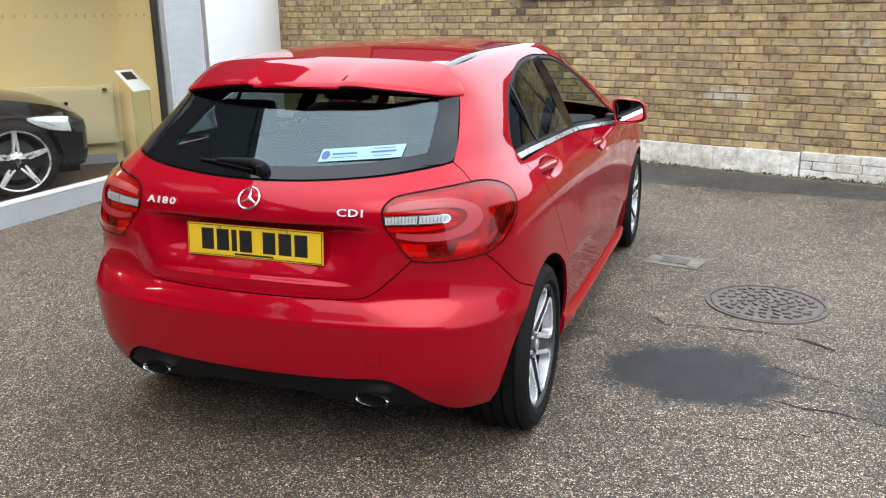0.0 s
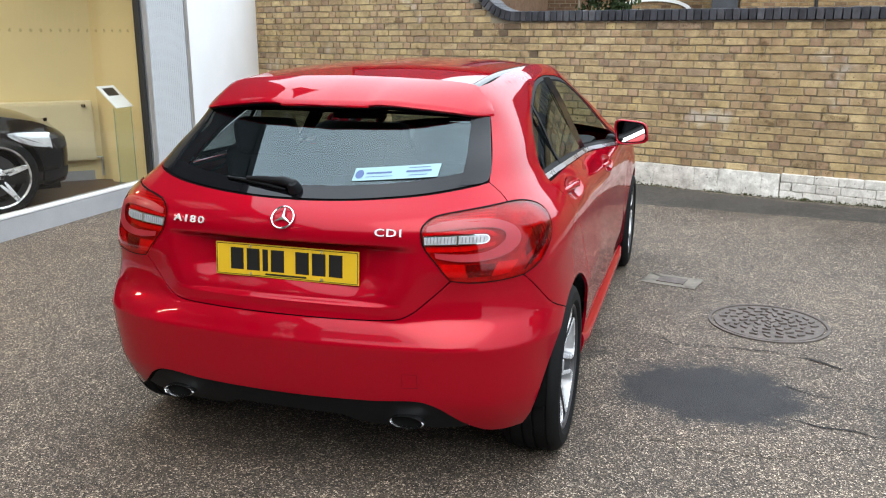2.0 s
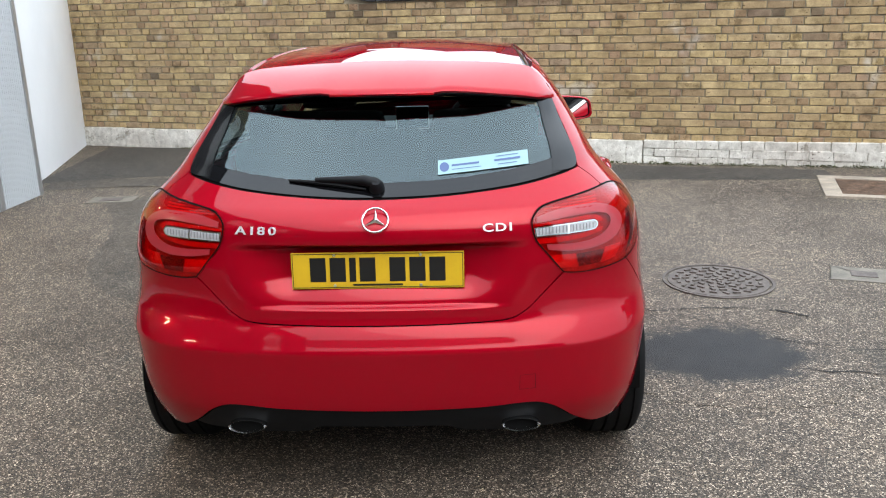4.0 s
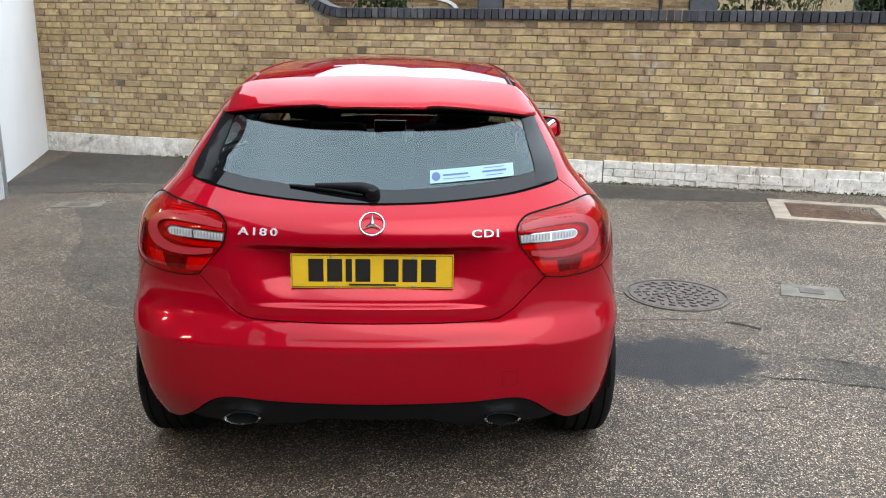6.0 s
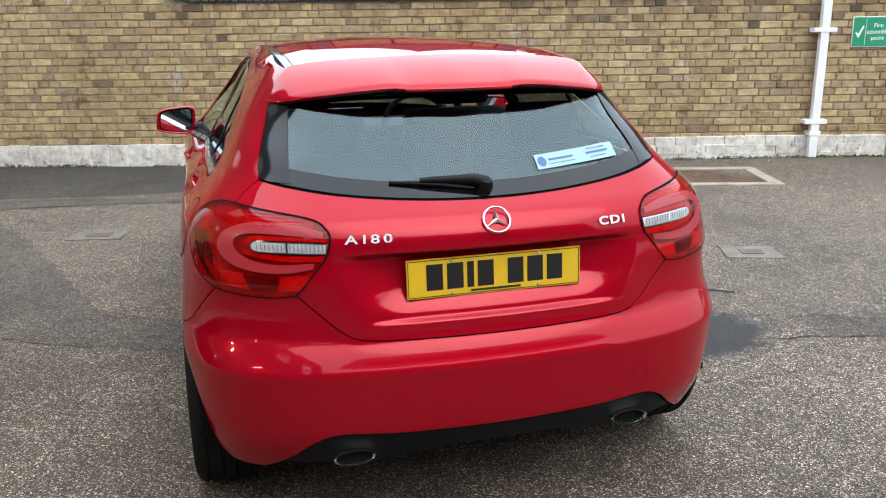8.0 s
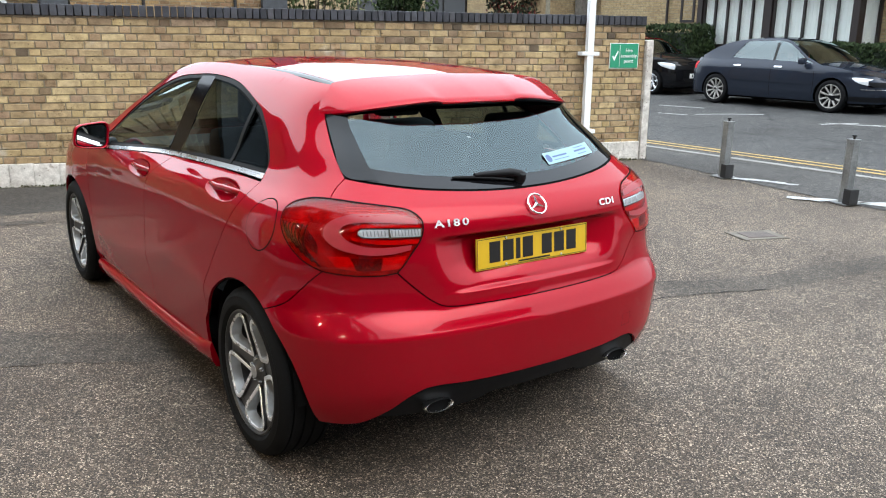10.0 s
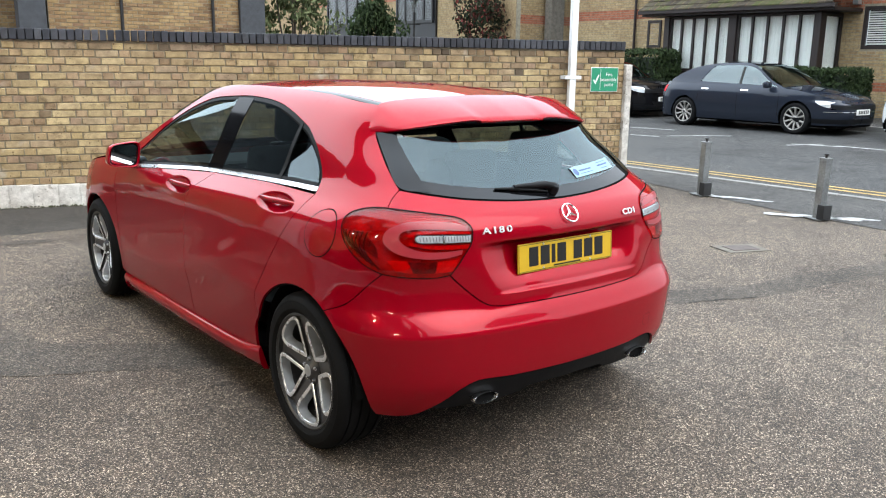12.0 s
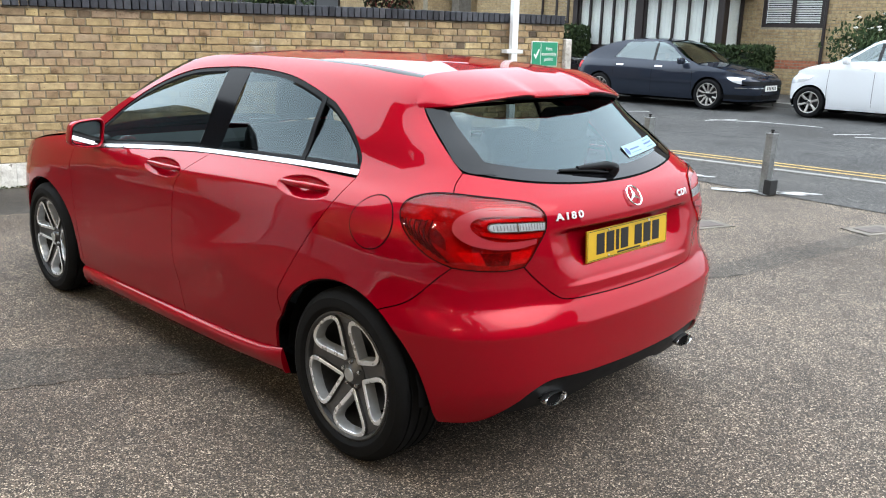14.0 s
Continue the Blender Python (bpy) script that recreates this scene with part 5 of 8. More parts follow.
tbase = lambda x, z: np.stack([np.ones_like(x), x * x, z, z * z, x * x * z, x ** 4], -1)
tail_p = tail_p[np.abs(tail_p[:, 0]) < 0.52]
tail_c = np.linalg.lstsq(tbase(tail_p[:, 0], tail_p[:, 2]), tail_p[:, 1], rcond=None)[0]


def tail_glass(a, z):
    """The even curve of the rear window."""
    q = surf(a, z)
    k = smooth01(0.44, 0.53, np.abs(q[..., 0]))
    return np.stack([q[..., 0], (tbase(q[..., 0], q[..., 2]) @ tail_c) * (1 - k) + q[..., 1] * k, q[..., 2]], -1)


panel("rear_window", glass_o, M_REARGL, car, "dark tinted rear window", gap=0.004, off=-0.001, lip=0.0, back=False, sf=tail_glass)
band("window_seal", glass_o, 0.009, M_GAP, car, off=-0.0035, sf=tail_glass)
frit_i = [(p[0], p[1] + 0.026 * float(smooth01(1.195, 1.228, p[1]))) for p in shrink(shrink(glass_o, 0.004), 0.035)]
band("window_border", shrink(glass_o, 0.004), 0.035, M_FRIT, car, off=0.0012, sf=tail_glass, inner=frit_i)
for sd in (1, -1):
    fin = [X(0.624, 1.071), X(0.605, 1.15), X(0.573, 1.235), X(0.565, 1.258, 1), X(0.506, 1.262, 1), X(0.515, 1.23), X(0.530, 1.15), X(0.537, 1.057, 1)]
    panel("window_fin", spline(fin), M_GLOSS, car, "gloss black fin beside the rear window", gap=0.003, off=0.003, lip=0.008, sides=(sd,), back=False)

# spoiler
edge = [np.array((0, -0.014, 1.3905)), np.array((0.25, -0.010, 1.384))] + [surf(p_[0], p_[1]) + np.array((0.001, 0.005, 0.002)) for p_ in (Y(0.012, 1.357), X(0.515, 1.338), X(0.548, 1.308), X(0.572, 1.268))]
edge_q = (0, 0.42, 0.8, 0.87, 0.93, 1)
sx_f, sy_f, sz_f = (pchip([(q_, float(e_[k])) for q_, e_ in zip(edge_q, edge)]) for k in range(3))
end_ = edge[-1]
sx_t, sy_t, sz_t = pchip([(0, 0), (0.8, 0.44), (1, float(end_[0]) + 0.002)]), pchip([(0, -0.240), (0.5, -0.222), (0.8, -0.178), (0.93, -0.136), (1, float(end_[1]) - 0.012)]), pchip([(0, 1.303), (0.3, 1.303), (0.36, 1.309), (0.8, 1.287), (1, float(end_[2]) - 0.006)])
spo = bmesh.new()
NS, NT = 48, 10
rows_ = []
for i in range(NS + 1):
    s = -1 + 2 * i / NS
    q, sg = abs(s), (1 if s >= 0 else -1)
    col = []
    for j in range(NT + 1):
        t = j / NT
        b_ = 0.010 * 4 * t * (1 - t) * (1 - 0.5 * q)
        col.append(Vector((sg * float(sx_f(q) * (1 - t) + sx_t(q) * t), float(sy_f(q) * (1 - t) + sy_t(q) * t), float(sz_f(q) * (1 - t) + sz_t(q) * t) + b_)))
    e = col[-1]
    run = 1 - q ** 6
    inn = Vector((-0.02 * sg * q ** 6, 0, 0))
    col += [e + Vector((0, -0.003, -0.006)), e + inn * 0.3 + Vector((0, 0.002, -0.012)), e + inn + Vector((0, 0.05 * run, -0.016 - 0.006 * run)), e + inn + Vector((0, (0.12 - 0.05 * q) * run, -0.018 - 0.008 * run)), e + inn + Vector((0, (0.14 - 0.05 * q) * run, -0.020 - 0.016 * run))]
    rows_.append([spo.verts.new(c) for c in col])
for i in range(NS):
    for j in range(len(rows_[0]) - 1):
        f = spo.faces.new((rows_[i][j], rows_[i][j + 1], rows_[i + 1][j + 1], rows_[i + 1][j]))
        if j >= NT + 2:
            f.material_index = 1
bmesh.ops.recalc_face_normals(spo, faces=spo.faces[:])
spoiler = part("spoiler", spo, [M_RED, M_TRIM], car, "red roof spoiler above the rear window", smooth=40)
part("brake_lamp", boxes((-0.17, 0.17, -0.236, -0.228, 1.291, 1.299), bevel=0.002), M_REFLD, spoiler)

# roof, strips, windscreen, bonnet
def grid(fn, nu, nv):
    bm = bmesh.new()
    g = [[bm.verts.new(fn(i / nu, j / nv)) for i in range(nu + 1)] for j in range(nv + 1)]
    for j in range(nv):
        for i in range(nu):
            bm.faces.new((g[j][i], g[j][i + 1], g[j + 1][i + 1], g[j + 1][i]))
    return bm


def roof_pt(u, v):
    x, y = -0.474 + 0.948 * u, -0.010 + 0.016 * abs(2 * u - 1) ** 2 + 1.74 * v
    return (x, y, float(ROOF_C(y)) - 0.132 * x * x)


part("roof", grid(roof_pt, 24, 40), M_RED, car, smooth=80)
for sd in (1, -1):
    def strip_pt(u, v, sd=sd):
        y = 0.014 + 1.66 * v
        x = 0.476 + 0.022 * u
        return (sd * x, y, float(ROOF_C(y)) - 0.132 * 0.474 ** 2 - 0.001 + 0.002 * math.sin(math.pi * u) - 0.010 * u)
    part("roof_strip", grid(strip_pt, 4, 30), M_GLOSS, car, "black roof strip", smooth=80)


def screen_pt(u, v):
    y0 = 1.70 + 0.72 * v
    zz = float(pchip([(0, 1.389), (0.35, 1.265), (0.7, 1.10), (1, 0.935)])(v))
    s = 2 * u - 1
    w = 0.49 + 0.235 * v
    return (s * w, y0 + 0.13 * v * (1 - s * s), zz - 0.028 * s * s * (1 - v))


part("windscreen", grid(screen_pt, 16, 12), M_TINT, car, "clear windscreen", smooth=80)


def hood_pt(u, v):
    y = 2.40 + 1.20 * v
    e = surf(YC - y, 0.945 - 0.09 * v - 0.235 * v ** 2.2)
    s = 2 * u - 1
    return (s * float(e[0]), y + 0.1 * (1 - s * s) * (1 - v), float(e[2]) + 0.055 * (1 - abs(s) ** 2.5) * (1 - 0.4 * v))


part("bonnet", grid(hood_pt, 20, 20), M_RED, car, smooth=80)


def nose_pt(u, v):
    z = 0.21 + 0.43 * v
    s = 2 * u - 1
    return (s * (float(surf(YC - 3.58, z)[0]) + 0.004), 3.58 + 0.05 * (1 - s * s), z)


part("front_bumper", grid(nose_pt, 12, 10), M_RED, car, smooth=80)

# side windows
dlo = spline([Y(2.27, 0.935, 1)] + [Y(*p) for p in DLO_TOP[1:-1]] + [Y(0.064, 1.040, 1), Y(0.44, 1.031), Y(1.14, 0.998), Y(1.56, 0.967), Y(2.05, 0.929)])
band("window_frame", dlo, 0.016, M_WFRAME, car, off=-0.004, sides=(1, -1))
band("window_rubber", shrink(dlo, 0.013), 0.011, M_GAP, car, off=-0.007, sides=(1, -1))
ap = lambda y, z: (YC - y, z)
inner_o = shrink(dlo, 0.015)


def between(o, rear_line, front_line):
    if rear_line:
        o = clip(o, *rear_line)
    if front_line:
        o = clip(o, *front_line)
    return o


def orient(line, keep):
    a, b = line
    s = (b[0] - a[0]) * (keep[1] - a[1]) - (b[1] - a[1]) * (keep[0] - a[0])
    return line if s > 0 else (b, a)


side_a, side_z = np.meshgrid(np.linspace(-1.9, 0.25, 30), np.linspace(0.95, 1.33, 12))
side_p = surf(side_a.ravel(), side_z.ravel())
basis = lambda y, z: np.stack([np.ones_like(y), y, z, y * y, y * z, z * z, y ** 3, y * y * z, y * z * z], -1)
side_c = np.linalg.lstsq(basis(side_p[:, 1], side_p[:, 2]), side_p[:, 0], rcond=None)[0]


def side_glass(a, z):
    """The even curve that the side panes share."""
    q = surf(a, z)
    return np.stack([basis(q[..., 1], q[..., 2]) @ side_c, q[..., 1], q[..., 2]], -1)


bf, br = (ap(1.236, 1.33), ap(1.194, 1.0)), (ap(1.046, 1.33), ap(1.020, 1.0))
ql = (ap(0.428, 1.26), ap(0.405, 1.03))
fw_o = between(inner_o, orient(bf, ap(1.6, 1.1)), None)
rw_o = between(inner_o, orient(br, ap(0.7, 1.1)), orient(ql, ap(0.7, 1.1)))
qw_o = between(inner_o, orient(ql, ap(0.2, 1.1)), None)
bp_o = between(shrink(dlo, 0.006), orient(bf, ap(1.1, 1.1)), orient(br, ap(1.1, 1.1)))
panel("front_side_window", fw_o, M_TINT, car, gap=0, off=-0.009, lip=0, sides=(-1,), back=False, sf=side_glass)
panel("rear_side_window", rw_o, M_PRIV, car, gap=0, off=-0.009, lip=0, sides=(1, -1), back=False, sf=side_glass)
panel("quarter_window", shrink(qw_o, 0.004), M_PRIV, car, gap=0, off=-0.009, lip=0, sides=(1, -1), back=False, sf=side_glass)
panel("door_pillar", bp_o, M_PILLAR, car, "gloss black door pillar", gap=0.001, off=-0.003, lip=0.004, sides=(1, -1), back=False)
qb = [ap(0.442, 1.262), ap(0.415, 1.262), ap(0.392, 1.035), ap(0.420, 1.035)]
panel("quarter_bar", qb, M_WFRAME, car, gap=0, off=-0.002, lip=0.006, sides=(1, -1), back=False)
chr_ = [Y(2.27, 0.893, 1)] + [Y(a_, b_) for a_, b_ in CHROME_LO[1:-1]] + [Y(0.060, 1.022, 1), Y(0.064, 1.041, 1), Y(0.44, 1.032), Y(1.14, 0.999), Y(1.56, 0.968), Y(2.03, 0.930), Y(2.26, 0.910, 1)]
panel("belt_trim", spline(chr_), M_SATIN, car, "bright chrome strip under the side windows", gap=0.001, off=0.003, lip=0.008, sides=(1, -1), back=False)
for sd in (1, -1):
    for k, (hy, hz, ry_, rz) in enumerate(HANDLES):
        p0 = surf(np.array([YC - hy]), np.array([hz + 0.004]))[0]
        bm = bmesh.new()
        path = []
        for i in range(9):
            t = i / 8
            yy = hy - ry_ * 0.93 + 2 * ry_ * 0.93 * t
            rim_ = float(surf(YC - (hy + ry_ * 1.15 * (1 if t > 0.5 else -1)), hz)[0])
            path.append((sd * (rim_ - 0.006 + 0.012 * math.sin(math.pi * t)), yy, hz + 0.010 - 0.006 * t))
        tube(bm, path, [0.008, 0.011, 0.0125, 0.013, 0.013, 0.013, 0.0125, 0.011, 0.008], 10)
        for v in bm.verts:
            v.co.x = sd * (abs(v.co.x) - 0.004)
        part("door_handle", bm, M_RED, car, smooth=60)
fo = [(Y(-0.115 + 0.098 * math.cos(2 * math.pi * i / 20), 0.897 + 0.088 * math.sin(2 * math.pi * i / 20))) for i in range(20)]
band("fuel_flap_gap", spline(fo, per=2), 0.004, M_GAP, car, off=0.0006, sides=(-1,))
panel("fuel_flap", shrink(spline(fo, per=2), 0.004), M_RED, car, gap=0, off=0.0012, lip=0.0, sides=(-1,), back=False, res=0.02)

# tail lamps
M_REFLS = mat("mid_red_reflector", (0.1694, 0.0046, 0.0077), 0.3, 0.1, var=0.5, scale=30, fine=120, bump=0.3, coat=0.0, spec=0.2)
M_RIB = mat("frosted_clear_rib", (0.154, 0.154, 0.1656), 0.3, 0.0, var=0.1, bump=0.0, coat=0.5)
M_RIBD = mat("dark_red_rib", (0.0462, 0.0008, 0.0023), 0.4, 0.0, var=0.2, bump=0.0, spec=0.2)
M_GUIDE = mat("frosted_light_guide", (0.3234, 0.0154, 0.0262), 0.35, 0.0, var=0.06, scale=40, fine=200, bump=0.1, coat=0.2)
for sd in (1, -1):
    lens = panel("tail_lamp", lamp_o, M_LENS, car, "red and clear tail lamp", gap=0.003, off=0.003, lip=0.012, sides=(sd,), res=0.02, back=False)
    lp = lambda nm_, pts, mt, off, label="", lip=0.0, per=7, res=0.02: panel(nm_, spline(pts, per=per), mt, lens, label, gap=0, off=off, lip=lip, sides=(sd,), back=False, res=res)
    panel("lamp_bowl", lamp_o, M_REFLD, lens, "deep red lamp housing", gap=-0.003, off=-0.009, lip=0, sides=(sd,), back=False, res=0.02)
    guide = [X(0.478, 0.952, 1), X(0.54, 0.968), X(0.62, 0.974), X(0.68, 0.970), Y(-0.405, 0.945), Y(-0.405, 0.905), Y(-0.445, 0.868), X(0.66, 0.848), X(0.58, 0.846), X(0.512, 0.856, 1),
             X(0.508, 0.872, 1), X(0.58, 0.868), X(0.645, 0.872), X(0.69, 0.888), X(0.712, 0.915), X(0.70, 0.938), X(0.66, 0.948), X(0.58, 0.946), X(0.480, 0.936, 1)]
    lp("light_guide", guide, M_GUIDE, 0.0036, "frosted pale red light guide", lip=0.002)
    for i in range(5):
        z0 = 0.958 + i * 0.0075
        lp("upper_rib", [X(0.50 + 0.012 * i, z0 + 0.016, 1), X(0.60, z0 + 0.019), X(0.675, z0 + 0.021, 1), X(0.675, z0 + 0.0245, 1), X(0.60, z0 + 0.0225), X(0.50 + 0.012 * i, z0 + 0.0195, 1)], M_REFL, -0.0075, lip=0.001, per=3)
    clear_o = [X(0.474, 0.896, 1), X(0.58, 0.899), X(0.655, 0.902), X(0.668, 0.915), X(0.655, 0.929), X(0.58, 0.928), X(0.470, 0.923, 1)]
    rev = lp("reverse_lamp", clear_o, M_CLEARL, 0.0042, "clear reversing lamp segment", lip=0.004)
    band("lamp_edge", spline(clear_o), 0.0025, M_CHROME, lens, off=0.0052, sides=(sd,))
    for i in range(17):
        xr_ = 0.482 + i * 0.0105
        lp("clear_rib", [X(xr_, 0.902 + 0.0003 * i, 1), X(xr_ + 0.003, 0.902 + 0.0003 * i, 1), X(xr_ + 0.003, 0.922, 1), X(xr_, 0.922, 1)], M_RIB, 0.0050, per=2, res=0.03)
    lp("lamp_divider", [X(0.572, 0.897, 1), X(0.577, 0.897, 1), X(0.577, 0.928, 1), X(0.572, 0.928, 1)], M_CHROME, 0.0056, per=2)
    lp("red_strip", [X(0.484, 0.874, 1), X(0.60, 0.878), X(0.685, 0.893, 1), X(0.690, 0.905, 1), X(0.60, 0.893), X(0.478, 0.890, 1)], M_REFL, -0.001, "bright red lamp strip", lip=0.004)
    lp("upper_strip", [X(0.474, 0.927, 1), X(0.58, 0.932), X(0.66, 0.933, 1), X(0.680, 0.920, 1), X(0.688, 0.928), X(0.66, 0.943), X(0.58, 0.942), X(0.473, 0.935, 1)], M_REFL, -0.001, lip=0.003)
    for i in range(7):
        k_ = i * 0.021
        lp("outer_rib", [Y(-0.415 + k_, 0.806 + 0.6 * k_, 1), Y(-0.350 + k_ * 0.9, 0.872 + 0.5 * k_), Y(-0.345 + k_ * 0.85, 0.935, 1), Y(-0.339 + k_ * 0.85, 0.935, 1), Y(-0.344 + k_ * 0.9, 0.870 + 0.5 * k_), Y(-0.407 + k_, 0.806 + 0.6 * k_, 1)], M_RIBD, -0.006, per=3, res=0.03)
    band("lamp_seal", lamp_o, 0.0035, M_GAP, lens, off=0.0037, sides=(sd,))
    lp("reflector", [X(0.548, 0.795, 1), X(0.610, 0.792, 1), X(0.600, 0.836, 1), X(0.524, 0.838, 1)], M_REFL, -0.006, "bright red reflector", lip=0.004)
    lp("outer_reflector", [X(0.685, 0.795, 1), Y(-0.455, 0.803, 1), Y(-0.425, 0.842, 1), X(0.700, 0.842, 1)], M_REFL, -0.006, lip=0.004)
    lp("dark_segment", [X(0.613, 0.793, 1), X(0.682, 0.796, 1), X(0.696, 0.838, 1), X(0.604, 0.835, 1)], M_REFLS, -0.0065, lip=0.0)
    lp("side_reflector", [Y(-0.40, 0.845, 1), Y(-0.33, 0.885), Y(-0.285, 0.935, 1), Y(-0.33, 0.93), Y(-0.385, 0.885)], M_REFLS, -0.0075)

# number plate in its recess, badge and lettering
pm = pose(0, -0.574, 0.806, -4)
plate = part("number_plate", prism(bmesh.new(), [(-0.26, -0.0555), (0.26, -0.0555), (0.26, 0.0555), (-0.26, 0.0555)], 0.006, pm), M_PLATE, car, "yellow rear number plate")
part("plate_holder", prism(bmesh.new(), [(-0.2, -0.04), (0.2, -0.04), (0.2, 0.04), (-0.2, 0.04)], 0.03, pm @ pose(0, 0.0062, 0)), M_TRIM, plate)
rim_b = bmesh.new()
for x0, x1, z0, z1 in ((-0.257, 0.257, 0.0505, 0.0525), (-0.257, 0.257, -0.0525, -0.0505), (-0.257, -0.255, -0.0505, 0.0505), (0.255, 0.257, -0.0505, 0.0505)):
    prism(rim_b, [(x0, z0), (x1, z0), (x1, z1), (x0, z1)], 0.0008, pm @ pose(0, -0.001, 0))
part("plate_edge_line", rim_b, M_PRINT, plate)
for cx in (-0.170, -0.110, -0.065, -0.020, 0.070, 0.130, 0.190):
    w = 0.010 if cx == -0.065 else 0.024
    part("printed_bar", prism(bmesh.new(), [(cx - w - 0.01, -0.034), (cx + w - 0.01, -0.034), (cx + w - 0.01, 0.040), (cx - w - 0.01, 0.040)], 0.0008, pm @ pose(0, -0.001, 0)), M_PRINT, plate)
part("printed_bar", prism(bmesh.new(), [(-0.075, -0.047), (0.075, -0.047), (0.075, -0.041), (-0.075, -0.041)], 0.0008, pm @ pose(0, -0.001, 0)), M_PRINT, plate)
for sx in (-0.13, 0.13):
    for sz in (-0.046, 0.047):
        part("screw", revolve(bmesh.new(), [(0, -0.003), (0.004, -0.002), (0.005, 0.0)], 10, "x", pm @ pose(sx, -0.001, sz, 0, 0, 90)), M_SATIN, plate, smooth=True)
sm = pose(0, -0.580, 0.962, -36)
emb = bmesh.new()
tube(emb, [sm @ Vector((0.0385 * math.cos(2 * math.pi * i / 36), 0, 0.0385 * math.sin(2 * math.pi * i / 36))) for i in range(36)], 0.0032, 8, closed=True)
for k in range(3):
    a0 = radians(90 + 120 * k)
    d0, s0 = Vector((math.cos(a0), 0, math.sin(a0))), Vector((-math.sin(a0), 0, math.cos(a0)))
    tip, b1, b2, top = d0 * 0.038, s0 * 0.0075, -s0 * 0.0075, Vector((0, -0.006, 0))
    vs = [emb.verts.new(sm @ p) for p in (tip, b1 - d0 * 0.004, b2 - d0 * 0.004, top)]
    emb.faces.new((vs[0], vs[1], vs[3])), emb.faces.new((vs[0], vs[3], vs[2]))
part("badge", emb, M_CHROME, car, "round chrome badge", smooth=30)


def on_tail(x, z, lift):
    a, zz, _ = X(x, z)
    p, n = surf(a, zz), normal_at(np.array([a]), np.array([zz]))[0]
    zt = Vector((0, 0, 1))
    nv = Vector(n)
    rt = zt.cross(nv).normalized()
    up = nv.cross(rt)
    return Matrix.Translation(Vector(p) + nv * lift) @ Matrix((rt, up, nv)).transposed().to_4x4()


for text, x0, step in (("A180", -0.357, 0.0), ("CDI", 0.366, 0.0)):
    xs = [-0.050, -0.015, 0.014, 0.048] if text == "A180" else [-0.034, 0.004, 0.033]
    for ch, dx in zip(text, xs):
        words(ch, 0.034, on_tail(x0 + dx, 0.930, 0.004), M_BRIGHT, car, 0.002, "letter", wide=1.5 if text == "A180" else 1.42, bold=0.0005)

# wiper and window sticker
def glass_pt(x, z, lift):
    a, zz, _ = X(x, z)
    return Vector(surf(a, zz)) + Vector(normal_at(np.array([a]), np.array([zz]))[0]) * lift


wip = part("wiper", tube(bmesh.new(), [glass_pt(0.0, 1.036, 0.018), glass_pt(-0.04, 1.043, 0.024), glass_pt(-0.12, 1.047, 0.020), glass_pt(-0.19, 1.050, 0.016)], [0.020, 0.016, 0.012, 0.008], 10), M_TRIM, car, "black rear wiper", smooth=60)
part("blade", tube(bmesh.new(), [glass_pt(-0.035, 1.030, 0.008), glass_pt(-0.12, 1.040, 0.010), glass_pt(-0.20, 1.048, 0.010), glass_pt(-0.275, 1.054, 0.008)], [0.004, 0.007, 0.007, 0.004], 8), M_TRIM, wip)
part("pivot_cover", revolve(bmesh.new(), [(0, 0.036), (0.014, 0.034), (0.022, 0.022), (0.025, 0.0)], 16, "z", on_tail(-0.002, 1.034, 0.0)), M_TRIM, wip, smooth=True)


def bent(name, cx, cz, w, h, lift, material, parent, label=""):
    bm = bmesh.new()
    n, prev = 8, None
    for i in range(n + 1):
        x = cx - w / 2 + w * i / n
        zc_ = cz + 0.075 * (x - 0.305)
        cur = [bm.verts.new(glass_pt(x, zc_ - h / 2, lift)), bm.verts.new(glass_pt(x, zc_ + h / 2, lift))]
        if prev:
            bm.faces.new((prev[0], cur[0], cur[1], prev[1]))
        prev = cur
    return part(name, bm, material, parent, label)


stick = bent("window_sticker", 0.324, 1.093, 0.282, 0.037, 0.0015, M_STICK, car, "pale blue printed sticker on the glass")
bmc = bmesh.new()
bmc.faces.new([bmc.verts.new(glass_pt(0.203 + 0.0145 * math.cos(q * 0.4), 1.085 + 0.0125 * math.sin(q * 0.4), 0.0022)) for q in range(16)])
part("round_mark", bmc, M_INK, stick)
for cx, cz, w, h in ((0.268, 1.0945, 0.085, 0.005), (0.271, 1.084, 0.09, 0.0018), (0.399, 1.0945, 0.082, 0.005), (0.399, 1.1045, 0.07, 0.002), (0.399, 1.0835, 0.06, 0.002)):
    bent("printed_bar", cx, cz, w, h, 0.0022, M_INK, stick)

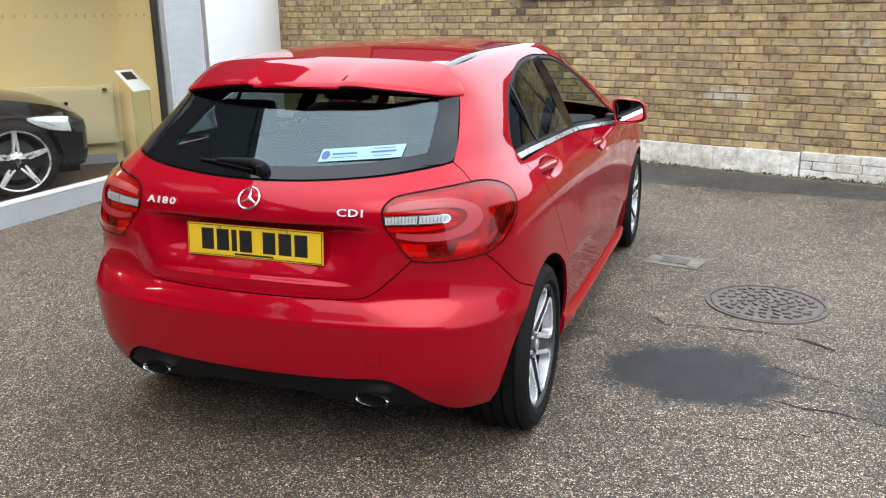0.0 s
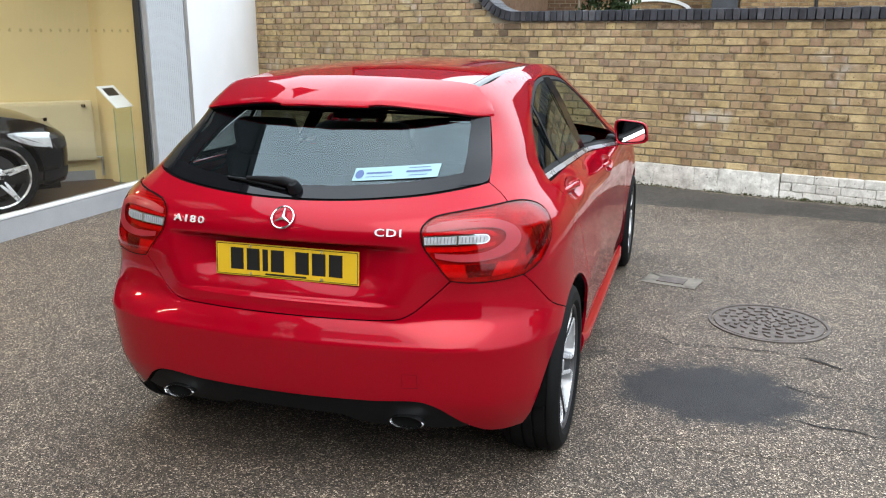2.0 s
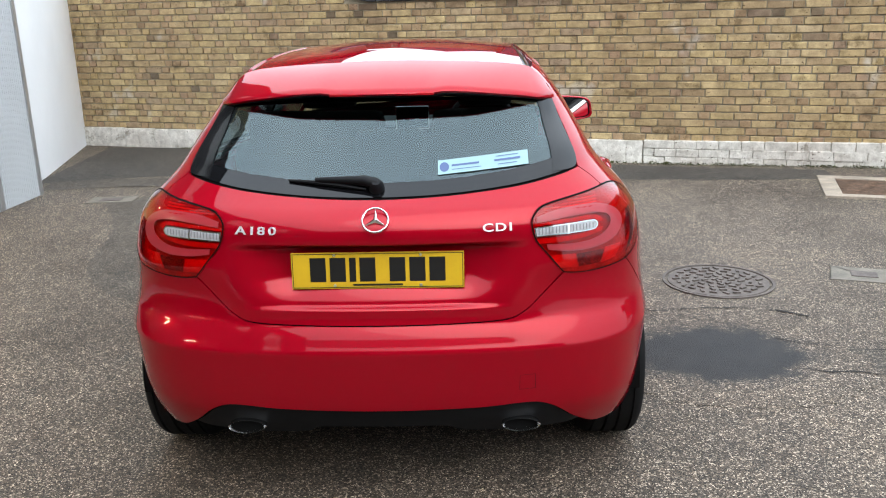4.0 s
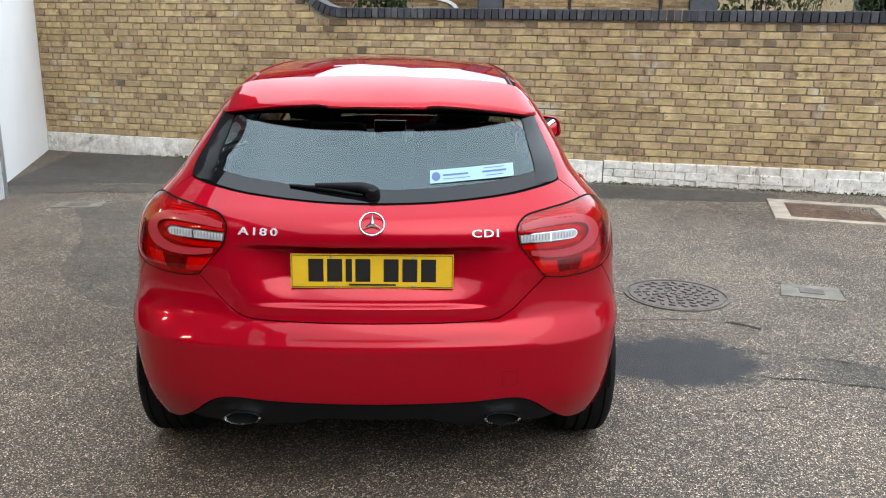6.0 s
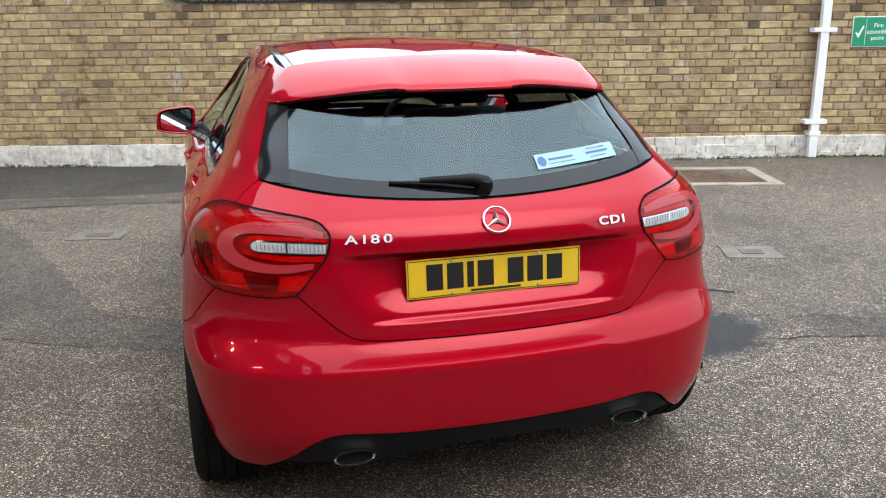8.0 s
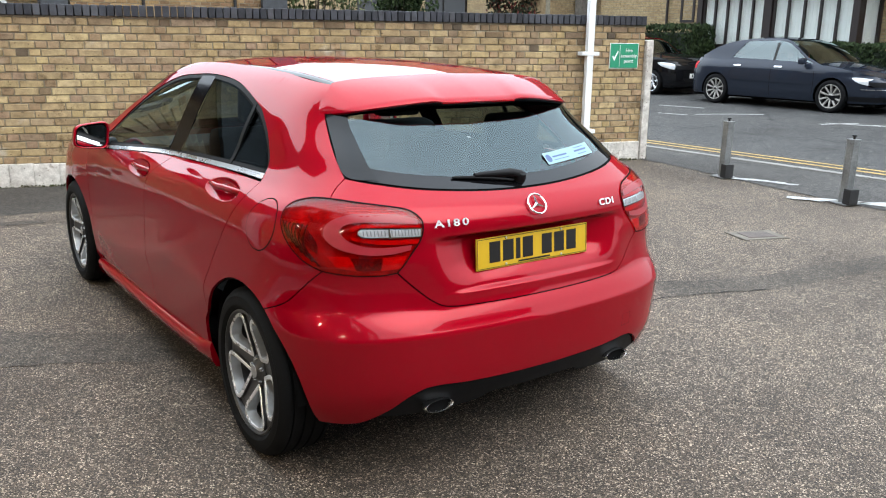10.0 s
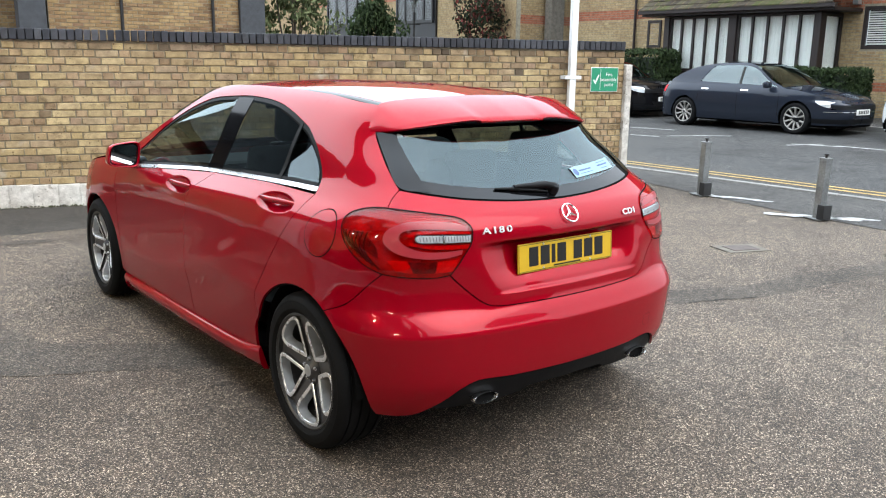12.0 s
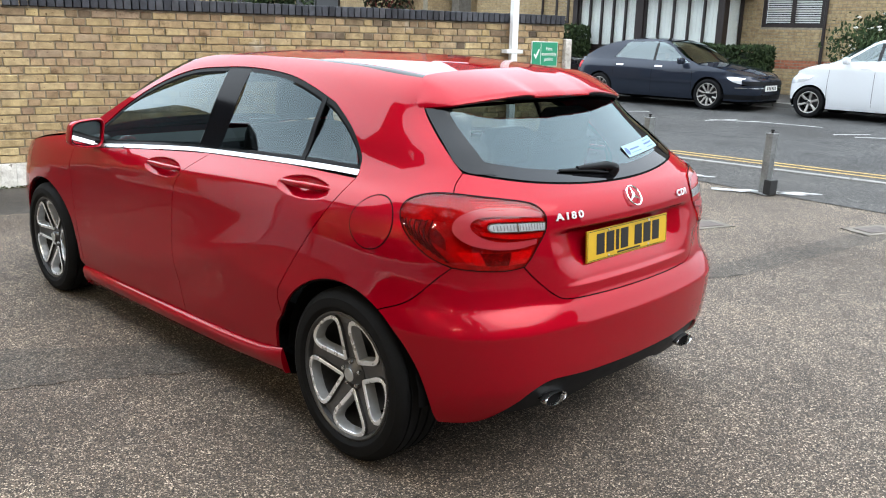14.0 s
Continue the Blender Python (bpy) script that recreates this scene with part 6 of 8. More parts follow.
# exhaust tips, tow cover, sensors
for sd in (1, -1):
    bm = bmesh.new()
    prof, seg = [(0.97, 0.022), (1.0, 0.0), (0.93, -0.005), (0.85, 0.0), (0.82, 0.05), (0.78, 0.09)], 32
    rings = []
    for k in range(seg):
        q = 2 * math.pi * k / seg
        rings.append([bm.verts.new((sd * 0.430 + 0.061 * r_ * math.cos(q), -0.606 + h_ + 0.16 * 0.021 * r_ * math.sin(q), 0.308 + 0.021 * r_ * math.sin(q))) for r_, h_ in prof])
    for k in range(seg):
        for i in range(len(prof) - 1):
            bm.faces.new((rings[k][i], rings[k][i + 1], rings[(k + 1) % seg][i + 1], rings[(k + 1) % seg][i]))
    tip = part("exhaust_tip", bm, M_TIP, car, "oval chrome exhaust tip", smooth=40)
    bm = bmesh.new()
    bm.faces.new([bm.verts.new((sd * 0.430 + 0.054 * math.cos(q * 0.2618), -0.594, 0.308 + 0.018 * math.sin(q * 0.2618))) for q in range(24)])
    part("dark_bore", bm, M_GAP, tip)
tow = spline([X(0.423, 0.437, 1), X(0.473, 0.439, 1), X(0.472, 0.487, 1), X(0.424, 0.486, 1)], per=3)
band("tow_cover_gap", tow, 0.0009, M_GAP, car, off=0.0008)

# mirrors
for sd in (1, -1):
    def ring_at(y, k, seg=36, sd=sd):
        """Outline of the housing at depth y, a soft slanted box scaled by k."""
        out = []
        for q_ in range(seg):
            a_ = 2 * math.pi * q_ / seg
            c_, s_ = math.cos(a_), math.sin(a_)
            r_ = (abs(c_) ** 4.5 + abs(s_) ** 4.5) ** (-1 / 4.5)
            u_, v_ = r_ * c_ * k, r_ * s_ * k
            out.append((sd * (0.908 + 0.098 * u_ - 0.010 * v_), y - 0.225 - 0.030 * u_, 0.988 + (0.070 - 0.010 * u_) * v_ + 0.004 * u_))
        return out

    def skin(stations, cap=False):
        bm = bmesh.new()
        rings = [[bm.verts.new(p_) for p_ in ring_at(*st_)] for st_ in stations]
        for a_, b_ in zip(rings, rings[1:]):
            for q_ in range(len(a_)):
                bm.faces.new((a_[q_], a_[(q_ + 1) % len(a_)], b_[(q_ + 1) % len(a_)], b_[q_]))
        if cap:
            bm.faces.new(rings[-1])
        bmesh.ops.recalc_face_normals(bm, faces=bm.faces[:])
        return bm

    mir = part("door_mirror", skin([(2.234, 0.86), (2.224, 0.88), (2.220, 0.93), (2.224, 0.985), (2.240, 1.0), (2.275, 0.98), (2.305, 0.86), (2.325, 0.62), (2.334, 0.3), (2.336, 0.05)], True), M_RED, car, "red door mirror housing", smooth=60)
    part("mirror_rim", skin([(2.226, 0.89), (2.246, 0.86), (2.252, 0.5), (2.252, 0.05)], True), M_TRIM, mir, smooth=40)
    part("mirror_glass", skin([(2.236, 0.80), (2.2345, 0.79), (2.2345, 0.05)], True), M_MIRROR, mir, "mirror glass", smooth=30)
    part("mirror_arm", tube(bmesh.new(), [(sd * 0.775, 2.10, 0.932), (sd * 0.83, 2.06, 0.936), (sd * 0.87, 2.045, 0.945)], [0.034, 0.026, 0.024], 10), M_TRIM, mir, smooth=60)

# wheels
def wheel(name, parent, m, R, rim_r, wd, spokes, material, barrel, label, twin=True, pairs=5, slim=False):
    """A wheel about the x axis whose outer face looks to +x."""
    wh = part(name, revolve(bmesh.new(), [(rim_r - 0.004, -wd * 0.44), (rim_r + 0.004, -wd * 0.5), (R * 0.86, -wd * 0.52), (R * 0.955, -wd * 0.47), (R * 0.99, -wd * 0.40), (R, -wd * 0.34), (R, -wd * 0.335), (R - 0.007, -wd * 0.33), (R - 0.007, -wd * 0.30), (R, -wd * 0.295), (R, -wd * 0.125), (R - 0.008, -wd * 0.12), (R - 0.008, -wd * 0.08), (R, -wd * 0.075), (R, wd * 0.075), (R - 0.008, wd * 0.08), (R - 0.008, wd * 0.12), (R, wd * 0.125), (R, wd * 0.295), (R - 0.007, wd * 0.30), (R - 0.007, wd * 0.33), (R, wd * 0.335), (R, wd * 0.34), (R * 0.99, wd * 0.40), (R * 0.955, wd * 0.47), (R * 0.90, wd * 0.515), (R * 0.885, wd * 0.512), (R * 0.86, wd * 0.525), (R * 0.80, wd * 0.52), (rim_r + 0.008, wd * 0.49), (rim_r, wd * 0.46)], 64), M_TYRE, parent, label, smooth=28)
    wh.matrix_basis = m
    part("rim", revolve(bmesh.new(), [(rim_r, wd * 0.47), (rim_r - 0.006, wd * 0.48), (rim_r - 0.014, wd * 0.45), (rim_r - 0.016, wd * 0.40)], 64), [barrel if twin else material, barrel], wh, "alloy rim", smooth=35)
    part("barrel", revolve(bmesh.new(), [(rim_r - 0.016, wd * 0.40), (rim_r - 0.03, wd * 0.1), (rim_r - 0.035, -wd * 0.35), (rim_r - 0.01, -wd * 0.42)], 64), barrel, wh, smooth=35)
    part("brake_disc", revolve(bmesh.new(), [(0.0, wd * 0.02), (0.05, wd * 0.05), (0.07, wd * 0.02), (0.072, -wd * 0.02), (rim_r * 0.66, -wd * 0.02), (rim_r * 0.66, -wd * 0.12)], 40), barrel, wh, smooth=30)
    part("back_plate", revolve(bmesh.new(), [(0.0, -wd * 0.2), (rim_r - 0.03, -wd * 0.22)], 40), M_GAP, wh)
    ro, ri, k_ = rim_r - (0.024 if twin else 0.012), rim_r * 0.22, rim_r / 0.22
    for k in range(pairs * (2 if slim else 1)):
        bm = bmesh.new()
        rot = Matrix.Rotation(2 * math.pi * (k // 2 if slim else k) / pairs + 0.3, 4, "X")
        lean = (0.13 if k % 2 else -0.13) if slim else 0.0
        if twin:
            corner, R0 = radians(27.5), rim_r - 0.016
            tri = [Vector((rim_r * 0.27, -0.003)), Vector((R0 * math.cos(corner), -R0 * math.sin(corner)))]
            tri += [Vector((R0 * math.cos(q_), R0 * math.sin(q_))) for q_ in (-corner * 0.28, corner * 0.28)]
            tri += [Vector((tri[1].x, -tri[1].y)), Vector((tri[0].x, -tri[0].y))]
            line = []
            for j, b_ in enumerate(tri):
                a_, c_ = tri[j - 1], tri[(j + 1) % len(tri)]
                soft_ = 0.060 if j in (1, 4) else (0.012 if j in (2, 3) else 0.0028)
                p_, q_ = b_ + (a_ - b_).normalized() * soft_, b_ + (c_ - b_).normalized() * soft_
                line += [p_.lerp(b_, t_).lerp(b_.lerp(q_, t_), t_) for t_ in (0, 0.2, 0.4, 0.6, 0.8, 1)]
            bow_ = lambda p_: 0.007 * math.sin(math.pi * min(1.0, max(0.0, (p_.x - tri[0].x) / (R0 - tri[0].x)))) * (1 if p_.y > 0 else -1) * min(1.0, abs(p_.y) / 0.012)
            line = [Vector((p_.x, p_.y + bow_(p_))) for p_ in line]
            n_, hw_ = len(line), 0.0085
            stations = []
            for j, p_ in enumerate(line):
                d_ = (line[(j + 1) % n_] - line[j - 1]).normalized()
                inw = Vector((0, -d_.y, d_.x))
                t_ = (p_.x - tri[0].x) / (R0 - tri[0].x)
                c_ = Vector((wd * (0.30 + 0.14 * math.sin(min(1.0, t_) * math.pi * 0.6)), p_.x, p_.y))
                stations.append([c_ - inw * hw_ + Vector((-0.022, 0, 0)), c_ - inw * hw_ + Vector((-0.002, 0, 0)), c_ - inw * hw_ * 0.7, c_ + inw * hw_ * 0.7, c_ + inw * hw_ + Vector((-0.003, 0, 0)), c_ + inw * (hw_ + 0.005) + Vector((-0.040, 0, 0))])
        else:
            stations = []
            for j in range(9):
                t = j / 8
                r_, hw = ri + (ro - ri) * t, (0.020 + 0.012 * t) * k_ * (5 / pairs) ** 0.7 * (0.42 if slim else 1.0)
                mid_ = lean * (r_ - ro) * 0.9
                xo, dp = wd * (0.30 + 0.10 * math.sin(t * math.pi * 0.75)) + 0.02 * t ** 3, 0.026 + 0.012 * t
                stations.append([Vector((xo - dp, r_, mid_ + -hw)), Vector((xo - 0.006, r_, mid_ + -hw)), Vector((xo, r_, mid_ + -hw * 0.65)), Vector((xo, r_, mid_ + hw * 0.65)), Vector((xo - 0.006, r_, mid_ + hw)), Vector((xo - dp, r_, mid_ + hw))])
        vs = [[bm.verts.new(rot @ p) for p in s_] for s_ in stations]
        for a_, b_ in zip(vs, vs[1:] + (vs[:1] if twin else [])):
            for i in range(6):
                f = bm.faces.new((a_[i], a_[(i + 1) % 6], b_[(i + 1) % 6], b_[i]))
                f.material_index = (0 if i in (1, 2, 3) else (2 if i == 0 else 1)) if twin else 0
        if not twin:
            bm.faces.new(vs[0]), bm.faces.new(vs[-1][::-1])
        bmesh.ops.recalc_face_normals(bm, faces=bm.faces[:])
        part("spoke", bm, [material, M_ALLOYG, barrel] if twin else material, wh, smooth=30)
    part("hub", revolve(bmesh.new(), [(0.0, wd * 0.37), (0.026, wd * 0.37), (0.030, wd * 0.35), (0.034, wd * 0.335), ((0.054 if twin else 0.062) * rim_r / 0.22, wd * 0.27), (0.066 * rim_r / 0.22, wd * 0.1)], 32), barrel if twin else material, wh, smooth=35)
    if twin:
        for k in range(pairs):
            web = bmesh.new()
            rot = Matrix.Rotation(2 * math.pi * (k + 0.5) / pairs + 0.3, 4, "X")
            half_, corner, R0 = math.pi / pairs, radians(27.5), rim_r - 0.016
            side_ = [(rim_r * 0.27 + (R0 * math.cos(corner) - rim_r * 0.27) * q_, R0 * math.sin(corner) * q_) for q_ in (0, 0.25, 0.5, 0.75, 0.85)]
            polar = [(0.03, -half_)] + [(math.hypot(*p_), math.atan2(p_[1], p_[0]) - half_) for p_ in side_] + [(rim_r - 0.012, -half_ + corner * 0.72)]
            prof = [(r_ * math.cos(a_), r_ * math.sin(a_)) for r_, a_ in polar]
            edge_ = prof + [(r_, -f_) for r_, f_ in prof[::-1]]
            for dx in (0.0, -0.02):
                web.faces.new([web.verts.new(rot @ Vector((wd * (0.225 + 0.15 * math.sin(min(1.0, max(0.0, r_ / rim_r - 0.27) / 0.66) * math.pi * 0.6)) + dx, r_, f_))) for r_, f_ in (edge_ if dx == 0 else edge_[::-1])])
            part("web", web, M_ALLOYW, wh)
    part("hub_cap", revolve(bmesh.new(), [(0.0, wd * 0.385), (0.024, wd * 0.38), (0.026, wd * 0.365)], 24), M_ALLOYG if twin else M_ALLOYD, wh, smooth=35)
    for k in range(5):
        a_ = 2 * math.pi * (k + 0.5) / 5 + 0.3
        b = part("bolt", revolve(bmesh.new(), [(0.0, wd * 0.345), (0.007, wd * 0.345), (0.009, wd * 0.30)], 8, "x", pose(0, 0.046 * math.cos(a_), 0.046 * math.sin(a_))), M_SATIN, wh)
    return wh


for (y, sd, turn) in ((0.0, 1, 0), (0.0, -1, 41), (2.715, 1, 35), (2.715, -1, 50)):
    m = pose(sd * (0.772 if y < 1 else 0.788), y, 0.318) @ (pose(0, 0, 0, 0, 0, 0) if sd > 0 else pose(0, 0, 0, 0, 0, 180)) @ pose(0, 0, 0, turn)
    wheel("wheel", car, m, 0.318, 0.237, 0.208, 10, M_ALLOY, M_ALLOYD, "black tyre on five twin spoke silver alloy")
    bm = revolve(bmesh.new(), [(0.1, 0.5 * sd), (0.355, 0.52 * sd), (0.372, 0.6 * sd), (0.372, 0.845 * sd)], 40)
    bmesh.ops.delete(bm, geom=[v for v in bm.verts if v.co.z < -0.04], context="VERTS")
    o = part("wheel_arch_liner", bm, M_GAP, car)
    o.matrix_basis = pose(0, y + 0.01, 0.312)
part("underbody", boxes((-0.60, 0.60, -0.25, 3.3, 0.18, 0.31), (-0.80, 0.80, 0.42, 2.28, 0.165, 0.26), bevel=0.02), M_GAP, car)
part("silencer", boxes((-0.42, 0.42, -0.46, -0.26, 0.265, 0.34), bevel=0.03), M_TRIM, car)

# cabin
part("cabin_floor", boxes((-0.70, 0.70, -0.30, 2.3, 0.30, 0.42)), M_CABIN, car)
part("parcel_shelf", boxes((-0.56, 0.56, -0.36, 0.12, 0.925, 0.945), bevel=0.006), M_CABIN, car)
part("dashboard", boxes((-0.68, 0.68, 1.82, 2.35, 0.62, 0.93), bevel=0.05), M_CABIN, car)
scr = part("display_screen", boxes((-0.124, 0.064, 1.760, 1.772, 0.915, 1.043), bevel=0.004), M_SATIN, car, "free standing display with a thin metal rim")
part("screen_glass", boxes((-0.119, 0.059, 1.7575, 1.7605, 0.92, 1.038), bevel=0.001), M_FRIT, scr)
part("roof_lining", boxes((-0.40, 0.40, 0.05, 1.6, 1.335, 1.345)), M_LINING, car)


def seat(x, y, w, rear=False):
    o = part("seat", boxes((x - w / 2, x + w / 2, y, y + 0.50, 0.46, 0.60), bevel=0.05), M_SEAT, car)
    bm = boxes((-w / 2, w / 2, -0.07, 0.07, 0.0, 0.60), bevel=0.05)
    bmesh.ops.transform(bm, matrix=pose(x, y, 0.52, 14), verts=bm.verts)
    part("backrest", bm, M_SEAT, o, smooth=60)
    for hx_ in ((x,) if not rear else (x - 0.38, x, x + 0.38)):
        bm = boxes((-0.13, 0.13, -0.05, 0.05, 0.0, 0.19 if not rear else 0.15), bevel=0.04)
        bmesh.ops.transform(bm, matrix=pose(hx_, y - 0.17, 1.13 if not rear else (1.0 if hx_ == x else 1.07), 10), verts=bm.verts)
        part("headrest", bm, M_SEAT, o, smooth=60)


seat(-0.36, 1.12, 0.50)
seat(0.36, 1.12, 0.50)
seat(0.0, 0.22, 1.16, True)
st = bmesh.new()
tm = pose(0.36, 1.72, 0.93, 65)
tube(st, [tm @ Vector((0.185 * math.cos(q * 0.2244), 0.185 * math.sin(q * 0.2244), 0)) for q in range(28)], 0.014, 8, closed=True)
part("steering_wheel", st, M_CABIN, car, smooth=60)
part("inside_mirror", boxes((-0.11, 0.11, 1.83, 1.86, 1.235, 1.30), bevel=0.015), M_CABIN, car)
me = bpy.data.meshes.new("inner_shell")
me.from_pydata(backing[0], [], backing[1])
me.materials.append(M_GAP)
new("inner_shell", me).parent = car

# ---- houses and greenery beyond the wall ----
M_FRAME = mat("dark_brown_timber", (0.0169, 0.0092, 0.0077), 0.5, var=0.25, scale=6)
M_BLACKF = mat("black_painted_timber", (0.0092, 0.0092, 0.0108), 0.45, var=0.2)
M_BLIND = mat("pale_blind", (0.82, 0.83, 0.80), 0.7, var=0.06, scale=3, bump=0.05)
M_SLATE = mat("slate_roof", (0.0462, 0.0501, 0.0577), 0.7, var=0.3, scale=8)
M_TILE = mat("mossy_roof_tile", (0.0924, 0.077, 0.0577), 0.85, var=0.5, scale=4)
M_PANE = clear("window_pane", (0.92, 0.94, 0.93), 0.05)
M_DARKIN = mat("unlit_room_board", (0.0231, 0.0231, 0.0246), 0.9, bump=0)
M_LEAF = brick_mat("hedge_leaf", [(0.0, (0.014, 0.028, 0.010)), (0.5, (0.028, 0.050, 0.017)), (1.0, (0.055, 0.085, 0.032))], True)
M_LEAFR = brick_mat("red_shrub_leaf", [(0.0, (0.015, 0.025, 0.012)), (0.6, (0.03, 0.04, 0.02)), (0.8, (0.08, 0.03, 0.025)), (1.0, (0.24, 0.05, 0.045))], True)
M_LEAFP = brick_mat("pale_shrub_leaf", [(0.0, (0.05, 0.07, 0.03)), (0.5, (0.10, 0.13, 0.06)), (1.0, (0.17, 0.20, 0.10))], True)
M_FLOWER = mat("white_flower", (0.5775, 0.5621, 0.5236), 0.7, var=0.05, bump=0.0)
M_BARK = mat("bark", (0.0693, 0.0539, 0.0385), 0.9, var=0.3, scale=20)


def course_wall(L, H, openings, rng, bl=0.225, bh=0.075, band=(), depth=0.012):
    """Bricks of a far wall in its own plane (x along, z up, face at y=0), with holes left out."""
    verts, faces, mats = [], [], []
    row, z = 0, 0.0
    while z < H:
        x = -(bl / 2) * (row % 2)
        while x < L:
            a, b = max(0, x) + 0.005, min(L, x + bl) - 0.005
            cuts = [(a, b)]
            for (ox0, ox1, oz0, oz1) in openings:
                if z + bh > oz0 + 0.01 and z < oz1 - 0.01:
                    nxt = []
                    for (c, d) in cuts:
                        if d <= ox0 or c >= ox1:
                            nxt.append((c, d))
                        else:
                            if c < ox0:
                                nxt.append((c, ox0))
                            if d > ox1:
                                nxt.append((ox1, d))
                    cuts = nxt
            for c, d in cuts:
                if d - c < 0.02:
                    continue
                k, y = len(verts), -depth - rng.uniform(0, 0.004)
                z0, z1 = z + 0.005, min(H, z + bh - 0.005)
                verts += [(c, 0, z0), (d, 0, z0), (d, 0, z1), (c, 0, z1), (c + 0.004, y, z0 + 0.004), (d - 0.004, y, z0 + 0.004), (d - 0.004, y, z1 - 0.004), (c + 0.004, y, z1 - 0.004)]
                faces += [(k + 4, k + 5, k + 6, k + 7), (k, k + 1, k + 5, k + 4), (k + 1, k + 2, k + 6, k + 5), (k + 2, k + 3, k + 7, k + 6), (k + 3, k, k + 4, k + 7)]
                m_ = 1 if any(b0 <= z < b1 for b0, b1 in band) else 0
                mats += [m_] * 5
            x += bl
        z += bh
        row += 1
    return verts, faces, mats


def house_wall(parent, m, L, H, openings, material, seed, band=(), band_mat=None, name="wall"):
    rng = random.Random(seed)
    v, f, mi = course_wall(L, H, openings, rng, band=band)
    me = bpy.data.meshes.new("bricks")
    me.from_pydata(v, [], f)
    me.materials.append(material)
    me.materials.append(band_mat or material)
    me.polygons.foreach_set("material_index", mi)
    ob = new("bricks", me)
    ob.parent, ob.matrix_basis = parent, m
    ob["kind"] = "stuff"
    bm = bmesh.new()
    xs = sorted({0.0, L, *[o[0] for o in openings], *[o[1] for o in openings]})
    zs = sorted({0.0, H, *[o[2] for o in openings], *[o[3] for o in openings]})
    for x0, x1 in zip(xs, xs[1:]):
        for z0, z1 in zip(zs, zs[1:]):
            cx, cz = (x0 + x1) / 2, (z0 + z1) / 2
            if not any(o[0] < cx < o[1] and o[2] < cz < o[3] for o in openings):
                box(bm, x0, x1, -0.004, 0.22, z0, z1)
    w = part(name, bm, M_MORTAR, parent)
    w.matrix_basis = m
    return w


def window(parent, m, x0, x1, z0, z1, bars, frame_mat, blind, name="window", fw=0.06, transom=None):
    w = part(name, boxes((x0, x1, 0.02, 0.09, z0, z0 + fw), (x0, x1, 0.02, 0.09, z1 - fw, z1), (x0, x0 + fw, 0.02, 0.09, z0 + fw, z1 - fw), (x1 - fw, x1, 0.02, 0.09, z0 + fw, z1 - fw), bevel=0.004), frame_mat, parent)
    w.matrix_basis = m
    for i in range(1, bars + 1):
        bx = x0 + (x1 - x0) * i / (bars + 1)
        part("mullion", boxes((bx - fw / 2, bx + fw / 2, 0.025, 0.085, z0 + fw, z1 - fw)), frame_mat, w)
    if transom:
        part("transom", boxes((x0 + fw, x1 - fw, 0.028, 0.08, transom - 0.025, transom + 0.025)), frame_mat, w)
    part("pane", pane_y(0.05, x0 + fw * 0.5, x1 - fw * 0.5, z0 + fw * 0.5, z1 - fw * 0.5), M_PANE, w).visible_shadow = False
    if blind == "slats":
        bm, z = bmesh.new(), z0 + 0.06
        while z < z1 - 0.06:
            box(bm, x0 + 0.05, x1 - 0.05, 0.12, 0.145, z, z + 0.03)
            z += 0.055
        part("blind_slats", bm, M_BLIND, w)
    elif blind:
        bm, x = bmesh.new(), x0 + 0.05
        while x < x1 - 0.1:
            box(bm, x, x + 0.11, 0.11, 0.118, z0 + 0.05, z1 - 0.03, m=None)
            x += 0.115
        part("blind", bm, M_BLIND, w)
    # near-black board behind the pane: the unlit room's darkness is in its colour
    part("unlit_room_board", boxes((x0 + 0.01, x1 - 0.01, 0.28, 0.30, z0 + 0.01, z1 - 0.01)), M_DARKIN, w)
    return w


def leaves(bm, rng, n, where, size, normal_up=0.3):
    for _ in range(n):
        p = where()
        if p is None:
            continue
        s = size * rng.uniform(0.6, 1.3)
        q = Euler((rng.uniform(0, 6.28), rng.uniform(0, 6.28), rng.uniform(0, 6.28))).to_matrix()
        vs = [bm.verts.new(p + q @ Vector(c)) for c in ((-s, 0, 0), (0, -s * 0.45, s * 0.15), (s, 0, 0), (0, s * 0.45, s * 0.15))]
        bm.faces.new(vs)


def hedge(name, x0, x1, y0, y1, z0, z1, n, material, label, seed, size=0.05):
    rng = random.Random(seed)
    th = thing(name, pose((x0 + x1) / 2, (y0 + y1) / 2, z0), label, "hedge")
    lx, ly, lz = (x1 - x0) / 2, (y1 - y0) / 2, z1 - z0
    # solid core whose dark green stands in for shade between the leaves
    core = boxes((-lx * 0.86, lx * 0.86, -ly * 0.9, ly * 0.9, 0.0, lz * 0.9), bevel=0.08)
    part("shade_core", core, M_LEAFSHADE, th)
    bm = bmesh.new()

    def where():
        f = rng.random()
        x, y, z = rng.uniform(-lx, lx), rng.uniform(-ly, ly), rng.uniform(0.02, lz)
        k = rng.randrange(5)
        if k == 0:
            x = -lx
        elif k == 1:
            x = lx
        elif k == 2:
            y = -ly
        elif k == 3:
            y = ly
        else:
            z = lz
        w = 0.07 * noise.noise(Vector((x * 3, y * 3, z * 3 + seed)))
        return Vector((x * (1 - 0.05) + w + rng.uniform(-0.05, 0.05), y * 0.97 + w + rng.uniform(-0.05, 0.05), z + w + rng.uniform(-0.04, 0.04)))
    leaves(bm, rng, n, where, size)
    o = part("foliage", bm, material, th)
    o["kind"] = "stuff"
    return th


M_LEAFSHADE = mat("inner_leaf_shade", (0.0092, 0.0154, 0.0062), 0.9, var=0.3)


